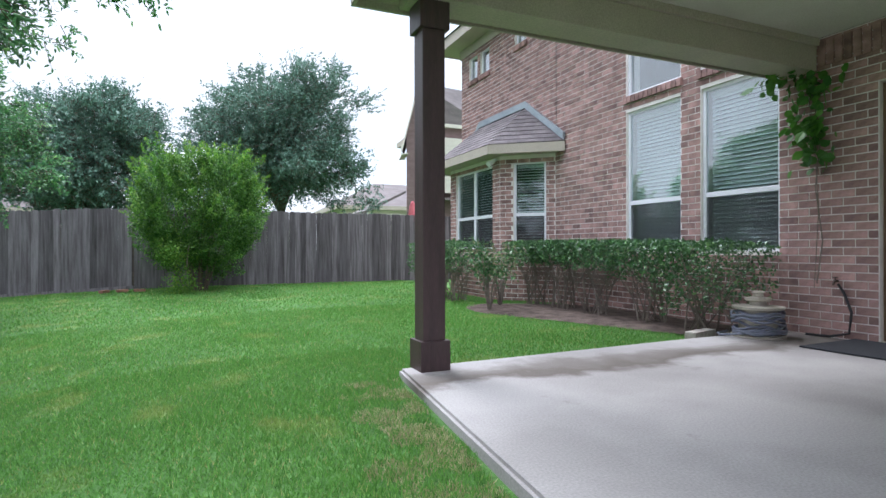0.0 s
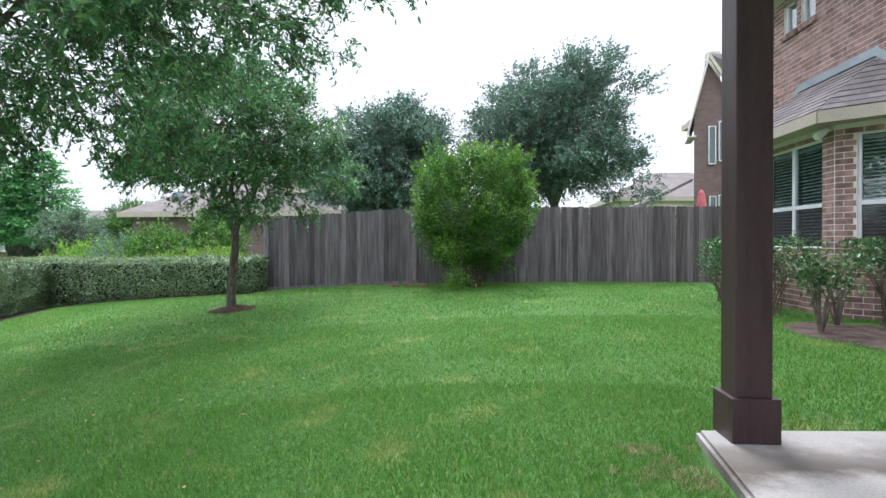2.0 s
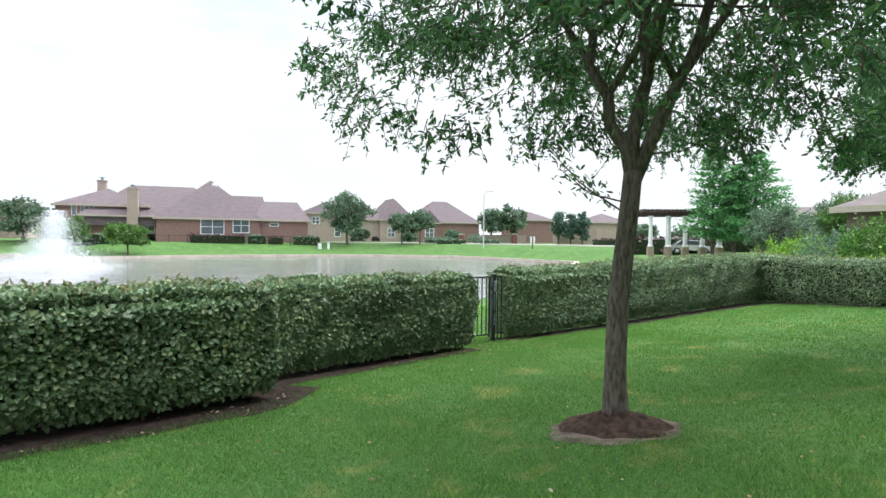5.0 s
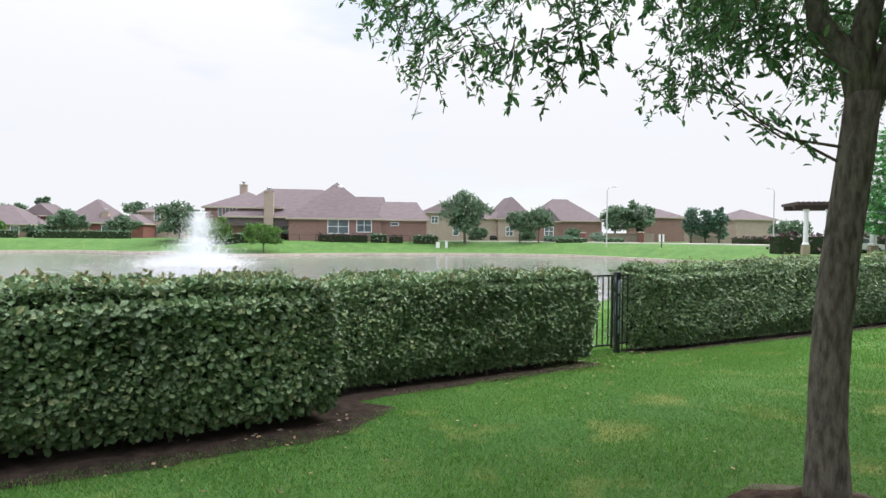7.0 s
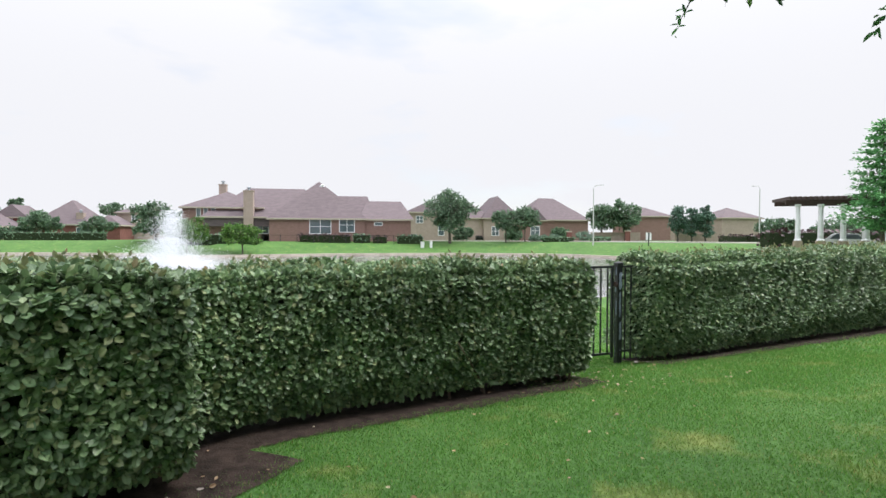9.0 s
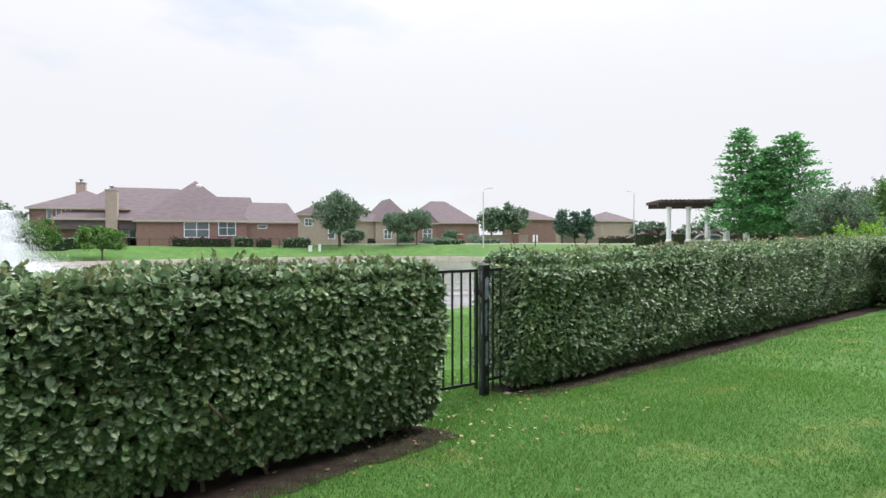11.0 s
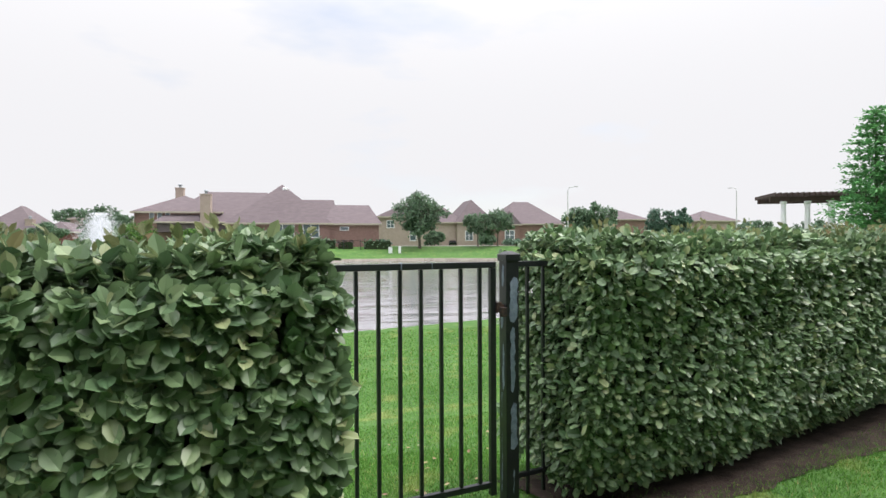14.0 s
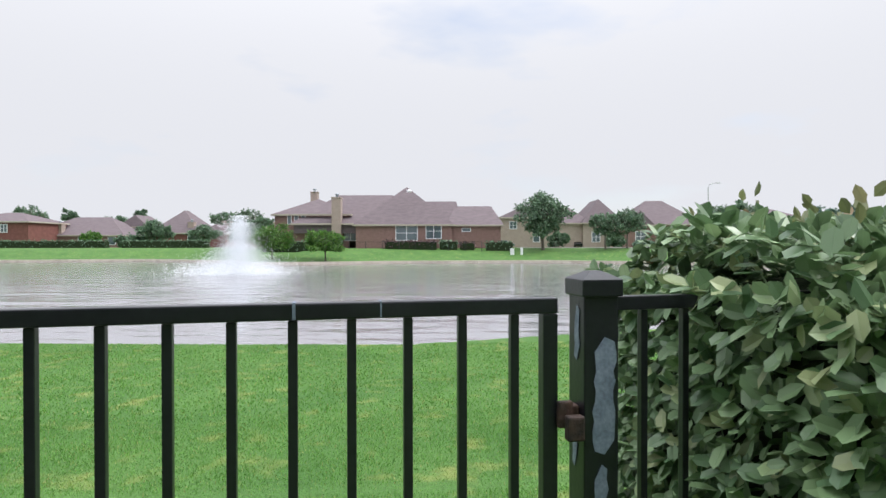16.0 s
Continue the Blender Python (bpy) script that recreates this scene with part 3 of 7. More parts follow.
# ---- own house ----
# openings in the garden wall: y0, y1, z0, z1
WIN = {"C": (3.84, 4.81, 0.80, 2.70), "B": (5.11, 6.06, 0.80, 2.70), "upC": (3.84, 4.81, 2.92, 4.1), "upB": (5.11, 6.06, 2.92, 4.1),
       "a": (8.64, 9.02, 4.60, 5.2), "b": (10.03, 10.42, 4.46, 4.97), "c": (10.56, 10.94, 4.46, 4.97), "door": (2.0, 2.93, 0.02, 2.28)}
BAY0, BAY1 = 7.73, 11.15
Y_END, Y_START, EAVE = 11.33, -6.5, 5.25
COURSE, BRICK_L, JOINT = 0.076, 0.208, 0.011


def wall_backing(name, u0, u1, z0, z1, holes, thick, m, mat, label):
    """A wall in local u, z with real openings, made of upright strips between the openings."""
    cuts_u = sorted({u0, u1, *[c for h in holes for c in h[:2] if u0 < c < u1]})
    cuts_z = sorted({z0, z1, *[c for h in holes for c in h[2:] if z0 < c < z1]})
    bm = bmesh.new()
    for a, b in zip(cuts_u, cuts_u[1:]):
        run = None
        for c, d in zip(cuts_z, cuts_z[1:]):
            open_here = any(h[0] < (a + b) / 2 < h[1] and h[2] < (c + d) / 2 < h[3] for h in holes)
            if not open_here:
                run = (run[0], d) if run else (c, d)
            if run and (open_here or d == cuts_z[-1]):
                box(bm, a, 0.0, run[0], b, thick, run[1])
                run = None
    bmesh.ops.remove_doubles(bm, verts=bm.verts, dist=0.0001)
    ob = part(name, bm, mat)
    ob.matrix_world = m
    return tagged(ob, label, "wall", kind="structure")


def brick_layout(u0, u1, z0, z1, holes):
    """Bricks in running bond as (u, z, length), cut at the openings."""
    out = []
    row = 0
    z = z0
    while z + COURSE <= z1 + 0.001:
        spans = [(u0, u1)]
        for h in holes:
            if z + COURSE * 0.6 > h[2] and z + COURSE * 0.4 < h[3]:
                nxt = []
                for a, b in spans:
                    if h[1] <= a or h[0] >= b:
                        nxt.append((a, b))
                        continue
                    if h[0] > a:
                        nxt.append((a, h[0]))
                    if h[1] < b:
                        nxt.append((h[1], b))
                spans = nxt
        for a, b in spans:
            k = math.floor((a - (row % 2) * BRICK_L / 2) / BRICK_L)
            u = k * BRICK_L + (row % 2) * BRICK_L / 2
            while u < b - 0.02:
                s, e = max(u, a), min(u + BRICK_L, b)
                if e - s > 0.035:
                    out.append((s, z, e - s - JOINT))
                u += BRICK_L
        z += COURSE
        row += 1
    return out


BOX_F = np.array([(0, 1, 5, 4), (1, 3, 7, 5), (3, 2, 6, 7), (2, 0, 4, 6), (4, 5, 7, 6)])


def brick_mesh(name, rows, m, parent, proud=0.003, high=COURSE - JOINT):
    """Joined bricks: five faces each, proud of the mortar."""
    r = np.array(rows)
    n = len(r)
    jit = RNG.uniform(-0.001, 0.002, n)
    v = np.zeros((n, 8, 3))
    for k in range(8):
        v[:, k, 0] = r[:, 0] + (k & 1) * r[:, 2]
        v[:, k, 2] = r[:, 1] + ((k >> 1) & 1) * high
        v[:, k, 1] = (k < 4) * 0.004 - (k >= 4) * (proud + jit)
    f = BOX_F[None] + (np.arange(n) * 8)[:, None, None]
    ob = array_mesh(name, v.reshape(-1, 3), f.reshape(-1, 4), BRICK)
    ob["kind"] = "stuff"
    ob.parent = parent
    return ob


def wall_frame(x, y, deg):
    """Local u along the wall, local -y outwards, z up."""
    return pose(x, y, 0, 0, 0, deg)


# garden wall: local u runs from high y to low y
M_WALL = wall_frame(WX, 0, -90)


def hole(y0, y1, z0, z1):
    return (-y1, -y0, z0, z1)


HOLES = [hole(*WIN[k]) for k in WIN] + [hole(BAY0 + 0.12, BAY1 - 0.12, 0.3, 2.45)]
wall_garden = wall_backing("wall_garden", -Y_END, -Y_START, -0.3, EAVE, HOLES, 0.24, M_WALL, MORTAR, "two-storey pink-brown brick house wall with pale mortar")
WALL_BRICKS = brick_layout(-Y_END, -Y_START, -0.22, EAVE, HOLES + [hole(BAY0 + 0.02, BAY1 - 0.02, -0.3, 2.6)])
near_rows = [b for b in WALL_BRICKS if -3.84 < b[0] < -2.9 and b[1] < 2.8][:240]
near_set = set(near_rows)
brick_mesh("brick_field", [b for b in WALL_BRICKS if b not in near_set and b[0] < 4.0], M_WALL, wall_garden)
wall_end = wall_backing("wall_end", 0, 9, -0.3, EAVE, [], 0.24, wall_frame(WX + 0.24, Y_END, 180) @ Matrix.Translation((-9.0, 0, 0)), MORTAR, "brick end wall of the house")
brick_mesh("brick_field", brick_layout(0, 9, -0.22, EAVE, []), None, wall_end)
tagged(part("wall_back", boxes((WX + 8.9, Y_START, -0.3, WX + 9.2, Y_END - 0.25, EAVE), (WX + 0.25, Y_START, -0.3, WX + 8.9, Y_START + 0.2, EAVE)), MORTAR), "plain far wall of the house", "wall", kind="structure")
tagged(part("floor", boxes((WX + 0.24, Y_START + 0.2, -0.2, WX + 8.9, Y_END - 0.25, 0.0)), DARK_ROOM), "floor inside the house, near-black for an unlit room", "floor", kind="structure")


def window_unit(name, m, wide, high, rail=0.36, lights=1, slats=True, closed=0.8, depth=0.052, label="white-framed sash window with lowered white blind"):
    """A window in an opening: frame, sashes, panes, blind with slats, near-black box as the unlit room behind. Local u,
    -y outwards, z up.
    """
    win = empty(name, m, label, "window", kind="structure")
    t = 0.038
    y0, y1 = depth - 0.02, depth + 0.032
    fr = [(0, y0, 0, t, y1, high), (wide - t, y0, 0, wide, y1, high), (t, y0, 0, wide - t, y1, t), (t, y0, high - t, wide - t, y1, high)]
    for k in range(1, lights):
        u = wide * k / lights
        fr.append((u - 0.035, y0, t, u + 0.035, y1, high - t))
    part("window_frame", boxes(*fr, bevel=0.004), WHITE, win)
    lw = wide / lights
    for k in range(lights):
        a = k * lw + (t if k == 0 else 0.035)
        b = (k + 1) * lw - (t if k == lights - 1 else 0.035)
        rz = high * rail
        if rail:
            part("sash_rail", boxes((a, y0 + 0.006, rz - 0.028, b, y1 - 0.004, rz + 0.028), bevel=0.003), WHITE, win)
            spans = [(t, rz - 0.028, 0.0), (rz + 0.028, high - t, -0.012)]
        else:
            spans = [(t, high - t, 0.0)]
        for c, d, off in spans:
            pane = part("pane", boxes((a, depth + 0.012 + off, c, b, depth + 0.016 + off, d)), GLASS, win)
            pane.visible_shadow = False
            if rail and off == 0.0:
                sc = part("insect_screen", boxes((a, depth - 0.006, c, b, depth - 0.003, d)), SCREEN, win, "dark insect screen")
                sc.visible_shadow = False
        if slats:
            blind = part("blind", boxes((a, depth + 0.07, high - t - 0.05, b, depth + 0.12, high - t)), BLIND, win, "white slatted blind")
            pitch = 0.048
            bm = bmesh.new()
            tilt = radians(90 * closed * 0.72)
            h = 0.0265
            section = []
            for k, bow in ((-1, 0.0), (0, 0.004), (1, 0.0), (1, -0.003), (0, 0.001), (-1, -0.003)):
                section.append((h * k * math.cos(tilt) - bow * math.sin(tilt), h * k * math.sin(tilt) + bow * math.cos(tilt)))
            left = [bm.verts.new((0, p, q)) for p, q in section]
            right = [bm.verts.new((b - a, p, q)) for p, q in section]
            bm.faces.new(left)
            bm.faces.new(right[::-1])
            for k in range(6):
                bm.faces.new((left[k - 1], right[k - 1], right[k], left[k]))
            bmesh.ops.recalc_face_normals(bm, faces=bm.faces[:])
            me = bpy.data.meshes.new("slat")
            bm.to_mesh(me)
            bm.free()
            me.materials.append(BLIND)
            z = t + 0.03
            while z < high - t - 0.06:
                s = new("slat", me)
                s.parent = blind
                s.location = (a, depth + 0.095, z)
                z += pitch
    # shallow box added behind the glass, its near-black in for missing room light
    part("unlit_room_box", boxes((-0.1, 0.62, -0.1, wide + 0.1, 0.64, high + 0.1), (-0.12, 0.24, -0.1, -0.1, 0.64, high + 0.1), (wide + 0.1, 0.24, -0.1, wide + 0.12, 0.64, high + 0.1),
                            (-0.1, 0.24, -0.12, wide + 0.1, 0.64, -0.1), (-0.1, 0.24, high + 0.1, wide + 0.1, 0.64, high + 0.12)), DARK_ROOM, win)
    return win


def sill(y0, y1, z, name="window_sill"):
    """A rowlock brick sill course on the garden wall."""
    s = empty(name, M_WALL, "sloping brick rowlock window sill", "sill", kind="structure")
    u = -y1 - 0.03
    while u < -y0 + 0.02:
        bm = boxes((u, -0.045, z - 0.10, u + 0.068, 0.08, z - 0.008), bevel=0.003)
        part("brick", bm, BRICK_PIECE, s)
        u += 0.079
    return s


for k, (n, sl) in enumerate((("B", True), ("C", True), ("upB", False), ("upC", False), ("a", False), ("b", False), ("c", False))):
    y0, y1, z0, z1 = WIN[n]
    big = n in "BC"
    window_unit(f"window_{k + 1}", M_WALL @ Matrix.Translation((-y1, 0, z0)), y1 - y0, z1 - z0, 0.345 if big else 0, 1, sl, 0.85,
                label="tall white-framed sash window with lowered white blind" if big else "small fixed white-framed upper window")
for n in ("upB", "upC", "a", "b", "c"):
    sill(WIN[n][0], WIN[n][1], WIN[n][2])


def soldier(y0, y1, z):
    s = empty("lintel", M_WALL, "soldier course of upright bricks over an opening", "lintel", kind="structure")
    u = -y1
    while u < -y0:
        part("brick", boxes((u, -0.016, z, u + 0.068, 0.05, z + 0.235), bevel=0.003), BRICK_PIECE, s)
        u += 0.079


soldier(1.9, 3.45, 2.55)
# terrace door beyond the brick jamb
door = empty("door_1", M_WALL @ Matrix.Translation((-WIN["door"][1], 0, 0.02)), "brown wooden terrace door frame in a brick opening", "door", kind="structure")
DOOR_WOOD = surface("brown_door_paint", (0.20, 0.13, 0.075), (0.16, 0.10, 0.06), scale=4, fine=40, roughness=0.5, bump=0.1, stretch=(4, 4, 0.5))
part("door_frame", boxes((0, 0.05, 0, 0.07, 0.2, 2.25), (0.86, 0.05, 0, 0.93, 0.2, 2.25), (0.07, 0.05, 2.18, 0.86, 0.2, 2.25), bevel=0.004), DOOR_WOOD, door)
part("door_leaf", boxes((0.075, 0.13, 0.01, 0.855, 0.175, 2.17), bevel=0.004), DOOR_WOOD, door)
part("door_handle", lathe(bmesh.new(), [(0.012, 0), (0.012, 0.02), (0.026, 0.03), (0.028, 0.05), (0.015, 0.06)], 16, (0, 0, 0)), FLASHING, door, "round metal knob").matrix_local = pose(0.78, 0.13, 1.0, 90, 0, 0)

# ---- bay window ----
BX, BA, BB = 4.72, 8.40, 10.45
BAY_Z = 2.42
bay_faces = [((BX, BB), (BX, BA), "front"), ((BX, BA), (WX, BAY0), "side"), ((WX, BAY1), (BX, BB), "far_side")]
for n, (p, q, kind) in enumerate(bay_faces):
    length = math.hypot(q[0] - p[0], q[1] - p[1])
    deg = math.degrees(math.atan2(q[1] - p[1], q[0] - p[0]))
    m = wall_frame(p[0], p[1], deg)
    if kind == "front":
        h = [(0.28, length - 0.26, 0.82, 2.30)]
    else:
        h = [(0.24, length - 0.16, 0.82, 2.30)]
    w = wall_backing(f"wall_bay_{n + 1}", 0.0, length, -0.3, BAY_Z, h, 0.12, m, MORTAR, "brick bay window wall under a shingled hood")
    brick_mesh("brick_field", brick_layout(0.004, length, -0.22, BAY_Z, h), None, w)
    a, b, c, d = h[0]
    window_unit(f"window_{8 + n}", m @ Matrix.Translation((a, 0, c)), b - a, d - c, 0.4, 2 if kind == "front" else 1, True, 0.35, 0.05, "white-framed bay window sash with half-open blind")

hood = empty("bay_roof", pose(0, 0, 0), "small hipped roof of brown-grey asphalt shingles over the bay", "roof", kind="structure")
E0, E1, ER, ZL, ZH = (BX - 0.30, BA - 0.16), (BX - 0.30, BB + 0.16), 0.0, 2.56, 3.36
R0, R1 = (WX - 0.01, 7.46), (WX - 0.01, BAY1 + 0.22)
T0, T1 = (WX - 0.01, 8.62), (WX - 0.01, 10.4)
eave = [R0, E0, E1, R1]


def board(p, q, z0, z1, thick):
    """An upright board from p to q."""
    d = Vector((q[0] - p[0], q[1] - p[1])).normalized()
    o = Vector((d.y, -d.x)) * thick
    return prism(bmesh.new(), [(p[0], p[1]), (q[0], q[1]), (q[0] + o.x, q[1] + o.y), (p[0] + o.x, p[1] + o.y)], z0, z1)


for p, q in zip(eave, eave[1:]):
    part("fascia", board(p, q, ZL - 0.15, ZL + 0.002, -0.025), TRIM, hood)
part("soffit", prism(bmesh.new(), [(R0[0], R0[1] + 0.03), (E0[0] + 0.03, E0[1] + 0.01), (E1[0] + 0.03, E1[1] - 0.01), (R1[0], R1[1] - 0.03)], ZL - 0.14, ZL - 0.12), TRIM, hood)
bm = bmesh.new()
t0, t1 = bm.verts.new((*T0, ZH)), bm.verts.new((*T1, ZH))
lo = [bm.verts.new((x, y, ZL + 0.004)) for x, y in eave]
bm.faces.new((lo[0], lo[1], t0))
bm.faces.new((lo[1], lo[2], t1, t0))
bm.faces.new((lo[2], lo[3], t1))
bmesh.ops.solidify(bm, geom=bm.faces[:], thickness=0.02)
part("roof_deck", bm, SHINGLE, hood)


def shingles(parent, a, b, top_a, top_b, pitch=0.135, tab=0.30, out=0.04):
    """Shingle tabs over one roof plane with eave a-b and upper edge top_a-top_b."""
    a, b, ta, tb = (Vector(v) for v in (a, b, top_a, top_b))
    slope = ((ta + tb) / 2 - (a + b) / 2).length
    nrm = (b - a).cross(ta - a).normalized()
    if nrm.z < 0:
        nrm = -nrm
    rows = int(slope / pitch) + 1
    for r in range(rows):
        f0, f1 = max(0.0, r * pitch - 0.02) / slope, min(1.0, ((r + 1) * pitch + 0.02) / slope)
        l0, l1 = a.lerp(ta, f0), b.lerp(tb, f0)
        u0, u1 = a.lerp(ta, f1), b.lerp(tb, f1)
        wide = (l1 - l0).length
        if wide < 0.05:
            continue
        along = (l1 - l0) / wide
        cuts = [0.0]
        c = (0.15 if r % 2 else 0.3)
        while c < wide - 0.04:
            cuts.append(c)
            c += tab
        cuts.append(wide)
        for s, e in zip(cuts, cuts[1:]):
            us = max(0.0, (u0 - l0).dot(along))
            ue = min(wide, (u1 - l0).dot(along))
            rise = (u0 + u1) / 2 - (l0 + l1) / 2
            rise = rise - along * rise.dot(along)
            s2, e2 = min(max(s, us), ue), max(min(e, ue), us)
            p = [l0 + along * (s + 0.004), l0 + along * (e - 0.004), l0 + along * e2 + rise, l0 + along * s2 + rise]
            if e2 - s2 < 0.01:
                p = p[:2] + [l0 + along * s2 + rise]
            lift = 0.018 + RNG.uniform(0, 0.004)
            bm = bmesh.new()
            low = [bm.verts.new(q + nrm * (0.006 if n < 2 else 0.002)) for n, q in enumerate(p)]
            top = [bm.verts.new(q + nrm * (lift if n < 2 else 0.008)) for n, q in enumerate(p)]
            bm.faces.new(top)
            k = len(p)
            for n in range(k):
                bm.faces.new((low[n], low[(n + 1) % k], top[(n + 1) % k], top[n]))
            bmesh.ops.recalc_face_normals(bm, faces=bm.faces)
            part("shingle", bm, SHINGLE, parent)


Z2 = ZL + 0.006
shingles(hood, (*E1, Z2), (*E0, Z2), (*T1, ZH), (*T0, ZH))
shingles(hood, (*E0, Z2), (*R0, Z2), (*T0, ZH), (*T0, ZH))
for p, q in (((*T0, ZH), (*R0, ZL + 0.03)), ((*T1, ZH), (*T0, ZH)), ((*R1, ZL + 0.03), (*T1, ZH))):
    bm = bmesh.new()
    a = [bm.verts.new((x, y, z)) for x in (WX - 0.055, WX - 0.018) for y, z in ((p[1], p[2]), (q[1], q[2]), (q[1], q[2] + 0.12), (p[1], p[2] + 0.12))]
    for f in ((0, 1, 2, 3), (7, 6, 5, 4), (0, 4, 5, 1), (1, 5, 6, 2), (2, 6, 7, 3), (3, 7, 4, 0)):
        bm.faces.new([a[k] for k in f])
    bmesh.ops.recalc_face_normals(bm, faces=bm.faces)
    part("flashing", bm, FLASHING, hood, "grey metal flashing against the wall")

# ---- main eaves and roof of the house ----
main_roof = empty("house_roof", pose(0, 0, 0), "shingled main roof with pale boxed eaves", "roof", kind="structure")
OV = 0.42
part("soffit", boxes((WX - OV, Y_START, EAVE, WX + 0.02, Y_END + OV, EAVE + 0.02), (WX + 0.02, Y_END, EAVE, WX + 9, Y_END + OV, EAVE + 0.02)), TRIM, main_roof)
part("frieze", boxes((WX - 0.03, Y_START, EAVE - 0.2, WX - 0.012, Y_END + 0.03, EAVE - 0.002), bevel=0.003), TRIM, main_roof)
part("fascia", boxes((WX - OV - 0.025, Y_START, EAVE - 0.02, WX - OV, Y_END + OV, EAVE + 0.2), (WX - OV, Y_END + OV, EAVE - 0.02, WX + 9, Y_END + OV + 0.025, EAVE + 0.2), bevel=0.003), TRIM, main_roof)
bm = bmesh.new()
ex0, ex1, ey0, ey1 = WX - OV - 0.06, WX + 9.4, Y_START - 0.3, Y_END + OV + 0.06
q = [bm.verts.new(v) for v in ((ex0, ey0, EAVE + 0.2), (ex1, ey0, EAVE + 0.2), (ex1, ey1, EAVE + 0.2), (ex0, ey1, EAVE + 0.2))]
cx = (ex0 + ex1) / 2
r0, r1 = bm.verts.new((cx, ey0 + 4.5, EAVE + 3.2)), bm.verts.new((cx, ey1 - 4.5, EAVE + 3.2))
for f in ((q[0], q[1], r0), (q[1], q[2], r1, r0), (q[2], q[3], r1), (q[3], q[0], r0, r1), (q[3], q[2], q[1], q[0])):
    bm.faces.new(f)
bmesh.ops.recalc_face_normals(bm, faces=bm.faces)
part("roof_plane", bm, SHINGLE, main_roof)

# ---- wooden fence ----
FENCE = [(-5.5, 15.02), (-1.4, 14.62), (7.6, 15.12)]


def picket_mesh(wide, high, seed):
    """A dog-eared picket, upright, slightly uneven."""
    r = random.Random(seed)
    c = 0.022 + r.uniform(-0.004, 0.006)
    bm = bmesh.new()
    w = wide / 2
    lean = r.uniform(-0.006, 0.006)
    outline = [(-w, 0), (w, 0), (w + lean, high - c), (w - c + lean, high), (-w + c + lean, high), (-w + lean, high - c)]
    front = [bm.verts.new((x, -0.008, z)) for x, z in outline]
    back = [bm.verts.new((x, 0.008, z)) for x, z in outline]
    bm.faces.new(front)
    bm.faces.new(list(reversed(back)))
    for k in range(6):
        bm.faces.new((front[k], back[k], back[(k + 1) % 6], front[(k + 1) % 6]))
    bmesh.ops.recalc_face_normals(bm, faces=bm.faces)
    me = bpy.data.meshes.new("picket")
    bm.to_mesh(me)
    bm.free()
    me.materials.append(FENCE_WOOD)
    return me


PICKETS = [picket_mesh(0.1375 + 0.0008 * k, 1.865 + 0.008 * (k % 4), k) for k in range(7)]
fence_rng = random.Random(5)
for n, (p, q) in enumerate(zip(FENCE, FENCE[1:])):
    length = math.hypot(q[0] - p[0], q[1] - p[1])
    deg = math.degrees(math.atan2(q[1] - p[1], q[0] - p[0]))
    fence = empty("fence", pose(p[0], p[1], 0, 0, 0, deg), "weathered grey cedar privacy fence with dog-eared pickets", "fence", "garden fence runs")
    u = 0.08
    while u < length:
        x, y = p[0] + (q[0] - p[0]) * u / length, p[1] + (q[1] - p[1]) * u / length
        ob = new("picket", fence_rng.choice(PICKETS))
        ob.parent = fence
        ob.matrix_local = pose(u, fence_rng.uniform(-0.004, 0.004), gz(x, y) - 0.015 + fence_rng.uniform(-0.012, 0.012), 0, fence_rng.uniform(-0.12, 0.12), 0)
        u += 0.1405
    z0, z1 = gz(*p), gz(*q)
    for h in (0.35, 1.0, 1.62):
        bm = bmesh.new()
        prism(bm, [(0, 0.022), (length, 0.022), (length, 0.06), (0, 0.06)], h - 0.045, h + 0.045)
        for v in bm.verts:
            v.co.z += z0 + (z1 - z0) * v.co.x / length
        part("rail", bm, FENCE_RAIL, fence)
    bm = bmesh.new()
    prism(bm, [(0, -0.035), (length, -0.035), (length, -0.014), (0, -0.014)], -0.12, 0.085)
    for v in bm.verts:
        v.co.z += z0 + (z1 - z0) * v.co.x / length
    if n == 0:
        part("rot_board", bm, FENCE_WOOD, fence, "grey board along the foot of the fence")
    else:
        bm.free()
    k = 0.0
    while k < length:
        part("fence_post", boxes((k - 0.045, 0.062, z0 - 0.3 + (z1 - z0) * k / length, k + 0.045, 0.15, z0 + 1.75 + (z1 - z0) * k / length)), FENCE_RAIL, fence)
        k += 2.4

# ---- hedges ----
def path_points(line, gap=0.06):
    """Points and inward normals along a line of (x, y), evenly spaced and softly rounded."""
    pts = [np.array(p, float) for p in line]
    out = []
    for a, b in zip(pts, pts[1:]):
        n = max(2, int(np.linalg.norm(b - a) / gap))
        out += [a + (b - a) * k / n for k in range(n)]
    out = np.array(out + [pts[-1]])
    soft = out.copy()
    for _ in range(10):
        soft[1:-1] = (soft[:-2] + 2 * soft[1:-1] + soft[2:]) / 4
    way = unit(np.gradient(soft, axis=0))
    return soft, np.stack([way[:, 1], -way[:, 0]], -1), way


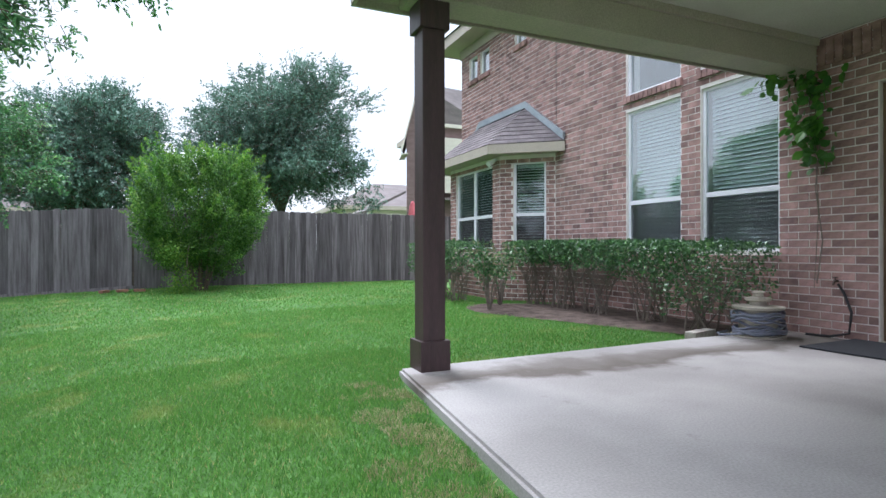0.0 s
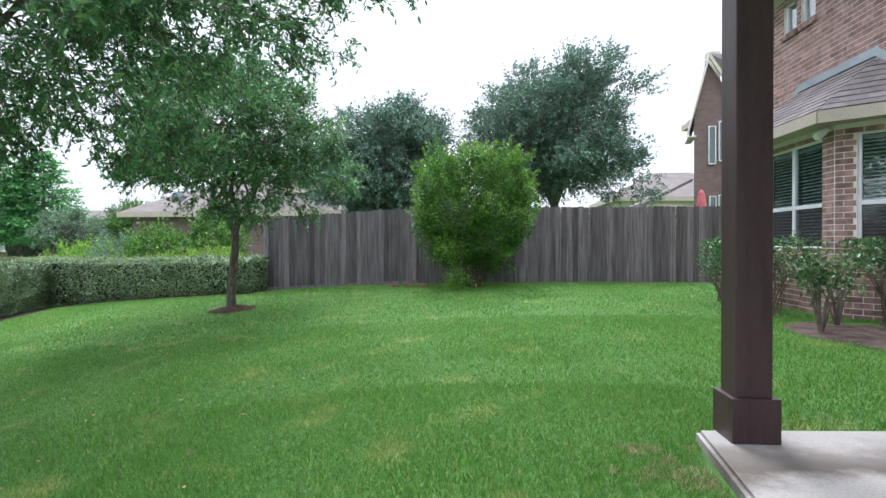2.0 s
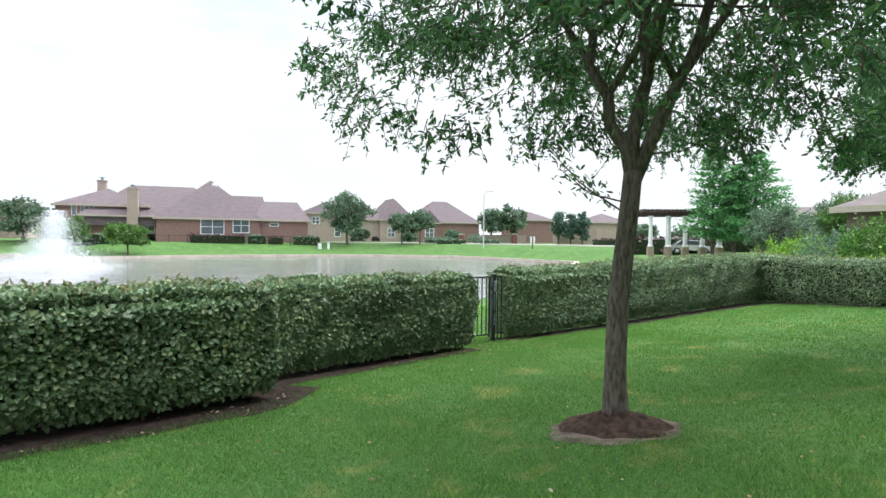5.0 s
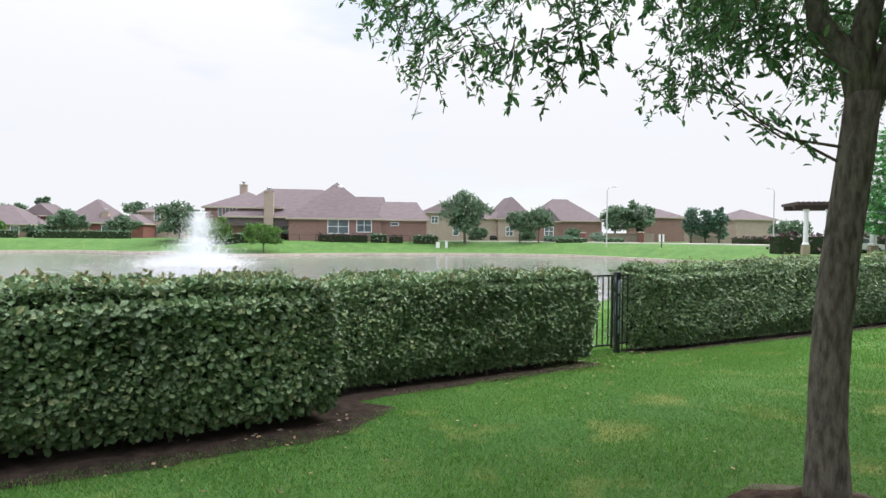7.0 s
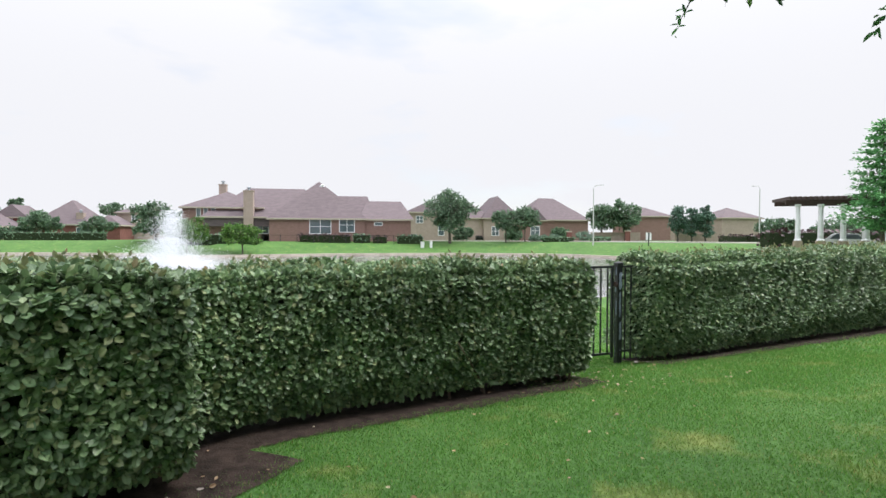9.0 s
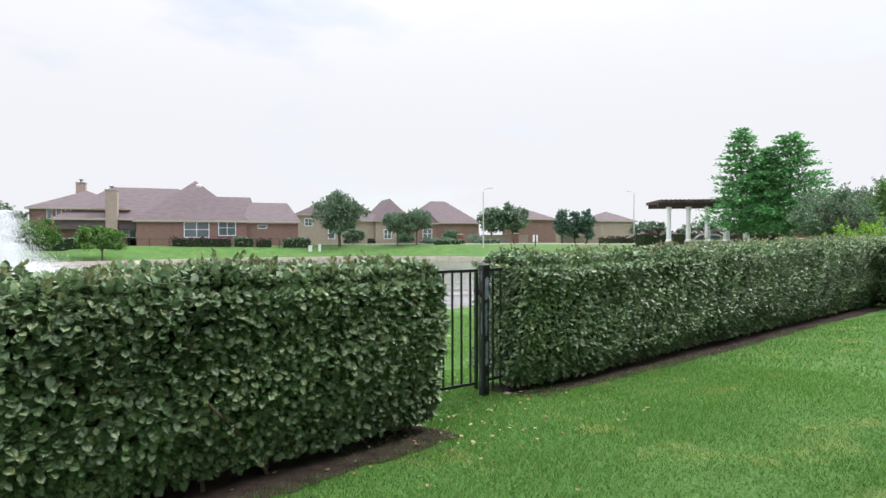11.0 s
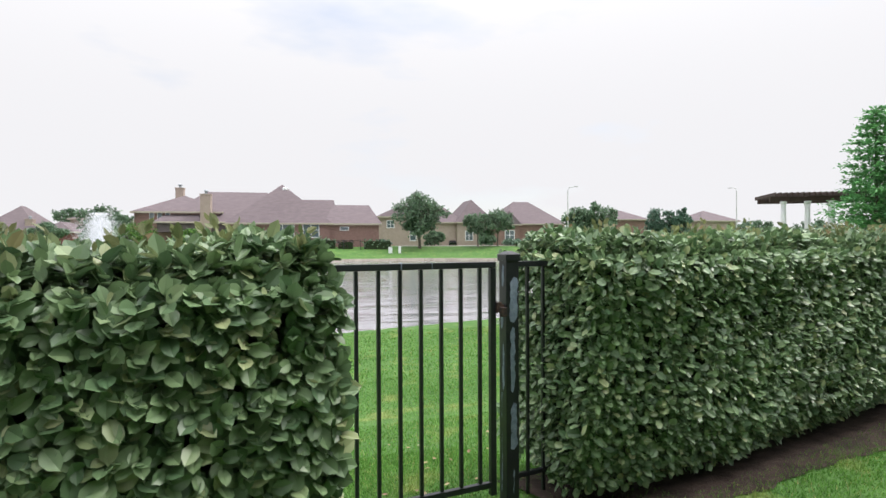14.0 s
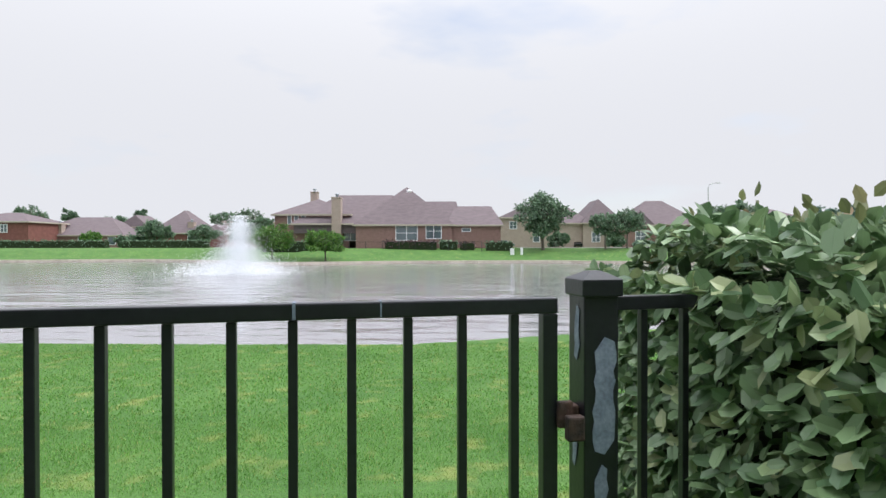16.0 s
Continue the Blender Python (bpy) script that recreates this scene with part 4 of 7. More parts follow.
def hedge(line, thick, top, low, size, density, mat, label, seed, inward=1.0, stems=True, bulge=0.07, name="hedge", tuck=0.10):
    """A clipped hedge: the line is the foot of its garden face, thick reaches away from the garden. top: height of the top at start and end."""
    rng = np.random.default_rng(seed)
    base, nrm, way = path_points(line)
    nrm = nrm * inward
    n = len(base)
    s_all = np.r_[0, np.cumsum(np.linalg.norm(np.diff(base, axis=0), axis=1))]
    length = s_all[-1]
    thing = empty(name, pose(0, 0, 0), label, "hedge")

    def surf(s, u, deep):
        """A point of the rounded profile: u from 0 (garden foot) over the top to 3 (far foot); its outward normal."""
        i = np.clip(np.searchsorted(s_all, s), 0, n - 1)
        b, nn, ww = base[i], nrm[i], way[i]
        ground = ground_height(b[:, 0], b[:, 1]) + low
        ztop = np.interp(s / length, np.linspace(0, 1, len(top)), top)
        h = ztop - ground
        r = 0.16
        side, zz, no, nz = np.empty(len(s)), np.empty(len(s)), np.empty(len(s)), np.empty(len(s))
        f = u < 1
        side[f], zz[f], no[f], nz[f] = 0.0, u[f] * h[f], 1, 0.15
        f = (u >= 1) & (u < 2)
        side[f], zz[f], no[f], nz[f] = -(u[f] - 1) * thick, h[f], 0, 1
        f = u >= 2
        side[f], zz[f], no[f], nz[f] = -thick, (3 - u[f]) * h[f], -1, 0.15
        edge = np.minimum(np.abs(side), np.abs(side + thick))
        near_top = h - zz
        c = np.clip(1 - edge / r, 0, 1) * np.clip(1 - near_top / r, 0, 1)
        zz = zz - 0.6 * r * c * c
        side = side + np.sign(-thick / 2 - side) * 0.5 * r * c * c
        foot = np.clip(1 - zz / (0.35 * np.maximum(h, 0.1)), 0, 1)
        side = side + np.sign(-thick / 2 - side) * tuck * foot * foot
        p = np.stack([b[:, 0] + nn[:, 0] * side, b[:, 1] + nn[:, 1] * side, ground + zz], -1)
        normal = unit(np.stack([nn[:, 0] * no, nn[:, 1] * no, nz], -1))
        p = p + normal * (bulge * rough(p, 2.1, seed) + 0.6 * bulge * rough(p, 5.0, seed + 3) - deep)[:, None]
        return p, normal, ww

    area = length * (thick + 2 * (np.mean(top) - float(ground_height(*base[n // 2])) - low))
    count = int(area * density)
    hgt = np.mean(top) - float(ground_height(*base[n // 2])) - low
    share = np.array([hgt, thick, hgt * 0.35])
    share = share / share.sum()
    which = rng.choice(3, count, p=share)
    s = rng.uniform(0, length, count)
    u = which + rng.uniform(0, 1, count)
    p, normal, ww = surf(s, u, rng.uniform(0, 1, count) ** 1.6 * 0.08)
    # end caps
    caps = int(thick * hgt * density * 1.2)
    for at, sign in ((0.0, -1), (length, 1)):
        cs = np.full(caps, at)
        cu = rng.uniform(0, 1, caps)
        a, na, wa = surf(cs, cu, np.zeros(caps))
        i = 0 if sign < 0 else n - 1
        side = rng.uniform(0, thick, caps)
        a[:, 0] -= nrm[i, 0] * side
        a[:, 1] -= nrm[i, 1] * side
        out = np.stack([way[i, 0] * np.ones(caps) * sign, way[i, 1] * np.ones(caps) * sign, np.full(caps, 0.15)], -1)
        a = a + out * (bulge * rough(a, 2.3, seed + 9) - rng.uniform(0, 1, caps)[:] ** 1.6 * 0.13 + 0.02)[:, None]
        p, normal, ww = np.r_[p, a], np.r_[normal, unit(out)], np.r_[ww, wa]
    # gaps in the foliage where the dark core shows
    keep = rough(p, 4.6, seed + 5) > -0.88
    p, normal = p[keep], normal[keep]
    m = len(p)
    rnd = unit(rng.normal(size=(m, 3)))
    face = unit(normal * 0.85 + rnd * 0.42 + np.array([0, 0, 0.55]))
    grow = unit(normal * 0.45 + unit(rng.normal(size=(m, 3))) * 0.75 + np.array([0, 0, -0.22]))
    leaves("foliage", p, grow, face, size * rng.uniform(0.6, 1.2, m), mat, thing, width=1.05, blunt=True, oval=size > 0.06)["kind"] = "stuff"
    # young shoots above the top
    k = int(length * thick * 26)
    s = rng.uniform(0.1, length - 0.1, k)
    p, normal, _ = surf(s, 1 + rng.uniform(0.02, 0.98, k), np.zeros(k))
    tall = rng.uniform(0.015, 0.085, k) * (1 + (rng.uniform(0, 1, k) > 0.96) * 0.7)
    tips = np.repeat(p, 4, axis=0) + np.repeat(tall, 4)[:, None] * np.stack([rng.normal(0, 0.2, 4 * k), rng.normal(0, 0.2, 4 * k), np.tile([0.3, 0.6, 0.85, 1.0], k)], -1)
    grow = unit(np.stack([rng.normal(0, 0.6, 4 * k), rng.normal(0, 0.6, 4 * k), rng.uniform(0.4, 1.2, 4 * k)], -1))
    leaves("young_growth", tips, grow, unit(rng.normal(size=(4 * k, 3))), size * rng.uniform(0.55, 0.95, 4 * k), SHOOT_LEAF if mat is HEDGE_LEAF else mat, thing, "pale young shoots")["kind"] = "stuff"
    # closed near-black green sheet, in for the inner branches and their shade
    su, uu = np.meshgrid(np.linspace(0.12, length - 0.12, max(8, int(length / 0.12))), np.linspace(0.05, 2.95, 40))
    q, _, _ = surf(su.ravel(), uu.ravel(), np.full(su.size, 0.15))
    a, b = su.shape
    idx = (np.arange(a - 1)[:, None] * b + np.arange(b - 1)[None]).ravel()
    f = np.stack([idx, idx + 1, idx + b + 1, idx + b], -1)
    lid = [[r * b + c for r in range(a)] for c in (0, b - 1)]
    array_mesh("shaded_core", q, f, HEDGE_CORE, thing)
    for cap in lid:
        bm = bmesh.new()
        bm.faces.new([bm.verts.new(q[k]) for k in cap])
        part("shaded_core", bm, HEDGE_CORE, thing)
    if stems:
        bm = bmesh.new()
        for _ in range(int(length * 5)):
            i = rng.integers(2, n - 2)
            off = rng.uniform(0.15, thick - 0.15)
            x, y = base[i] - nrm[i] * off
            z = gz(x, y)
            dx, dy = rng.normal(0, 0.12, 2)
            tube(bm, [(x, y, z - 0.05), (x + dx * 0.5, y + dy * 0.5, z + 0.25), (x + dx * 1.4, y + dy * 1.4, z + 0.6)], [0.016, 0.012, 0.008], 5)
        part("stem_growth", bm, TWIG, thing)["kind"] = "stuff"
    return thing


SHOOT_LEAF = leaf_material("young_hedge_leaves", (0.12, 0.15, 0.06), (0.24, 0.26, 0.12), (0.34, 0.24, 0.14), through_light=0.35)
HEDGE_TEXT = "clipped evergreen hedge with grey-green leaves"
hedge([(-4.28, -3.24), (-5.42, -0.65), (-6.07, 0.45), (-6.89, 2.01)], 1.65, [0.36, 0.36, 0.355, 0.33], 0.11, 0.066, 2600, HEDGE_LEAF, "wide block of " + HEDGE_TEXT, 11, tuck=0.16)
hedge([(-7.3, 1.4), (-7.98, 2.15), (-8.4, 3.2), (-8.88, 4.6), (-9.24, 5.58)], 0.95, [0.295, 0.25, 0.238, 0.232], 0.11, 0.062, 3500, HEDGE_LEAF, HEDGE_TEXT + " ending at the gate", 12)
hedge([(-10.12, 6.80), (-10.16, 7.35), (-10.42, 8.1), (-11.0, 9.7), (-12.2, 13.6), (-13.5, 18.0)], 1.0, [0.27, 0.30, 0.36, 0.42, 0.46], 0.07, 0.056, 2400, HEDGE_LEAF, HEDGE_TEXT + " beyond the gate", 13, tuck=0.18)
hedge([(-14.2, 17.75), (-13.0, 17.3), (-9.6, 15.95), (-5.55, 14.45)], 0.9, [0.46, 0.46, 0.52, 0.60], 0.03, 0.055, 1100, HEDGE_LEAF, HEDGE_TEXT + " behind the lawn", 14)


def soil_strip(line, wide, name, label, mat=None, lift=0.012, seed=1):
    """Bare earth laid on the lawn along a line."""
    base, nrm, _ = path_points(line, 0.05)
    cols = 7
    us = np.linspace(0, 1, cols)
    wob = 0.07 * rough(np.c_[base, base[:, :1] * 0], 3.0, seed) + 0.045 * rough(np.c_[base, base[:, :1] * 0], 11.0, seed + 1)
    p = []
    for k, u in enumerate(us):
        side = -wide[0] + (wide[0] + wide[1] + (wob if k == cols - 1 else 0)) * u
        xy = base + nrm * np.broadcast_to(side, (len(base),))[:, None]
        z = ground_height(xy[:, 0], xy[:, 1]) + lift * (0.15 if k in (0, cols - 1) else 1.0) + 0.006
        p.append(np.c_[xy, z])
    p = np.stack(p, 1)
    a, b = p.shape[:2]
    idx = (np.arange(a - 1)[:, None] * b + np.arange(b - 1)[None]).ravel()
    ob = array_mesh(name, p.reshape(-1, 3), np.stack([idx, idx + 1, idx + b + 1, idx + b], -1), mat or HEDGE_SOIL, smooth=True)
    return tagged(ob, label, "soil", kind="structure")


# strips at the hedge feet, in soil darkened for shade
soil_strip([(-4.15, -3.2), (-5.4, -0.65), (-6.07, 0.5), (-6.88, 1.95), (-7.55, 2.4)], (1.1, 0.30), "soil_strip", "bare soil under the hedge edge, darkened for hedge shade", seed=2)
soil_strip([(-7.3, 1.5), (-8.0, 2.2), (-8.4, 3.2), (-8.9, 4.7), (-9.25, 5.6)], (0.8, 0.20), "soil_strip", "bare soil under the hedge edge, darkened for hedge shade")
soil_strip([(-10.15, 6.8), (-10.4, 7.7), (-11.0, 9.7), (-12.2, 13.6), (-13.2, 17.2)], (0.8, 0.26), "soil_strip", "bare soil under the hedge edge, darkened for hedge shade", seed=4)
soil_strip([(-13.0, 17.2), (-9.6, 15.9), (-5.5, 14.4)], (0.7, 0.05), "soil_strip", "bare soil under the hedge edge, darkened for hedge shade", seed=6)


# ---- trees ----
def tree(name, x, y, z, fork, radius, centre, extent, twigs, per_twig, size, leaf_mat, label, seed, lean=(0, 0), limbs=7, twig_len=0.5, chip=False, droop=0.15, bark=None, width=1.0, hollow=0.45, category="tree", inner=0.0, clump=40, loose=0.26, uneven=0.22, leaders=()):
    """A tree: tapered trunk, forking limbs, twigs through an uneven crown, leaves along the twigs."""
    rng = np.random.default_rng(seed)
    bark = bark or BARK
    thing = empty(name, pose(x, y, z), label, category)
    c, ext = np.array(centre, float), np.array(extent, float)
    top = np.array([lean[0], lean[1], fork])
    bm = bmesh.new()
    ks = np.linspace(0, 1, 9)
    pts = [(lean[0] * k + 0.03 * math.sin(5 * k + seed), lean[1] * k + 0.03 * math.cos(4 * k + seed), -0.1 + (fork + 0.1) * k) for k in ks]
    rad = [radius * (1.35 if k == 0 else 1.12 if k < 0.15 else 1.0 - 0.2 * k) for k in ks]
    tube(bm, pts, rad, 12)
    for v in bm.verts:
        a = math.atan2(v.co.y, v.co.x)
        v.co.x *= 1 + 0.05 * math.sin(3 * a + seed + v.co.z * 2)
        v.co.y *= 1 + 0.05 * math.cos(2 * a + seed)
    part("trunk", bm, bark, thing, smooth=True)
    # limbs reach into the crown and fork
    last = np.array(pts[-1])
    roots = [last - np.array([0, 0, 0.08])]
    for k, goal in enumerate(leaders):
        goal = np.array(goal, float)
        ways = [last + (goal - last) * t + np.array([0, 0, -0.10 * math.sin(math.pi * t)]) + rng.normal(0, 0.025, 3) * (0 < t < 1) for t in np.linspace(0, 1, 7)]
        ways[0] = last - np.array([0, 0, 0.10])
        part("leader", tube(bmesh.new(), ways, list(np.linspace(radius * 0.66, radius * 0.34, 7)), 10), bark, thing, smooth=True)
        roots = (roots if k else []) + [ways[3], ways[5], ways[6]]
    for k in range(limbs):
        last = np.array(roots[k % len(roots)])
        a = 2 * math.pi * (k + rng.uniform(-0.3, 0.3)) / limbs
        rise = rng.uniform(0.15, 0.95)
        goal = c + ext * np.array([math.cos(a) * (1 - 0.55 * rise), math.sin(a) * (1 - 0.55 * rise), -0.35 + 1.1 * rise]) * rng.uniform(0.6, 0.85)
        bm = bmesh.new()
        ways = [last + (goal - last) * t + np.array([0, 0, 0.22 * math.sin(math.pi * t) * np.linalg.norm(goal - last) * 0.5]) + rng.normal(0, 0.05, 3) * (0 < t < 1) for t in np.linspace(0, 1, 7)]
        ways[0] = last
        tube(bm, ways, list(np.linspace(radius * (0.34 if leaders else 0.58), radius * 0.1, 7)), 8)
        for j in (2, 3, 4, 5):
            for _ in range(2):
                sub = c + ext * unit(rng.normal(size=3)) * rng.uniform(0.45, 0.9)
                start = np.array(ways[j])
                sub = start + (sub - start) * min(1.0, 1.3 * ext.max() / 2 / max(np.linalg.norm(sub - start), 0.1))
                mid = (start + sub) / 2 + rng.normal(0, 0.08, 3)
                tube(bm, [start, mid, sub], [radius * 0.22, radius * 0.13, radius * 0.04], 5)
        part("limb", bm, bark, thing, smooth=True)
    # twigs: gathered in clumps
    clumps = max(12, twigs // clump)
    dirs = unit(rng.normal(size=(clumps, 3)))
    dist = hollow + (1 - hollow) * rng.uniform(0, 1, clumps) ** 0.6
    dist *= 0.88 + uneven * rough(dirs, 2.6, seed)
    cc = c + ext * dirs * dist[:, None]
    low = dirs[:, 2] < 0
    wider = np.where(low, np.minimum(1.45, 1 / np.sqrt(np.maximum(1 - dirs[:, 2] ** 2, 0.2))), 1.0)
    cc[:, :2] = c[:2] + (cc[:, :2] - c[:2]) * wider[:, None]
    cc[:, 2] = np.maximum(cc[:, 2], c[2] - ext[2] * (0.80 + 0.18 * rng.uniform(size=clumps)))
    which = rng.integers(0, clumps, twigs)
    spread = loose * ext.mean() * rng.uniform(0.5, 1.1, clumps)
    start = cc[which] + np.clip(rng.normal(size=(twigs, 3)), -1.5, 1.5) * spread[which][:, None] * 0.55 * np.array([1.1, 1.1, 0.55])
    if inner:
        k = int(twigs * inner)
        start[:k] = c + ext * unit(rng.normal(size=(k, 3))) * (rng.uniform(0, 1, k) ** 0.4 * 0.8)[:, None]
    out = unit((start - c) / ext + rng.normal(size=(twigs, 3)) * 0.55 + np.array([0, 0, -droop]))
    tl = twig_len * rng.uniform(0.5, 1.2, twigs)
    end = start + out * tl[:, None]
    # thin twigs as three-sided spikes
    side = unit(np.cross(out, rng.normal(size=(twigs, 3))))
    up = np.cross(side, out)
    r = 0.004 * max(size / 0.045, 0.7)
    v = np.stack([start + side * r, start - side * r * 0.5 + up * r, start - side * r * 0.5 - up * r, end], 1)
    f = np.array([(0, 1, 3), (1, 2, 3), (2, 0, 3)])[None] + (np.arange(twigs) * 4)[:, None, None]
    array_mesh("twig_growth", v.reshape(-1, 3), f.reshape(-1, 3), TWIG, thing)["kind"] = "stuff"
    m = twigs * per_twig
    w = np.repeat(np.arange(twigs), per_twig)
    t = rng.uniform(0.05, 1.0, m)
    at = start[w] + (end - start)[w] * t[:, None] + rng.normal(size=(m, 3)) * 0.02 * twig_len / 0.5
    grow = unit(out[w] * 0.55 + rng.normal(size=(m, 3)) * 0.75 + np.array([0, 0, -droop]))
    face = unit(rng.normal(size=(m, 3)) * 0.7 + np.array([0, 0, 0.8]))
    leaves("crown", at, grow, face, size * rng.uniform(0.6, 1.25, m), leaf_mat, thing, width=width, chip=chip)["kind"] = "stuff"
    return thing


T1X, T1Y, T2X, T2Y = -4.30, 4.66, -4.55, 11.2
oak = tree("oak_tree", T1X, T1Y, gz(T1X, T1Y), 2.22, 0.100, (0.20, 0.10, 4.50), (3.75, 3.70, 2.25), 10000, 13, 0.068, OAK_LEAF, "young live oak with dark trunk and dense spreading crown", 21, lean=(0.05, 0.05), limbs=16, twig_len=0.32, droop=0.05, width=0.66, inner=0.30, clump=46, loose=0.125, uneven=0.26, leaders=((-0.30, -0.25, 3.7), (0.50, 0.62, 3.9), (0.05, 0.25, 4.1)))


def trunk_shoot(thing, start, end, count, seed):
    """A thin shoot with narrow leaves that grows from the trunk."""
    rng = np.random.default_rng(seed)
    a, b = np.array(start, float), np.array(end, float)
    mid = (a + b) / 2 + np.array([0, 0, -0.08])
    shoot = part("shoot", tube(bmesh.new(), [a, mid, b], [0.009, 0.006, 0.003], 6), TWIG, thing, "thin leafy shoot on the trunk")
    t = rng.uniform(0.15, 1.0, count)[:, None]
    at = (1 - t) ** 2 * a + 2 * t * (1 - t) * mid + t * t * b + rng.normal(size=(count, 3)) * 0.055
    leaves("shoot_leaves", at, unit((b - a) * 0.8 + rng.normal(size=(count, 3)) * 0.5), unit(rng.normal(size=(count, 3)) + np.array([0, 0, 0.5])), 0.070 * rng.uniform(0.6, 1.2, count), OAK_LEAF, shoot, width=0.55)["kind"] = "stuff"


trunk_shoot(oak, (0.05, 0.02, 1.85), (-0.52, -0.50, 2.55), 90, 1)
trunk_shoot(oak, (0.04, 0.0, 1.95), (-0.30, -0.42, 2.25), 50, 2)
trunk_shoot(oak, (0.12, 0.14, 2.35), (0.55, 0.62, 2.55), 70, 3)
trunk_shoot(oak, (0.10, 0.06, 2.30), (-0.16, -0.20, 2.75), 60, 4)
trunk_shoot(oak, (0.3, 0.36, 3.0), (0.75, 0.9, 2.75), 70, 5)
tree("oak_tree", T2X, T2Y, gz(T2X, T2Y), 1.55, 0.085, (0.05, 0.05, 3.15), (2.25, 2.25, 1.75), 4700, 13, 0.074, OAK_LEAF, "smaller live oak in front of the back hedge", 22, lean=(0.0, 0.05), limbs=10, twig_len=0.32, droop=0.05, width=0.8, chip=True, inner=0.34, clump=50, loose=0.16, uneven=0.3, leaders=((-0.35, -0.1, 2.3), (0.45, 0.15, 2.4), (0.05, 0.0, 2.6)))


def mulch_ring(x, y, r, h, label, mat, seed):
    n, rings = 40, 9
    bm = bmesh.new()
    rows = []
    for k in range(rings + 1):
        t = k / rings
        row = []
        for a in range(n):
            an = 2 * math.pi * a / n
            rr = r * t * (1 + 0.07 * math.sin(2 * an + seed) + 0.06 * math.sin(3 * an + 2 * seed) + 0.05 * math.sin(7 * an + 2 * seed) + 0.03 * math.sin(13 * an))
            px, py = x + rr * math.cos(an), y + rr * math.sin(an)
            row.append(bm.verts.new((px, py, gz(px, py) + 0.008 + (0.022 if h > 0.05 and t < 0.99 else 0.0) + h * (1 - t) ** 1.3 + ((0.012 if h > 0.05 else 0.002) * math.sin(9 * an + 5 * k) if 0 < k < rings else 0))))
        rows.append(row)
    for p, q in zip(rows, rows[1:]):
        for a in range(n):
            bm.faces.new((p[a], q[a], q[(a + 1) % n], p[(a + 1) % n]))
    bmesh.ops.remove_doubles(bm, verts=bm.verts, dist=0.002)
    return tagged(part("mulch_ring", bm, mat, smooth=True), label, "mulch", kind="structure")


mulch_ring(T1X + 0.06, T1Y - 0.08, 0.57, 0.004, "pale bare soil ring round the oak", PALE_SOIL, 3)
mulch_ring(T1X + 0.03, T1Y - 0.03, 0.46, 0.15, "dark mulch mound at the foot of the oak", MULCH, 1)
mulch_ring(T2X, T2Y, 0.42, 0.09, "small dark mulch mound at the foot of the tree", MULCH, 2)


def shrub(name, x, y, z, ext, count, size, mat, label, seed, stems=9, twig_len=0.5, up=0.8, category="shrub", chip=False, low=0.15):
    """A many-stemmed shrub of upright twigs with leaves all along them."""
    rng = np.random.default_rng(seed)
    thing = empty(name, pose(x, y, z), label, category)
    for k in range(stems):
        a = 2 * math.pi * k / stems + rng.uniform(-0.3, 0.3)
        tip = np.array([math.cos(a) * ext[0] * 0.7, math.sin(a) * ext[1] * 0.7, ext[2] * rng.uniform(1.0, 1.7)])
        part("stem", tube(bmesh.new(), [(0.08 * math.cos(a), 0.08 * math.sin(a), -0.05), tuple(tip * np.array([0.4, 0.4, 0.45])), tuple(tip)], [0.022, 0.015, 0.005], 6), TWIG, thing)
    twigs = count // 12
    d = unit(rng.normal(size=(twigs, 3)))
    rr = rng.uniform(0, 1, twigs) ** 0.33 * (0.90 + 0.20 * rough(d, 2.6, seed) + 0.17 * rough(d, 6.5, seed + 2))
    start = d * rr[:, None] * np.array([ext[0], ext[1], ext[2]]) + np.array([0, 0, ext[2] * 1.0])
    lowz = start[:, 2] / (2 * ext[2])
    start[:, :2] *= np.clip(0.62 + 1.6 * lowz, 0.6, 1.0)[:, None]
    start[:, 2] = np.maximum(start[:, 2], low)
    out = unit(d * 0.7 + np.array([0, 0, up]) + rng.normal(size=(twigs, 3)) * 0.35)
    end = start + out * (twig_len * rng.uniform(0.4, 1.1, twigs))[:, None]
    m = twigs * 12
    w = np.repeat(np.arange(twigs), 12)
    at = start[w] + (end - start)[w] * rng.uniform(0, 1, m)[:, None]
    grow = unit(out[w] * 0.6 + rng.normal(size=(m, 3)) * 0.7)
    face = unit(rng.normal(size=(m, 3)) * 0.7 + np.array([0, 0, 0.7]))
    leaves("foliage", at, grow, face, size * rng.uniform(0.6, 1.2, m), mat, thing, width=0.95, chip=chip)["kind"] = "stuff"
    return thing



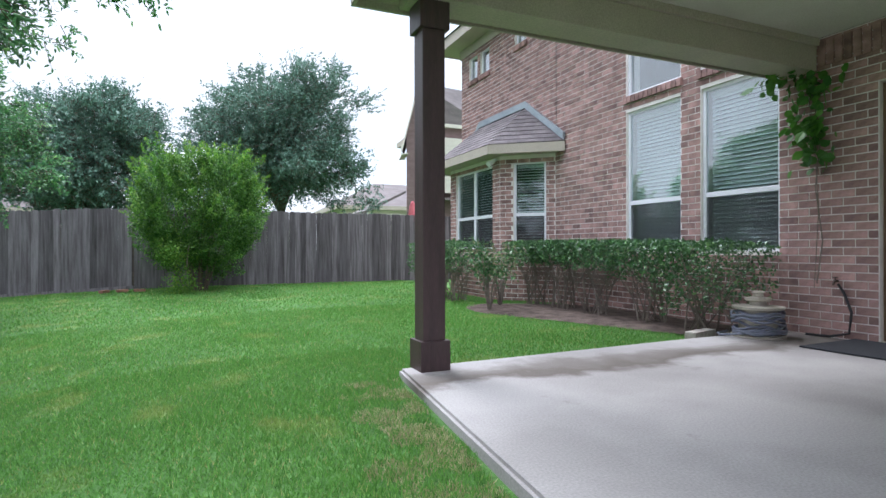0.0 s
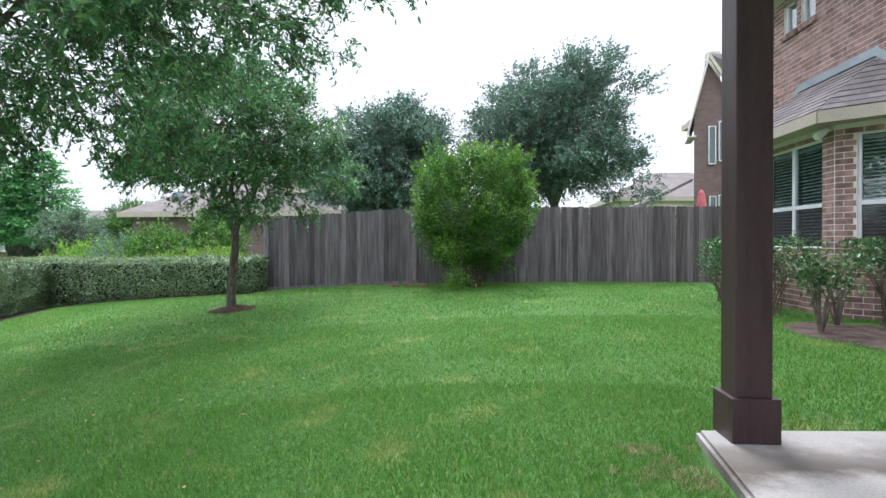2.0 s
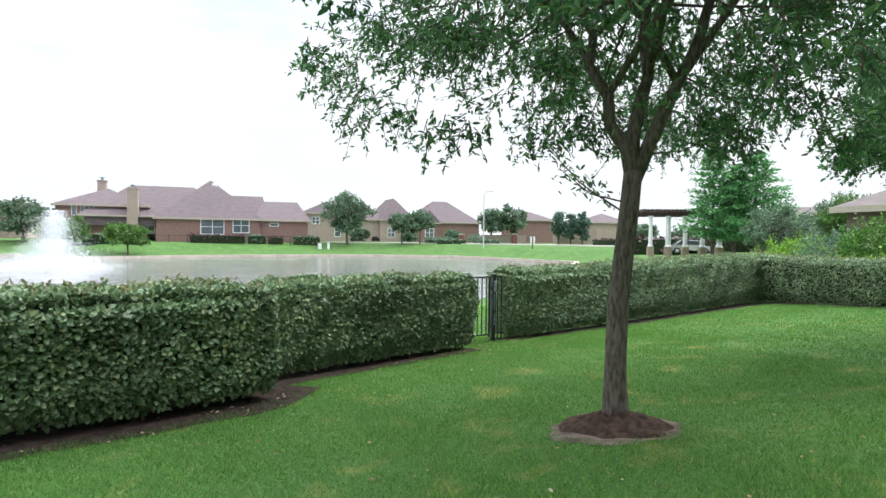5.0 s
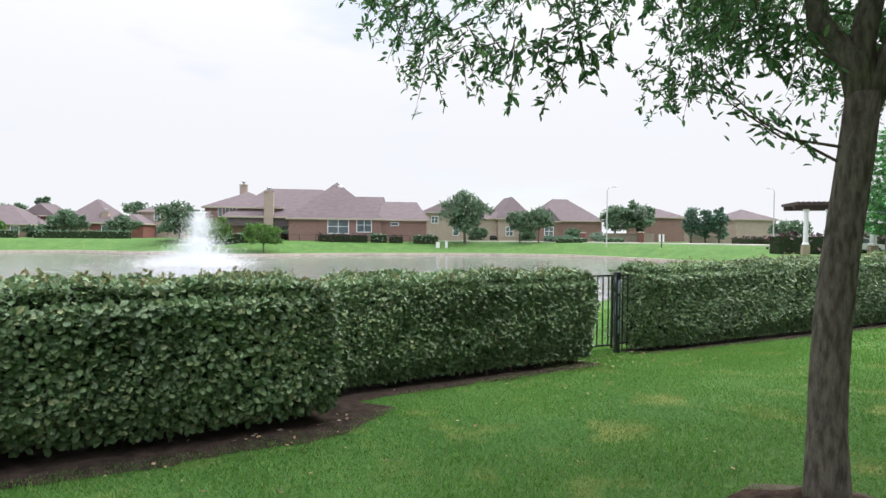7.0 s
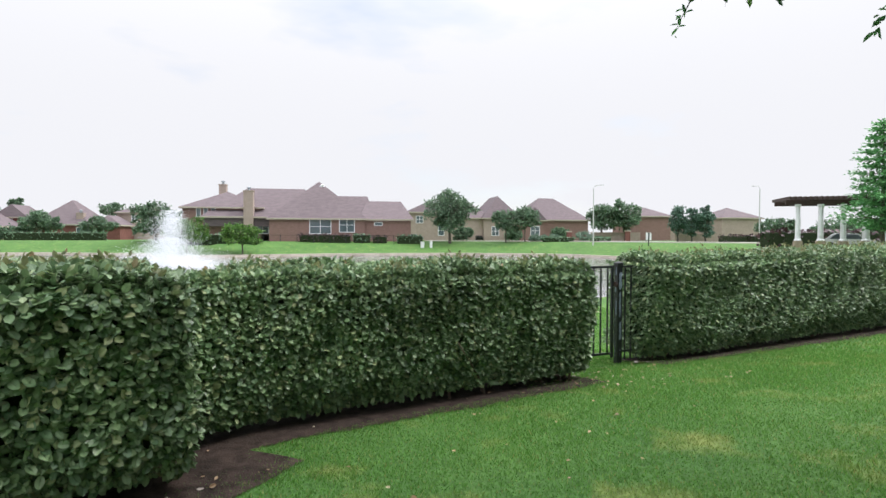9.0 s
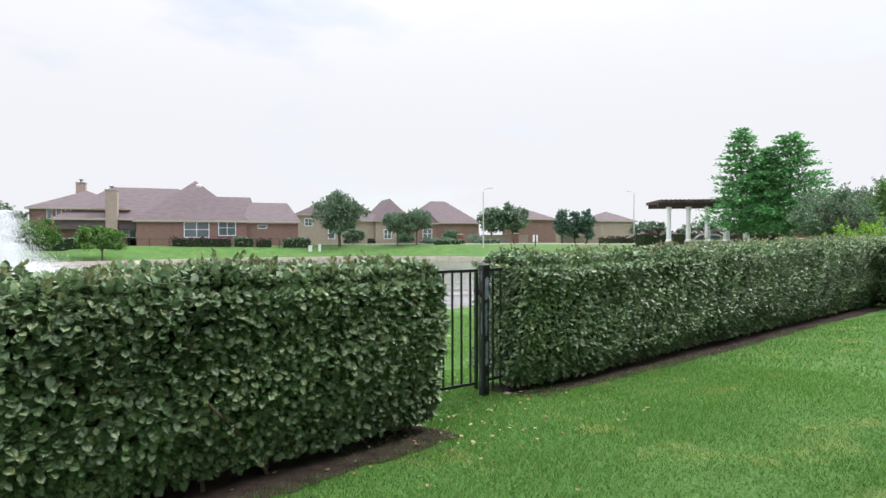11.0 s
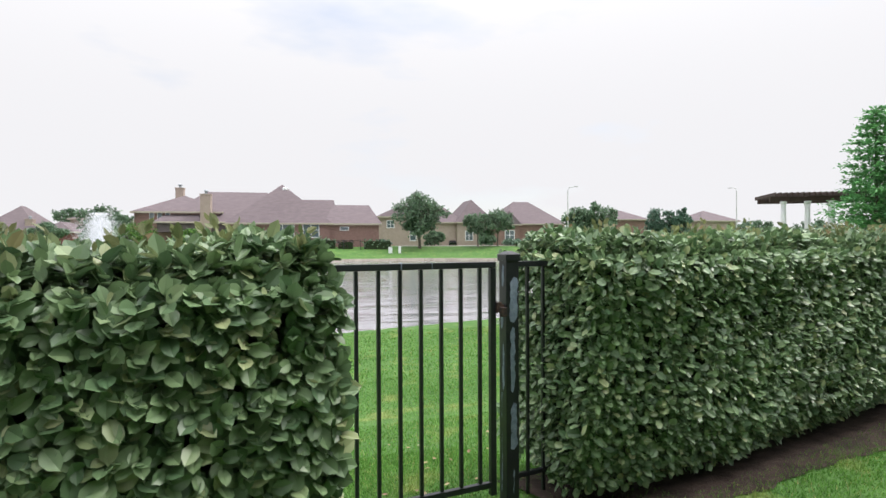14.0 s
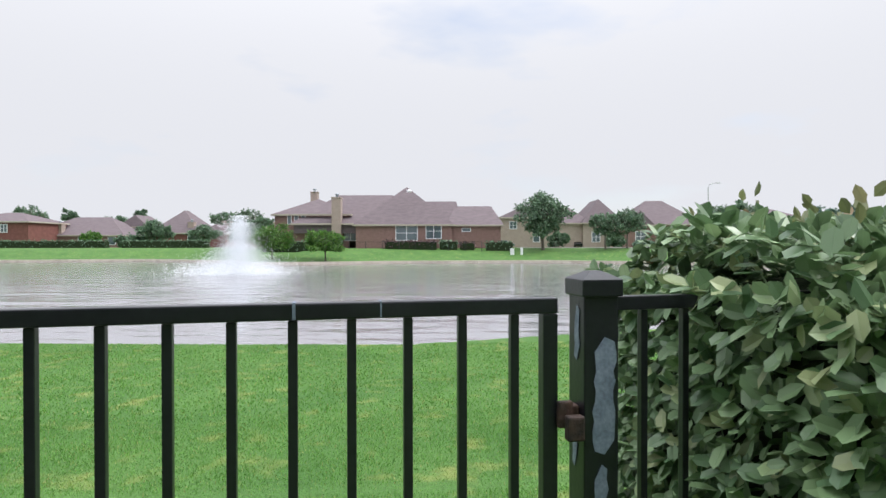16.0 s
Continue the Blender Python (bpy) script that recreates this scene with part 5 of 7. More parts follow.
def myrtle(x, y, label, seed):
    """A tall boxy shrub: arching stems that end in many upright leafy sprays."""
    rng = np.random.default_rng(seed)
    thing = empty("crape_myrtle", pose(x, y, gz(x, y)), label, "shrub")
    n = 640
    d = unit(rng.normal(size=(n, 3)))
    depth = rng.uniform(0.25, 1, n) ** 0.35
    box_r = 1 / (np.abs(d) ** 3.2).sum(1) ** (1 / 3.2)
    p = d * (box_r * depth * (0.86 + 0.16 * rough(d, 2.4, seed) + 0.08 * rough(d, 6.0, seed + 4)))[:, None] * np.array([1.28, 0.98, 1.38]) + np.array([0, 0, 1.62])
    high = np.clip(p[:, 2] / 2.8, 0, 1)
    p[:, :2] *= np.interp(high, [0, 0.2, 0.45, 1], [0.62, 0.84, 1.0, 0.95])[:, None]
    p[:, 2] = np.maximum(p[:, 2], 0.18)
    for k in range(14):
        a = 2 * math.pi * k / 14 + rng.uniform(-0.2, 0.2)
        tip = np.array([math.cos(a) * rng.uniform(0.4, 0.95), math.sin(a) * rng.uniform(0.4, 0.8), rng.uniform(1.6, 2.6)])
        part("stem", tube(bmesh.new(), [(0.12 * math.cos(a), 0.12 * math.sin(a), -0.05), tuple(tip * np.array([0.45, 0.45, 0.5])), tuple(tip)], [0.022, 0.014, 0.004], 6), TWIG, thing)
    way = unit(d * np.array([0.75, 0.75, 0.35]) + np.array([0, 0, 0.75]) + rng.normal(size=(n, 3)) * 0.25)
    long = rng.uniform(0.25, 0.62, n) * (0.7 + 0.45 * high)
    per = 130
    w = np.repeat(np.arange(n), per)
    t = rng.uniform(0, 1, n * per)
    at = p[w] + way[w] * (long[w] * t)[:, None] + rng.normal(size=(n * per, 3)) * (0.105 * (1.05 - t))[:, None]
    grow = unit(way[w] * 0.7 + rng.normal(size=(n * per, 3)) * 0.7)
    face = unit(rng.normal(size=(n * per, 3)) * 0.6 + np.array([0, 0, 0.7]))
    young = (t > 0.62) & (high[w] > 0.45) & (depth[w] > 0.8)
    size = 0.052 * rng.uniform(0.6, 1.2, n * per)
    leaves("foliage", at[~young], grow[~young], face[~young], size[~young], MYRTLE_LEAF, thing, width=1.1, chip=True)["kind"] = "stuff"
    leaves("young_growth", at[young], grow[young], face[young], size[young] * 0.9, MYRTLE_TIP, thing, "yellow-green young sprays", width=0.9)["kind"] = "stuff"
    at = np.array([-0.35, -0.75, 0.2]) + rng.normal(size=(700, 3)) * np.array([0.16, 0.12, 0.16])
    at = np.r_[at, np.array([-0.5, -0.85, 0.85]) + rng.normal(size=(700, 3)) * np.array([0.17, 0.1, 0.14])]
    at[:, 2] = np.maximum(at[:, 2], 0.02)
    leaves("low_spray", at, unit(rng.normal(size=(1400, 3))), unit(rng.normal(size=(1400, 3)) + np.array([0, 0, 0.8])), 0.055 * rng.uniform(0.6, 1.2, 1400), MYRTLE_TIP, thing, "bright low sprays near the ground")["kind"] = "stuff"
    part("stem", tube(bmesh.new(), [(-0.15, -0.4, 1.2), (-0.22, -0.75, 0.9), (-0.25, -0.8, 0.5), (-0.35, -0.78, 0.2)], [0.012, 0.012, 0.01, 0.006], 6), DRY_TWIG, thing)
    return thing


myrtle(0.0, 13.35, "large bright green crape myrtle shrub against the fence", 31)

# ---- shrubs and bed along the house ----
soil_strip([(4.75, 3.95), (4.42, 4.7), (4.12, 5.6), (3.82, 6.3), (3.62, 6.9), (3.68, 7.4), (3.95, 7.85)], (0.10, 1.7), "soil_bed", "bare earth planting bed along the house wall", seed=8, lift=0.03, mat=SOIL)


def box_shrub(x, y, wide, deep, top, low, count, seed, label):
    """One shrub of the low hedge: clipped leafy top over bare stems."""
    rng = np.random.default_rng(seed)
    z = gz(x, y)
    thing = empty("holly_shrub", pose(x, y, z), label, "shrub", "shrubs along the house")
    bm = bmesh.new()
    for _ in range(16):
        fx, fy = rng.uniform(-wide / 2, wide / 2) * 0.5, rng.uniform(-deep / 2, deep / 2) * 0.5
        tx, ty = rng.uniform(-wide / 2, wide / 2) * 0.95, rng.uniform(-deep / 2, deep / 2) * 0.95
        h = rng.uniform(low + 0.05, top - 0.08)
        mid = ((fx + tx) / 2 + rng.normal(0, 0.04), (fy + ty) / 2 + rng.normal(0, 0.04), h * 0.5)
        tube(bm, [(fx, fy, -0.05), mid, (tx, ty, h)], [0.011, 0.008, 0.004], 5)
        for _ in range(4):
            d = rng.normal(0, 0.13, 3)
            tube(bm, [mid, (mid[0] + d[0], mid[1] + d[1], mid[2] + abs(d[2]) + 0.12)], [0.005, 0.002], 4)
    part("stem_growth", bm, DRY_TWIG, thing)["kind"] = "stuff"
    p = rng.uniform(-1, 1, (count, 3))
    shell = rng.uniform(0, 1, count) < 0.7
    ax = rng.integers(0, 3, count)
    sg = np.where(ax == 2, 1, rng.choice([-1, 1], count))
    p[np.arange(count)[shell], ax[shell]] = (sg * rng.uniform(0.8, 1.05, count))[shell]
    p += 0.10 * np.stack([rough(p, 3, seed), rough(p, 3, seed + 1), rough(p, 3, seed + 2)], -1)
    at = p * np.array([wide / 2, deep / 2, (top - low) / 2]) + np.array([0, 0, (top + low) / 2])
    ragged = (at[:, 2] - low) / (top - low) + 0.35 * rough(at * np.array([1, 1, 0]), 9, seed) > 0.12
    at = at[ragged]
    m = len(at)
    leaves("foliage", at, unit(rng.normal(size=(m, 3)) + np.array([-0.3, 0, 0.4])), unit(rng.normal(size=(m, 3)) * 0.7 + np.array([-0.2, 0, 0.8])), 0.046 * rng.uniform(0.6, 1.2, m), HOLLY_LEAF, thing, width=0.95)["kind"] = "stuff"
    return thing


SH = "dark green clipped holly shrub with bare lower stems by the house"
for k, (y, top, low) in enumerate(((4.2, 0.88, 0.18), (5.05, 0.90, 0.52), (5.95, 0.92, 0.60), (6.75, 0.93, 0.66), (7.5, 0.93, 0.62))):
    box_shrub(4.85, y, 0.66 if k else 0.86, 0.86, top - gz(4.85, y), low, 3400, 50 + k, SH)
for k, (x, y, top, low) in enumerate(((4.05, 8.75, 0.95, 0.45), (4.1, 9.55, 0.95, 0.5), (4.2, 10.3, 0.95, 0.4))):
    box_shrub(x, y, 0.66, 0.8, top - gz(x, y), low, 2400, 60 + k, SH)


def rose(x, y, high, seed, label, full=True):
    rng = np.random.default_rng(seed)
    thing = empty("rose_bush", pose(x, y, gz(x, y)), label, "shrub")
    tips = []
    bm = bmesh.new()
    for _ in range(9 if full else 12):
        d = rng.normal(0, 0.24, 2)
        h = high * rng.uniform(0.7, 1.05)
        tube(bm, [(0, 0, -0.04), (d[0] * 0.25, d[1] * 0.25, h * 0.45), (d[0], d[1], h)], [0.013, 0.009, 0.004], 5)
        tips.append((d[0], d[1], h))
        tips.append((d[0] * 0.6, d[1] * 0.6, h * 0.75))
    part("stem_growth", bm, DRY_TWIG, thing)["kind"] = "stuff"
    n = 50 if full else 14
    t = np.repeat(np.array(tips), n, axis=0)
    at = t + rng.normal(0, 0.085, t.shape)
    m = len(at)
    leaves("foliage", at, unit(rng.normal(size=(m, 3))), unit(rng.normal(size=(m, 3)) + np.array([0, 0, 0.8])), 0.05 * rng.uniform(0.6, 1.2, m), HOLLY_LEAF if full else SHOOT_LEAF, thing)["kind"] = "stuff"


rose(3.78, 7.05, 0.88, 71, "leafy rose bush on bare stems in the soil bed")
rose(4.22, 7.5, 0.92, 72, "sparse reddish rose bush in the soil bed", False)

# ---- black metal gate and fence in the hedge gap ----
GP_R, GP_L = (-10.469, 6.516), (-10.205, 5.292)
GATE_G = -1.12


def gate_post(x, y, turn, label, seed, worn=1.0, sunk=0.012):
    post = empty("gate_post", pose(x, y, GATE_G - sunk, 0, 0, turn), label, "gate post", "gate posts")
    w = 0.038
    part("tube_post", boxes((-w, -w, -0.25, w, w, 1.315), bevel=0.004), BLACK_METAL, post)
    part("cap", boxes((-w - 0.007, -w - 0.007, 1.30, w + 0.007, w + 0.007, 1.335), bevel=0.003), BLACK_METAL, post)
    bm = bmesh.new()
    b = [bm.verts.new(v) for v in ((-0.045, -0.045, 1.335), (0.045, -0.045, 1.335), (0.045, 0.045, 1.335), (-0.045, 0.045, 1.335))]
    t = [bm.verts.new(v) for v in ((-0.012, -0.012, 1.352), (0.012, -0.012, 1.352), (0.012, 0.012, 1.352), (-0.012, 0.012, 1.352))]
    for k in range(4):
        bm.faces.new((b[k], b[(k + 1) % 4], t[(k + 1) % 4], t[k]))
    bm.faces.new(t)
    part("cap_top", bm, BLACK_METAL, post)
    rng = random.Random(seed)
    e = w + 0.0012
    for side in (1, -1, 2):
        z = 0.08
        while z < 1.24:
            h = min(rng.uniform(0.04, 0.34) * worn, 1.27 - z)
            a, c = sorted((rng.uniform(-0.032, 0.01), rng.uniform(-0.02, 0.034)))
            c = min(max(c, a + 0.008 * worn * worn), 0.034)
            # ragged outline: up one side, down the other
            k = max(4, int(h / 0.02))
            up = [(c + rng.uniform(-0.006, 0.003), z + h * j / k) for j in range(k)]
            down = [(a + rng.uniform(-0.003, 0.006), z + h * (k - j) / k) for j in range(k)]
            bm = bmesh.new()
            pts = [(max(-0.034, min(0.034, u)), v) for u, v in [((a + c) / 2, z - 0.008)] + up + [((a + c) / 2, z + h + 0.01)] + down]
            bm.faces.new([bm.verts.new((-e, u, v) if side == 2 else (-u * side, -e * side, v)) for u, v in pts])
            bm.normal_update()
            bmesh.ops.solidify(bm, geom=bm.faces[:], thickness=0.0008)
            part("paint_chip", bm, CHIPPED, post, "pale blue-grey patch where black paint has flaked")
            z += h + rng.uniform(0.03, 0.22)
    return post


dx, dy = GP_R[0] - GP_L[0], GP_R[1] - GP_L[1]
GATE_DEG = math.degrees(math.atan2(dy, dx))
GATE_LEN = math.hypot(dx, dy)
gate_post(*GP_R, GATE_DEG, "square black metal gate post with flaking paint beside the hedge", 3)
gate_post(*GP_L, GATE_DEG, "square black metal gate post with worn paint at the hinge side", 4, 1.9, 0.032)
gate = empty("metal_gate", pose(GP_L[0], GP_L[1], GATE_G, 0, 0, GATE_DEG), "black painted metal picket gate closed between two posts", "gate")
G0, G1, GT = 0.096, GATE_LEN - 0.086, 1.285
part("top_rail", boxes((G0, -0.016, GT - 0.032, G1, 0.016, GT), bevel=0.004), BLACK_METAL, gate)
part("bottom_rail", boxes((G0 + 0.03, -0.013, 0.10, G1 - 0.03, 0.013, 0.13), bevel=0.003), BLACK_METAL, gate)
part("stile", boxes((G0, -0.015, 0.06, G0 + 0.032, 0.015, GT - 0.033), bevel=0.003), BLACK_METAL, gate)
part("stile", boxes((G1 - 0.032, -0.015, 0.06, G1, 0.015, GT - 0.033), bevel=0.003), BLACK_METAL, gate)
bars = 9
me = None
for k in range(bars):
    u = 0.197 + 0.1098 * k
    if me is None:
        bar = part("picket", boxes((-0.009, -0.009, 0.131, 0.009, 0.009, GT - 0.033), bevel=0.002), BLACK_METAL, gate)
        me = bar.data
    else:
        bar = new("picket", me)
        bar.parent = gate
    bar.location = (u, 0, 0)
LATCH_RUST = surface("rusty_latch", (0.020, 0.016, 0.016), (0.07, 0.038, 0.026), scale=25, fine=90, roughness=0.7, bump=0.3)
part("latch", boxes((G1 + 0.001, -0.018, 1.03, G1 + 0.048, 0.018, 1.06), (G1 - 0.006, -0.034, 1.02, G1 + 0.026, -0.018, 1.075), (G1 + 0.004, -0.06, 1.0, G1 + 0.04, -0.036, 1.05), bevel=0.005), LATCH_RUST, gate, "small rusty gate latch")
for z in (1.12, 0.25):
    part("hinge", boxes((G0 - 0.038, -0.012, z, G0 - 0.001, 0.012, z + 0.025), bevel=0.003), BLACK_METAL, gate)
for u, w in ((0.636, 0.006), (0.80, 0.003)):
    part("weld_mark", boxes((u, -0.0175, GT - 0.03, u + w, 0.0175, GT + 0.0015)), CHIPPED, gate, "pale worn mark on the top rail")


def fence_panel(p, q, label):
    length = math.hypot(q[0] - p[0], q[1] - p[1])
    deg = math.degrees(math.atan2(q[1] - p[1], q[0] - p[0]))
    z0 = gz(*p)
    panel = empty("metal_fence", pose(p[0], p[1], GATE_G, 0, 0, deg), label, "fence", "metal fence panels")
    part("top_rail", boxes((0.04, -0.014, 1.255, length, 0.014, 1.285), bevel=0.003), BLACK_METAL, panel)
    part("bottom_rail", boxes((0.04, -0.012, 0.12, length, 0.012, 0.145), bevel=0.003), BLACK_METAL, panel)
    bm = boxes((-0.008, -0.008, 0.02, 0.008, 0.008, 1.254), bevel=0.002)
    first = part("picket", bm, BLACK_METAL, panel)
    first.location = (0.12, 0, 0)
    u = 0.225
    while u < length - 0.02:
        o = new("picket", first.data)
        o.parent = panel
        o.location = (u, 0, 0)
        u += 0.105


fence_panel(GP_R, (-10.85, 7.9), "black metal picket fence running into the hedge")
fence_panel(GP_L, (-9.35, 3.4), "black metal picket fence running into the hedge")

# ---- houses across the pond and over the fence ----
def hip_block(house, x0, x1, y0, y1, z0, eave, peak, wall_mat, roof_mat=None, ridge=None, over=0.5, gable=False, lengthwise=False):
    """Walls and roof of one block of a house, in world metres. ridge: share of the length that the hips take at each end."""
    part("wall", boxes((x0, y0, z0 - 0.6, x1, y1, eave)), wall_mat, house)
    bm = bmesh.new()
    a0, a1, b0, b1 = x0 - over, x1 + over, y0 - over, y1 + over
    e = [bm.verts.new(v) for v in ((a0, b0, eave), (a1, b0, eave), (a1, b1, eave), (a0, b1, eave))]
    along_y = lengthwise or (y1 - y0) >= (x1 - x0)
    run = min(x1 - x0, y1 - y0) / 2 + over
    if ridge is not None:
        run = ridge
    if gable:
        run = 0.0
    if along_y:
        m = (a0 + a1) / 2
        p, q = bm.verts.new((m, b0 + run, peak)), bm.verts.new((m, max(b1 - run, b0 + run + 0.05), peak))
        fs = ((e[0], e[1], p), (e[1], e[2], q, p), (e[2], e[3], q), (e[3], e[0], p, q))
    else:
        m = (b0 + b1) / 2
        p, q = bm.verts.new((a0 + run, m, peak)), bm.verts.new((max(a1 - run, a0 + run + 0.05), m, peak))
        fs = ((e[0], e[1], q, p), (e[1], e[2], q), (e[2], e[3], p, q), (e[3], e[0], p))
    for f in fs:
        bm.faces.new(f)
    bm.faces.new(list(reversed(e)))
    bmesh.ops.recalc_face_normals(bm, faces=bm.faces)
    part("roof", bm, roof_mat or FAR_ROOF, house)
    part("fascia", boxes((a0 - 0.04, b0 - 0.04, eave - 0.28, a1 + 0.04, b0, eave + 0.02), (a0 - 0.04, b1, eave - 0.28, a1 + 0.04, b1 + 0.04, eave + 0.02), (a0 - 0.04, b0, eave - 0.28, a0, b1, eave + 0.02), (a1, b0, eave - 0.28, a1 + 0.04, b1, eave + 0.02)), TRIM, house)


def far_window(house, x, y0, y1, z0, z1, cols=2, rows=2, facing="x", frame=0.14, frame_mat=None):
    """A window on a wall that faces +x (or -y)."""
    def at(u0, v0, u1, v1, out):
        return (x, u0, v0, x + out, u1, v1) if facing == "x" else (u0, x - out, v0, u1, x, v1)
    bars = [at(y0, z0, y0 + frame, z1, 0.08), at(y1 - frame, z0, y1, z1, 0.08), at(y0 + frame, z0, y1 - frame, z0 + frame, 0.08), at(y0 + frame, z1 - frame, y1 - frame, z1, 0.08)]
    for k in range(1, cols):
        u = y0 + (y1 - y0) * k / cols
        bars.append(at(u - frame * 0.4, z0 + frame, u + frame * 0.4, z1 - frame, 0.07))
    for k in range(1, rows):
        v = z0 + (z1 - z0) * k / rows
        bars.append(at(y0 + frame, v - frame * 0.3, y1 - frame, v + frame * 0.3, 0.06))
    w = part("window", boxes(*bars), frame_mat or WHITE, house, "white-framed window" if frame_mat is None else "dark window")
    du, dv = (y1 - y0 - 0.04) / cols, (z1 - z0 - 0.04) / rows
    for i in range(cols):
        for j in range(rows):
            u, v = y0 + 0.02 + du * i, z0 + 0.02 + dv * j
            part("pane", boxes(at(u, v, u + du - 0.002, v + dv - 0.002, 0.04)), FAR_GLASS, w)


def chimney(house, x, y, z0, z1, w=1.3):
    c = part("chimney", boxes((x - w / 2, y - w / 2, z0, x + w / 2, y + w / 2, z1 - 0.7), (x - w / 2 - 0.08, y - w / 2 - 0.08, z1 - 0.75, x + w / 2 + 0.08, y + w / 2 + 0.08, z1 - 0.55)), FAR_TAN, house, "pale chimney stack")
    part("flue", lathe(bmesh.new(), [(0.22, 0), (0.22, 0.4), (0.4, 0.45), (0.4, 0.6), (0.1, 0.75)], 12, (x, y, z1 - 0.55)), FLASHING, c)


def house_thing(label):
    return empty("house", pose(0, 0, 0), label, "house", "houses across the pond")


main = house_thing("large brick house with brown hipped roof across the pond")
hip_block(main, -127, -109.3, -10.0, 7.2, -0.3, 3.9, 11.4, FAR_BRICK, ridge=8.2)
hip_block(main, -122, -109.9, 6.6, 16.0, -0.3, 3.85, 7.6, FAR_BRICK, ridge=1.8, lengthwise=True)
hip_block(main, -131, -114.0, -26.0, -12.0, -0.3, 6.0, 9.3, FAR_BRICK, ridge=6.0)
hip_block(main, -130, -112.5, -22.0, 2.0, 3.0, 4.2, 10.2, FAR_ROOF, ridge=7.0)
hip_block(main, -122, -112.0, 0.0, 8.6, 3.0, 4.2, 8.6, FAR_ROOF, ridge=1.0, lengthwise=True)
chimney(main, -123.1, -20.6, 6.0, 11.6, 1.4)
chimney(main, -112.6, -14.0, 0.0, 9.6, 1.7)
far_window(main, -109.28, -2.9, 1.1, 1.0, 3.75, 2, 2)
far_window(main, -109.28, 2.5, 5.4, 1.3, 4.1, 2, 2)
far_window(main, -109.86, 9.0, 10.6, 2.6, 3.3, 1, 1, frame=0.1)
far_window(main, -113.96, -12.9, -10.6, 1.0, 3.9, 2, 2)
for k in range(3):
    far_window(main, -113.96, -23.6 + 1.3 * k, -22.8 + 1.3 * k, 6.0 - 1.9, 6.0, 1, 1, frame=0.08)
part("vent", lathe(bmesh.new(), [(0.45, 0), (0.5, 0.3), (0.3, 0.45)], 12, (-111.8, -0.6, 9.9)), WHITE, main, "white roof vent")

h = house_thing("low brick house with brown hipped roof and white windows")
hip_block(h, -164, -148.7, -99, -74.6, -0.4, 2.75, 7.6, FAR_BRICK)
far_window(h, -148.66, -97, -92, 0.4, 2.4, 3, 1)
far_window(h, -148.66, -86, -80.5, 0.3, 2.4, 3, 2)
far_window(h, -148.66, -78.5, -76.5, 0.3, 2.4, 1, 1)
chimney(h, -149.6, -91.0, 1.0, 6.2, 1.5)
h = house_thing("brick house with tall brown hipped roof and porch")
hip_block(h, -163, -148.9, -68, -56, -0.2, 3.3, 9.3, FAR_RED)
hip_block(h, -160, -149.9, -56, -49.5, -0.2, 3.2, 5.6, FAR_RED, ridge=2.5)
far_window(h, -148.86, -58.6, -57.0, 0.6, 2.6, 1, 1)
chimney(h, -150.5, -58.2, 2.0, 6.6, 1.5)
h = house_thing("red gabled house with white trim")
hip_block(h, -168, -158.8, -81.2, -74.0, 0, 5.2, 8.4, FAR_RED, ridge=1.0)
far_window(h, -158.76, -78.6, -77.0, 3.0, 4.8, 2, 2)
h = house_thing("two-storey red brick house with grey roof")
hip_block(h, -152, -138.7, -108, -91.0, 0, 5.8, 8.2, FAR_RED)
far_window(h, -138.66, -97.5, -95.8, 3.2, 5.2, 2, 2)
h = house_thing("pale gabled house behind the fountain")
hip_block(h, -170, -159, -53.5, -42.5, 0, 6.6, 8.9, FAR_TAN)
far_window(h, -158.96, -50.0, -48.4, 4.2, 6.0, 2, 2)
h = house_thing("tan two-storey house with brown gable roof")
hip_block(h, -150, -137.4, 18.6, 30.2, -0.2, 6.5, 9.4, FAR_TAN, ridge=2.0)
far_window(h, -137.36, 20.6, 22.4, 3.8, 5.6, 2, 2)
far_window(h, -137.36, 26.0, 27.6, 0.8, 3.4, 1, 2)
h = house_thing("tan brick house with several brown hipped roofs")
hip_block(h, -156, -140.5, 30.0, 40.0, 0, 5.3, 9.8, FAR_TAN)
hip_block(h, -155, -139.5, 38.0, 47.2, 0, 5.3, 11.1, FAR_TAN, ridge=4.2)
far_window(h, -139.46, 40.0, 42.0, 0.8, 3.2, 2, 2)
part("garage_door", boxes((-139.46, 43.4, 0.2, -139.4, 46.6, 3.0)), TRIM, h)
h = house_thing("brown brick house with wide hipped roof and gable front")
hip_block(h, -150, -134.6, 47.0, 63.6, 0, 4.8, 10.6, FAR_BRICK, ridge=6.8)
hip_block(h, -140, -132.6, 46.6, 51.4, 0, 4.6, 7.8, FAR_BRICK, ridge=0.6)
far_window(h, -132.56, 47.8, 50.2, 0.9, 3.2, 2, 2)
h = house_thing("far house with brown roof and dormer")
hip_block(h, -142, -130.5, 98, 109.2, 0.2, 5.6, 8.4, FAR_TAN)
h = house_thing("far house with brown roof beside the trees")
hip_block(h, -140, -127.9, 73, 82, 0.5, 5.7, 8.0, FAR_BRICK)
h = house_thing("far house with low brown roof")
hip_block(h, -150, -140, 82, 95, 0.2, 4.4, 6.8, FAR_TAN)


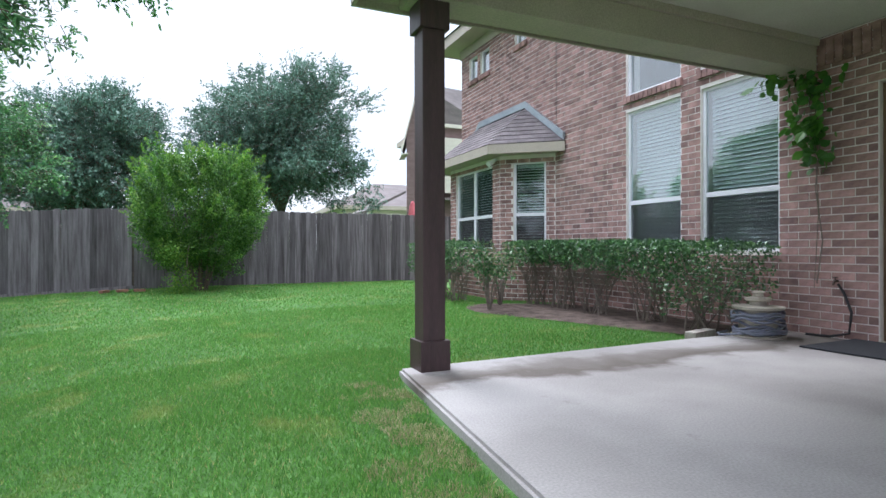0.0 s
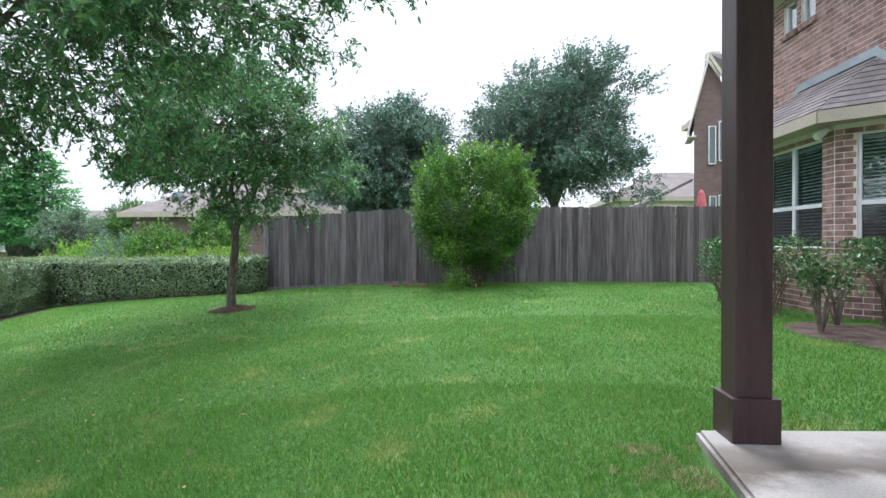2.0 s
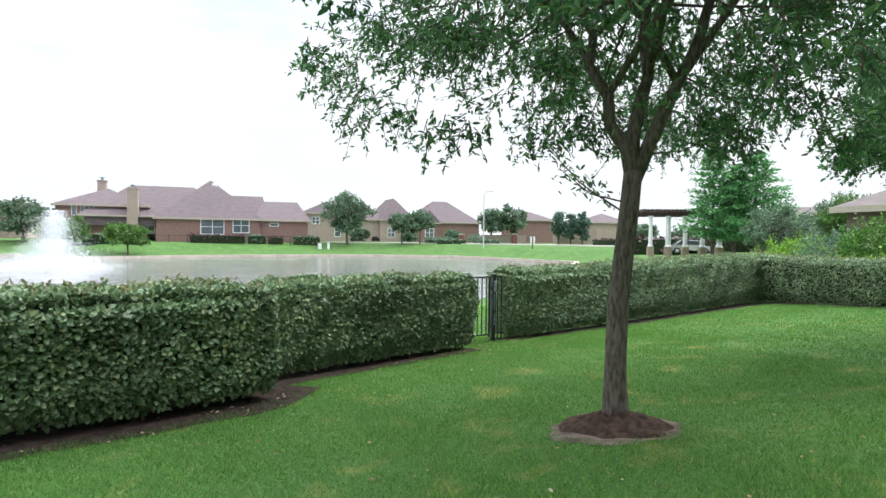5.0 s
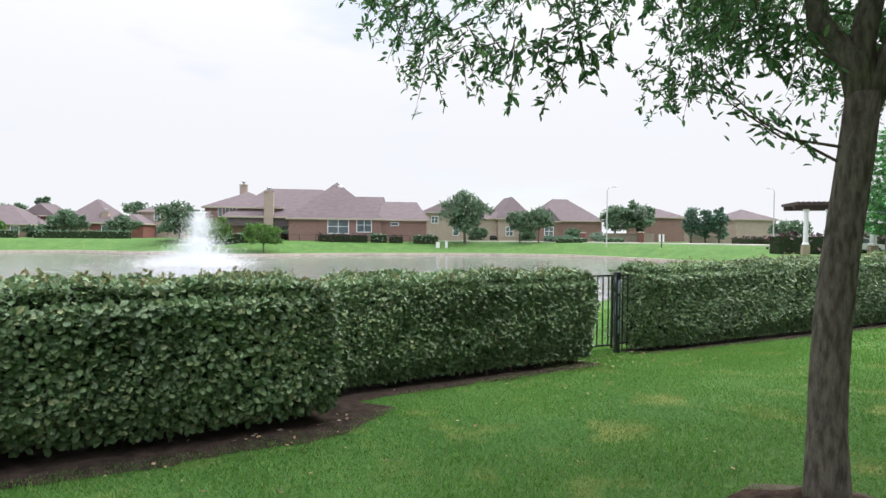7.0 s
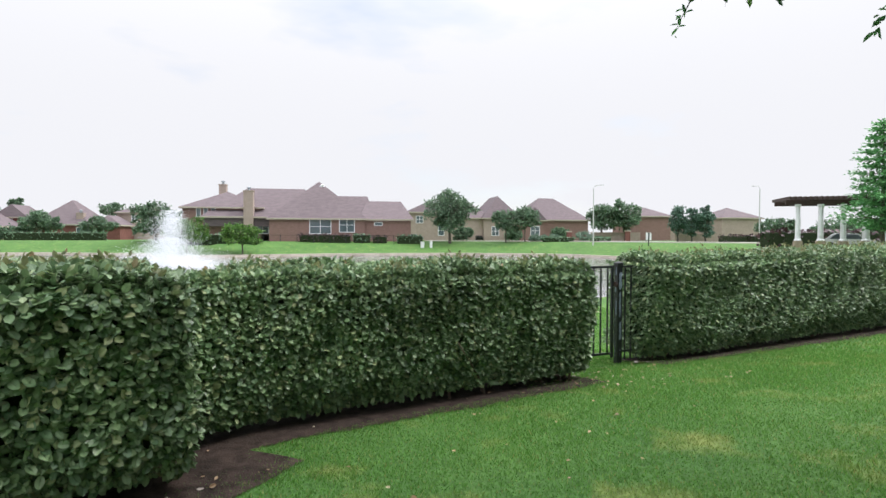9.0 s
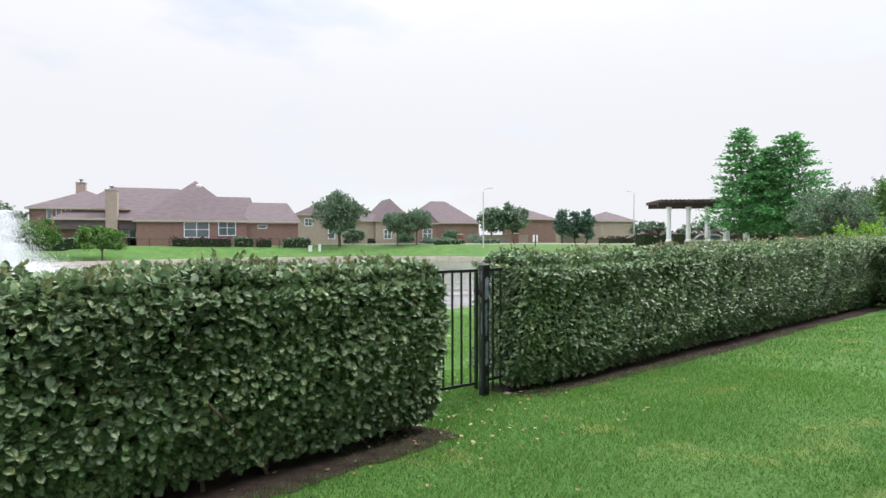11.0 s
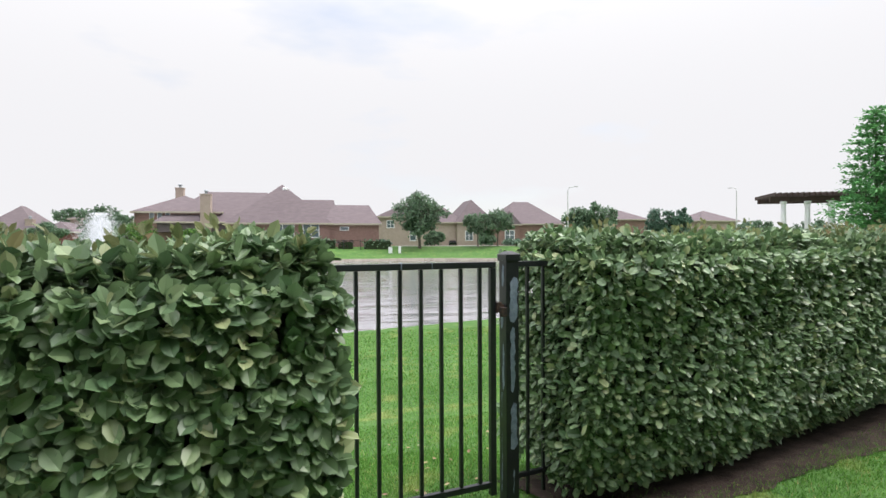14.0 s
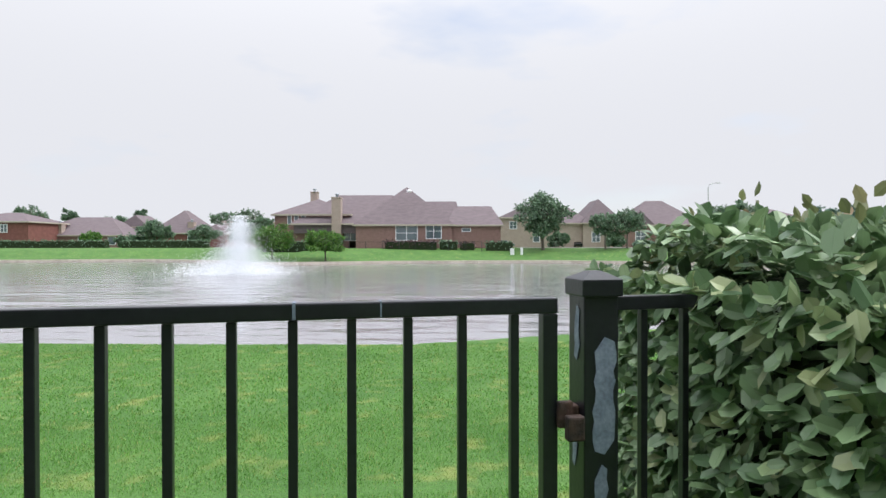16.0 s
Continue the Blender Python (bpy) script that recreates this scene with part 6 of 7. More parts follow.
def garden_wall(p, q, high, label):
    m = pose(p[0], p[1], gz(*p), 0, 0, math.degrees(math.atan2(q[1] - p[1], q[0] - p[0])))
    ob = part("garden_wall", boxes((0, -0.12, -0.3, math.hypot(q[0] - p[0], q[1] - p[1]), 0.12, high)), FAR_TAN)
    ob.matrix_world = m
    tagged(ob, label, "wall", kind="structure")


garden_wall((-121, 58), (-121, 70), 2.0, "tan masonry garden wall beside the road")
garden_wall((-112, 73), (-108, 88), 1.6, "tan masonry garden wall beside the road")

# houses seen over the wooden fence
GREY_ROOF = surface("grey_brown_roof", (0.175, 0.150, 0.145), (0.135, 0.115, 0.112), scale=1.2, fine=22, roughness=0.95, bump=0.2, stretch=(1, 1, 4))
PURPLE_BRICK = surface("purple_brown_brick", (0.21, 0.145, 0.14), (0.16, 0.11, 0.105), scale=2.5, fine=26, roughness=0.9, bump=0.2, stretch=(1, 1, 3))
CREAM = surface("cream_siding", (0.62, 0.58, 0.50), (0.56, 0.52, 0.45), scale=1.2, fine=20, roughness=0.8, bump=0.1, stretch=(0.3, 0.3, 6))
h = tagged(empty("house"), "brown-roofed house over the back hedge", "house", "neighbour houses")
hip_block(h, -19.0, -6.5, 30.2, 40, -0.3, 2.65, 5.2, PURPLE_BRICK, GREY_ROOF, ridge=4.5)
hip_block(h, -11.2, -5.4, 32.2, 38, 2.6, 5.3, 7.0, CREAM, GREY_ROOF, ridge=2.6)
far_window(h, 30.18, -11.0, -9.2, 1.0, 2.35, 2, 1, "y", 0.08)
far_window(h, 32.18, -9.2, -8.2, 3.9, 5.0, 1, 1, "y", 0.08)
h = tagged(empty("house"), "two-storey purple-brown brick house with pale gable trim", "house", "neighbour houses")
bm = bmesh.new()
prof = [(9.21, -0.3), (13, -0.3), (13, 6.98), (10.86, 6.98), (9.72, 8.72), (9.21, 6.6)]
front = [bm.verts.new((x, 25.6, z)) for x, z in prof]
back = [bm.verts.new((x + 0.6, 27.2, z)) for x, z in prof]
bm.faces.new(front)
bm.faces.new(list(reversed(back)))
for k in range(6):
    bm.faces.new((front[k], back[k], back[(k + 1) % 6], front[(k + 1) % 6]))
bmesh.ops.recalc_face_normals(bm, faces=bm.faces)
part("wall", bm, PURPLE_BRICK, h)


def slanted(house, name, corners, thick, mat):
    """A flat board or roof plane through four corners, with thickness upwards."""
    bm = bmesh.new()
    low = [bm.verts.new(c) for c in corners]
    top = [bm.verts.new((c[0], c[1], c[2] + thick)) for c in corners]
    bm.faces.new(low)
    bm.faces.new(top)
    for k in range(4):
        bm.faces.new((low[k], low[(k + 1) % 4], top[(k + 1) % 4], top[k]))
    bmesh.ops.recalc_face_normals(bm, faces=bm.faces)
    part(name, bm, mat, house)


slanted(h, "roof", ((8.92, 25.4, 5.55), (9.74, 25.4, 8.82), (10.5, 27.4, 8.82), (9.7, 27.4, 5.55)), 0.10, GREY_ROOF)
slanted(h, "roof", ((9.74, 25.4, 8.82), (10.92, 25.4, 6.98), (13.6, 25.5, 7.05), (13.6, 27.4, 9.3)), 0.10, GREY_ROOF)
slanted(h, "barge_board", ((8.84, 25.3, 5.36), (9.74, 25.3, 8.70), (9.74, 25.38, 8.70), (8.84, 25.38, 5.36)), 0.24, CREAM)
slanted(h, "barge_board", ((9.745, 25.3, 8.70), (10.94, 25.3, 6.86), (10.94, 25.38, 6.86), (9.745, 25.38, 8.70)), 0.24, CREAM)
slanted(h, "soffit", ((8.86, 25.3, 5.36), (9.2, 25.3, 5.40), (9.6, 27.0, 5.40), (9.3, 27.0, 5.36)), 0.06, CREAM)
part("fascia", boxes((10.95, 25.3, 6.86, 13.5, 25.38, 7.04)), CREAM, h)
for x0, x1, z0, z1 in ((9.78, 10.09, 4.25, 5.88), (10.21, 10.51, 4.38, 6.08), (10.62, 10.94, 4.54, 6.28), (9.82, 10.11, 1.5, 2.9), (10.20, 10.52, 1.5, 2.95), (10.62, 10.97, 1.5, 3.0)):
    far_window(h, 25.58, x0, x1, z0, z1, 1, 1, "y", 0.035)
part("awning", boxes((10.42, 24.9, 3.22, 13.0, 25.58, 3.34)), GREY_ROOF, h)
part("bay_box", boxes((11.02, 25.1, 3.6, 13.0, 25.58, 6.3)), CREAM, h)
part("chimney", boxes((10.2, 26.6, 6.5, 10.7, 27.1, 9.4)), CREAM, h)
hip_block(h, 11.6, 19, 27.6, 32, -0.3, 7.3, 9.8, CREAM, GREY_ROOF, ridge=2.4)
slanted(h, "porch_roof", ((7.15, 25.7, 2.52), (9.2, 25.7, 3.56), (9.2, 28.5, 3.56), (7.15, 28.5, 2.52)), 0.12, GREY_ROOF)
part("porch_beam", boxes((7.5, 25.9, 2.3, 9.2, 26.1, 2.55)), CREAM, h)
part("porch_post", boxes((8.7, 25.9, -0.3, 8.85, 26.1, 2.3)), CREAM, h)
h = tagged(empty("house"), "cream-sided low house with grey hipped roof", "house", "neighbour houses")
hip_block(h, 9.9, 20, 41.9, 50, -0.3, 4.15, 6.4, CREAM, GREY_ROOF, ridge=4.2)
far_window(h, 41.88, 10.9, 11.9, 2.6, 3.7, 1, 1, "y", 0.08)
h = tagged(empty("house"), "small far house with grey roof beyond the fence", "house", "neighbour houses")
hip_block(h, 3.6, 8.4, 52, 58, -0.3, 2.8, 4.4, CREAM, GREY_ROOF, ridge=2.4)


def dish(x, y, z, label):
    d = empty("satellite_dish", pose(x, y, z, 0, 0, 200), label, "satellite dish")
    bm = bmesh.new()
    n = 20
    rings = [[bm.verts.new((r * 0.36 * math.cos(2 * math.pi * k / n), -0.10 * r * r, r * 0.30 * math.sin(2 * math.pi * k / n) + 0.45)) for k in range(n)] for r in (0.05, 0.4, 0.75, 1.0)]
    for a, b in zip(rings, rings[1:]):
        for k in range(n):
            bm.faces.new((a[k], a[(k + 1) % n], b[(k + 1) % n], b[k]))
    bmesh.ops.solidify(bm, geom=bm.faces[:], thickness=0.02)
    part("reflector", bm, FLASHING, d)
    part("mast", tube(bmesh.new(), [(0, 0, -0.35), (0, 0, 0.2), (0, -0.08, 0.42)], 0.03, 8), FLASHING, d)
    part("arm", tube(bmesh.new(), [(0, 0, 0.2), (0, 0.42, 0.35)], 0.018, 6), FLASHING, d)


dish(-8.75, 30.1, 3.05, "grey satellite dish on the brown roof")
dish(-16.3, 30.0, 3.0, "grey satellite dish on the roof edge")

PINK = surface("pink_canvas", (0.55, 0.14, 0.16), (0.45, 0.10, 0.12), scale=6, fine=60, roughness=0.85, bump=0.2)
umb = empty("patio_umbrella", pose(8.36, 22.5, gz(8.36, 22.5)), "closed pink patio umbrella beyond the fence", "umbrella")
part("canopy", lathe(bmesh.new(), [(0.05, 1.6), (0.20, 1.75), (0.19, 2.3), (0.10, 2.85), (0.03, 2.95)], 14), PINK, umb)
part("pole", tube(bmesh.new(), [(0, 0, 0), (0, 0, 1.7)], 0.025, 8), FLASHING, umb)

# ---- pergola with white columns ----
STONE = surface("pedestal_stone", (0.36, 0.30, 0.22), (0.28, 0.23, 0.17), scale=3, fine=30, roughness=0.9)
DARK_WOOD = surface("dark_pergola_wood", (0.055, 0.030, 0.024), (0.035, 0.02, 0.017), scale=3, fine=30, roughness=0.7)
PG = pose(-41.7, 38.1, -0.05, 0, 0, 65) @ Matrix.Diagonal((1, 1, 1.14, 1))
perg = empty("pergola", PG, "pergola with white columns and dark timber roof", "pergola")
for i in range(2):
    for k in (range(5) if i == 0 else range(1, 5)):
        u, v = 1.56 * k + 0.95 * i, 2.6 * i
        col = part("column", lathe(bmesh.new(), [(0.26, 0.3), (0.26, 0.38), (0.19, 0.45), (0.18, 1.4), (0.155, 2.62), (0.21, 2.68), (0.23, 2.8)], 18, (u, v, 0)), WHITE, perg)
        part("pedestal", boxes((u - 0.27, v - 0.27, -0.5, u + 0.27, v + 0.27, 0.3), bevel=0.02), STONE, col)
for v in (-0.1, 2.5):
    part("beam", boxes((-0.9, v, 2.8, 7.7, v + 0.2, 3.1), bevel=0.01), DARK_WOOD, perg)
me = None
for k in range(24):
    if me is None:
        r = part("rafter", boxes((-0.045, -0.9, 3.1, 0.045, 3.5, 3.32), bevel=0.01), DARK_WOOD, perg)
        me = r.data
    else:
        r = new("rafter", me)
        r.parent = perg
    r.location = (-0.8 + 0.36 * k, 0, 0)

# ---- street furniture ----
POLE = surface("galvanised_pole", (0.55, 0.56, 0.56), (0.48, 0.49, 0.49), scale=2, roughness=0.5, bump=0)


def street_lamp(x, y, high, label, turn=0):
    s = empty("street_lamp", pose(x, y, gz(x, y), 0, 0, turn), label, "street lamp", "street lamps")
    part("pole", tube(bmesh.new(), [(0, 0, -0.2), (0, 0, high - 0.6), (0.25, 0, high - 0.1), (1.2, 0, high + 0.1)], [0.13, 0.09, 0.07, 0.05], 8), POLE, s)
    part("lamp_head", boxes((1.1, -0.16, high + 0.02, 1.8, 0.16, high + 0.16), bevel=0.03), POLE, s)


street_lamp(-94.5, 46.0, 10.4, "tall galvanised street lamp on the pond bank", 90)
street_lamp(-104.2, 86.8, 11.4, "tall galvanised street lamp beside the road", 190)


def utility_box(x, y, w, hgt, label):
    s = empty("utility_box", pose(x, y, gz(x, y)), label, "utility box")
    part("body", boxes((-w / 2, -w / 2, -0.1, w / 2, w / 2, hgt), bevel=0.03), WHITE, s)
    part("cap", boxes((-w / 2 - 0.03, -w / 2 - 0.03, hgt + 0.004, w / 2 + 0.03, w / 2 + 0.03, hgt + 0.1), bevel=0.03), POLE, s)


utility_box(-103.5, 17.3, 0.62, 0.95, "pale grey utility box on the bank")
utility_box(-103.5, 18.9, 0.42, 1.15, "white utility box on the bank")
sign = empty("pond_sign", pose(-84, 50.3, gz(-84, 50.3)), "small dark sign on a post by the pond", "sign")
part("board", boxes((-0.05, -0.45, 0.9, 0.05, 0.45, 2.1)), WHITE, sign)
part("panel", boxes((0.051, -0.12, 0.92, 0.06, 0.12, 2.08)), BLACK_METAL, sign)
part("leg", boxes((-0.06, -0.06, -0.2, 0.06, 0.06, 0.9)), BLACK_METAL, sign)


def car(x, y, deg, paint, label):
    c = empty("car", pose(x, y, gz(x, y), 0, 0, deg), label, "car")
    bm = bmesh.new()
    prof = [(-2.2, 0.35), (2.2, 0.35), (2.25, 0.75), (1.35, 0.92), (0.75, 1.42), (-1.0, 1.46), (-1.75, 0.98), (-2.25, 0.85)]
    a = [bm.verts.new((u, -0.85, z)) for u, z in prof]
    b = [bm.verts.new((u, 0.85, z)) for u, z in prof]
    bm.faces.new(a)
    bm.faces.new(list(reversed(b)))
    for k in range(len(prof)):
        bm.faces.new((a[k], b[k], b[(k + 1) % 8], a[(k + 1) % 8]))
    bmesh.ops.recalc_face_normals(bm, faces=bm.faces)
    bmesh.ops.bevel(bm, geom=bm.edges[:], offset=0.06, segments=2, affect="EDGES")
    body = part("body", bm, paint, c)
    for s in (-0.862, 0.862):
        bm = bmesh.new()
        pts = [(-1.5, 0.95), (1.1, 0.95), (0.68, 1.34), (-0.95, 1.38)]
        f = [bm.verts.new((u, s, z)) for u, z in pts]
        bm.faces.new(f)
        bmesh.ops.solidify(bm, geom=bm.faces[:], thickness=0.01)
        part("side_window", bm, FAR_GLASS, body)
    for u in (-1.4, 1.4):
        for s in (-0.8, 0.8):
            w = part("wheel", tube(bmesh.new(), [(u, s - 0.1, 0.33), (u, s + 0.1, 0.33)], 0.33, 16), BLACK_METAL, c)
            part("rim", tube(bmesh.new(), [(u, s - 0.105, 0.33), (u, s + 0.105, 0.33)], 0.19, 12), POLE, w)


SILVER = surface("silver_car_paint", (0.60, 0.62, 0.64), (0.56, 0.58, 0.6), scale=1, roughness=0.25, metallic=0.5, bump=0)
car(-114.5, 16.9, 80, SILVER, "silver car parked beside the brick house")
car(-46.5, 47.5, 60, SILVER, "white car parked behind the pergola")
car(-141.5, 37.0, 0, BLACK_METAL, "dark car parked in a driveway")

# ---- fountain ----
fountain = empty("fountain", pose(-63.0, -14.0, WATER_Z), "white spray fountain rising from the pond", "fountain")
rng = np.random.default_rng(91)
nd = 52000
# a tall column that thins upwards, a wide skirt of falling drops, a low mist
kindof = rng.uniform(size=nd)
jet, veil = kindof < 0.30, (kindof >= 0.30) & (kindof < 0.55)
hgt = np.where(jet, 5.6 * rng.uniform(0, 1, nd) ** 0.9, np.where(veil, 5.0 * rng.uniform(0, 1, nd) ** 1.2, 2.9 * rng.uniform(0, 1, nd) ** 1.6))
fall = 1 - hgt / 5.8
spread = np.where(jet, 0.42 + 0.30 * fall, np.where(veil, 0.75 + 1.1 * fall ** 1.5, 0.5 + 2.1 * np.maximum(0, 1 - hgt / 3.0) ** 0.8))
drift = rng.normal(0, 1, nd) * spread + 0.35 * (1 - fall)
deep = rng.normal(0, 1, nd) * spread * 0.8
at = np.stack([deep, drift, hgt + 0.03], -1)
vel = np.stack([rng.normal(0, 0.3, nd), rng.normal(0, 0.3, nd), np.where(jet, 2.0, -1.5)], -1)
SPRAY = surface("white_spray", (0.88, 0.9, 0.92), (0.82, 0.85, 0.88), scale=2, roughness=0.5, bump=0, through_light=0.4)
leaves("spray", at, unit(vel), unit(rng.normal(size=(nd, 3))), rng.uniform(0.035, 0.105, nd), SPRAY, fountain, width=0.6, chip=True)["kind"] = "stuff"
nm = 20000
at = np.stack([rng.normal(0, 1.9, nm), rng.normal(0, 2.5, nm), 0.03 + np.abs(rng.normal(0, 0.6, nm))], -1)
leaves("mist", at, unit(rng.normal(size=(nm, 3))), unit(rng.normal(size=(nm, 3))), rng.uniform(0.04, 0.11, nm), SPRAY, fountain, chip=True)["kind"] = "stuff"
part("float", lathe(bmesh.new(), [(0.7, -0.1), (0.75, 0.05), (0.5, 0.14), (0.12, 0.2), (0.1, 0.32)], 16), BLACK_METAL, fountain, "dark floating nozzle")

# ---- distant trees and shrubs ----
def far_tree(x, y, high, wide, seed, mat, label, trunk=0.25, twigs=900, size=None, bottom=0.28, name="tree", hollow=0.3):
    z = gz(x, y)
    size = size or wide * 0.055
    tree(name, x, y, z, high * bottom * 1.15, trunk, (0, 0, high * (1 + bottom) / 2), (wide / 2, wide / 2, high * (1 - bottom) / 2), twigs, 8, size, mat, label, seed, limbs=5, twig_len=wide * 0.09, chip=True, droop=0.0, inner=0.35, hollow=hollow)


far_tree(-107.4, 23.1, 10.2, 9.0, 201, FAR_LEAF, "round dark green oak by the far shore", 0.3, 1500, 0.42, 0.2)
far_tree(-104.4, 33.2, 6.4, 5.2, 202, FAR_LEAF, "small round tree on the far bank", 0.14, 700, 0.32, 0.3)
far_tree(-104.6, 37.0, 7.0, 6.4, 203, FAR_LEAF, "small spreading tree on the far bank", 0.14, 800, 0.34, 0.3)
far_tree(-121.6, 60.8, 8.8, 7.5, 204, FAR_LEAF, "broad green tree beside the road", 0.25, 900, 0.45, 0.25)
far_tree(-120.6, 66.2, 9.2, 8.0, 205, FAR_LEAF, "broad green tree beside the road", 0.25, 900, 0.45, 0.25)
far_tree(-93.2, -12.0, 4.8, 6.0, 206, MYRTLE_LEAF, "low many-stemmed tree on the far lawn", 0.12, 900, 0.28, 0.3)
far_tree(-93.2, -20.0, 5.0, 7.5, 207, MYRTLE_LEAF, "low many-stemmed tree on the far lawn", 0.12, 1000, 0.28, 0.3)
far_tree(-112.0, -30.0, 7.5, 9.0, 208, FAR_LEAF, "dark tree behind the fountain", 0.25, 900, 0.45, 0.15)
far_tree(-136.9, -60.4, 6.2, 8.5, 209, FAR_LEAF, "broad tree before a brick house", 0.25, 800, 0.5, 0.15)
far_tree(-137.0, -49.4, 5.2, 6.5, 210, FAR_LEAF, "small tree before a brick house", 0.2, 600, 0.45, 0.2)
far_tree(-136.8, -75.3, 3.8, 5.0, 211, MYRTLE_LEAF, "small light green tree before a house", 0.15, 500, 0.4, 0.25)
far_tree(-136.8, -65.6, 3.0, 7.0, 212, FAR_LEAF, "dark shrub group on the far lawn", 0.15, 600, 0.4, 0.02)
for k, (x, y, hh, ww) in enumerate(((-173.6, -116.3, 12.4, 9), (-173.6, -104.6, 11.2, 5), (-173.7, -92, 9.2, 9), (-173.8, -83.8, 11.4, 3.5), (-172, -58, 10, 9))):
    far_tree(x, y, hh, ww, 220 + k, FAR_LEAF, "thin tall tree far behind the houses", 0.25, 300, 0.6, 0.5)
for k, (x, y, hh) in enumerate(((-108.9, 71.5, 8.4), (-108.1, 74.2, 7.8), (-107.3, 76.8, 7.6))):
    far_tree(x, y, hh, 3.4, 230 + k, OAK_FAR, "dark upright magnolia beside the road", 0.2, 600, 0.4, 0.08)
for k, (x, y, hh, ww) in enumerate(((-104, 91, 5.2, 8), (-98, 98, 4.6, 7), (-88, 92, 4.2, 6), (-72, 80, 3.4, 5), (-120, 50, 3.2, 4), (-122, 40, 3.0, 4), (-118, 28, 2.8, 4))):
    far_tree(x, y, hh, ww, 240 + k, FAR_LEAF, "dark rounded tree beside the far road", 0.2, 500, 0.45, 0.1)


def far_hedge(x, y0, y1, high, deep, mat, label, seed):
    rng = np.random.default_rng(seed)
    n = int((y1 - y0) * 60)
    thing = empty("hedge", pose(x, (y0 + y1) / 2, gz(x, (y0 + y1) / 2)), label, "hedge", "far hedges")
    at = np.stack([rng.uniform(-deep / 2, deep / 2, n), rng.uniform(y0 - y1, y1 - y0, n) / 2, rng.uniform(0, 1, n) ** 0.6 * high], -1)
    leaves("foliage", at, unit(rng.normal(size=(n, 3))), unit(rng.normal(size=(n, 3)) + np.array([0.5, 0, 0.6])), rng.uniform(0.25, 0.5, n), mat, thing, chip=True, width=1.3)["kind"] = "stuff"
    # near-black green box for the shaded inside
    part("shaded_core", boxes((-deep / 2 + 0.15, (y0 - y1) / 2 + 0.1, -0.2, deep / 2 - 0.15, (y1 - y0) / 2 - 0.1, high - 0.15), bevel=0.1), HEDGE_CORE, thing)


PURPLE_LEAF = leaf_material("purple_hedge_leaves", (0.035, 0.02, 0.025), (0.09, 0.045, 0.05), through_light=0.2)
far_hedge(-106.6, -4.5, 4.6, 1.4, 1.4, PURPLE_LEAF, "clipped purple-leaved hedge before the brick house", 301)
far_hedge(-106.8, 5.0, 8.2, 1.5, 1.4, FAR_LEAF, "clipped green hedge before the brick house", 302)
far_hedge(-106.6, 8.5, 11.2, 1.3, 1.3, PURPLE_LEAF, "clipped purple-leaved hedge before the brick house", 303)
far_hedge(-106.6, 13.0, 17.8, 1.5, 1.5, FAR_LEAF, "clipped green hedge beside the drive", 304)
far_hedge(-101.0, -24.0, -10.8, 1.7, 1.5, FAR_LEAF, "dark clipped hedge on the far lawn", 305)
far_hedge(-128.0, -98.0, -66.0, 1.6, 2.0, FAR_LEAF, "long dark clipped hedge along the far shore", 306)
far_hedge(-127.0, -62.0, -44.0, 1.6, 2.0, FAR_LEAF, "long dark clipped hedge along the far shore", 307)
far_hedge(-88.0, 66.0, 90.0, 1.3, 2.0, PURPLE_LEAF, "low purple hedge along the road", 308)
far_hedge(-103.0, 40.0, 46.0, 0.9, 1.4, FAR_LEAF, "low planting on the far bank", 309)
far_hedge(-104.0, 50.0, 54.0, 0.9, 1.4, FAR_LEAF, "low planting on the far bank", 310)
far_hedge(-47.5, 40.0, 58.0, 1.6, 1.6, PURPLE_LEAF, "dark purple hedge behind the pergola", 311)

# chain of dark metal fence before the brick house
mf = empty("far_fence", pose(-105.4, 0, gz(-105.4, 0)), "low dark metal fence before the brick house", "fence")
part("rail", boxes((-0.02, -10.5, 1.38, 0.02, 12.4, 1.43)), BLACK_METAL, mf)
me = None
for k in range(9):
    if me is None:
        o = part("fence_post", boxes((-0.05, -0.05, -0.3, 0.05, 0.05, 1.5)), BLACK_METAL, mf)
        me = o.data
    else:
        o = new("fence_post", me)
        o.parent = mf
    o.location = (0, -10.5 + 2.85 * k, 0)

def brick_pillar(x, y, high, label):
    p = empty("brick_pillar", pose(x, y, gz(x, y)), label, "pillar", "pillars by the road")
    part("shaft", boxes((-0.4, -0.4, -0.2, 0.4, 0.4, high), bevel=0.02), FAR_RED, p)
    part("cap", boxes((-0.5, -0.5, high + 0.003, 0.5, 0.5, high + 0.18), bevel=0.04), KERB, p)


brick_pillar(-112.0, 49.0, 1.9, "red brick pillar with pale cap beside the drive")
brick_pillar(-112.0, 62.0, 2.1, "red brick pillar with pale cap beside the wall")
FLOWER_RED = leaf_material("red_flowers", (0.35, 0.03, 0.03), (0.55, 0.06, 0.05), through_light=0.2)
GREY_CLUMP = leaf_material("grey_green_clumps", (0.09, 0.17, 0.12), (0.20, 0.30, 0.22), through_light=0.2)
shrub("flower_bed", -111.5, 43.9, gz(-111.5, 43.9), (0.8, 1.7, 0.5), 1500, 0.22, FLOWER_RED, "low bed of red flowers before a brick house", 601, chip=True, twig_len=0.4)
for k, (y, w, hh) in enumerate(((40.6, 1.2, 0.55), (42.4, 1.0, 0.5), (44.4, 1.1, 0.55), (51.2, 1.7, 0.95))):
    shrub("grass_clump", -109.0, y, gz(-109.0, y), (w, w, hh), 2200, 0.26, GREY_CLUMP, "rounded grey-green ornamental grass clump on the bank", 610 + k, chip=True, twig_len=0.5)

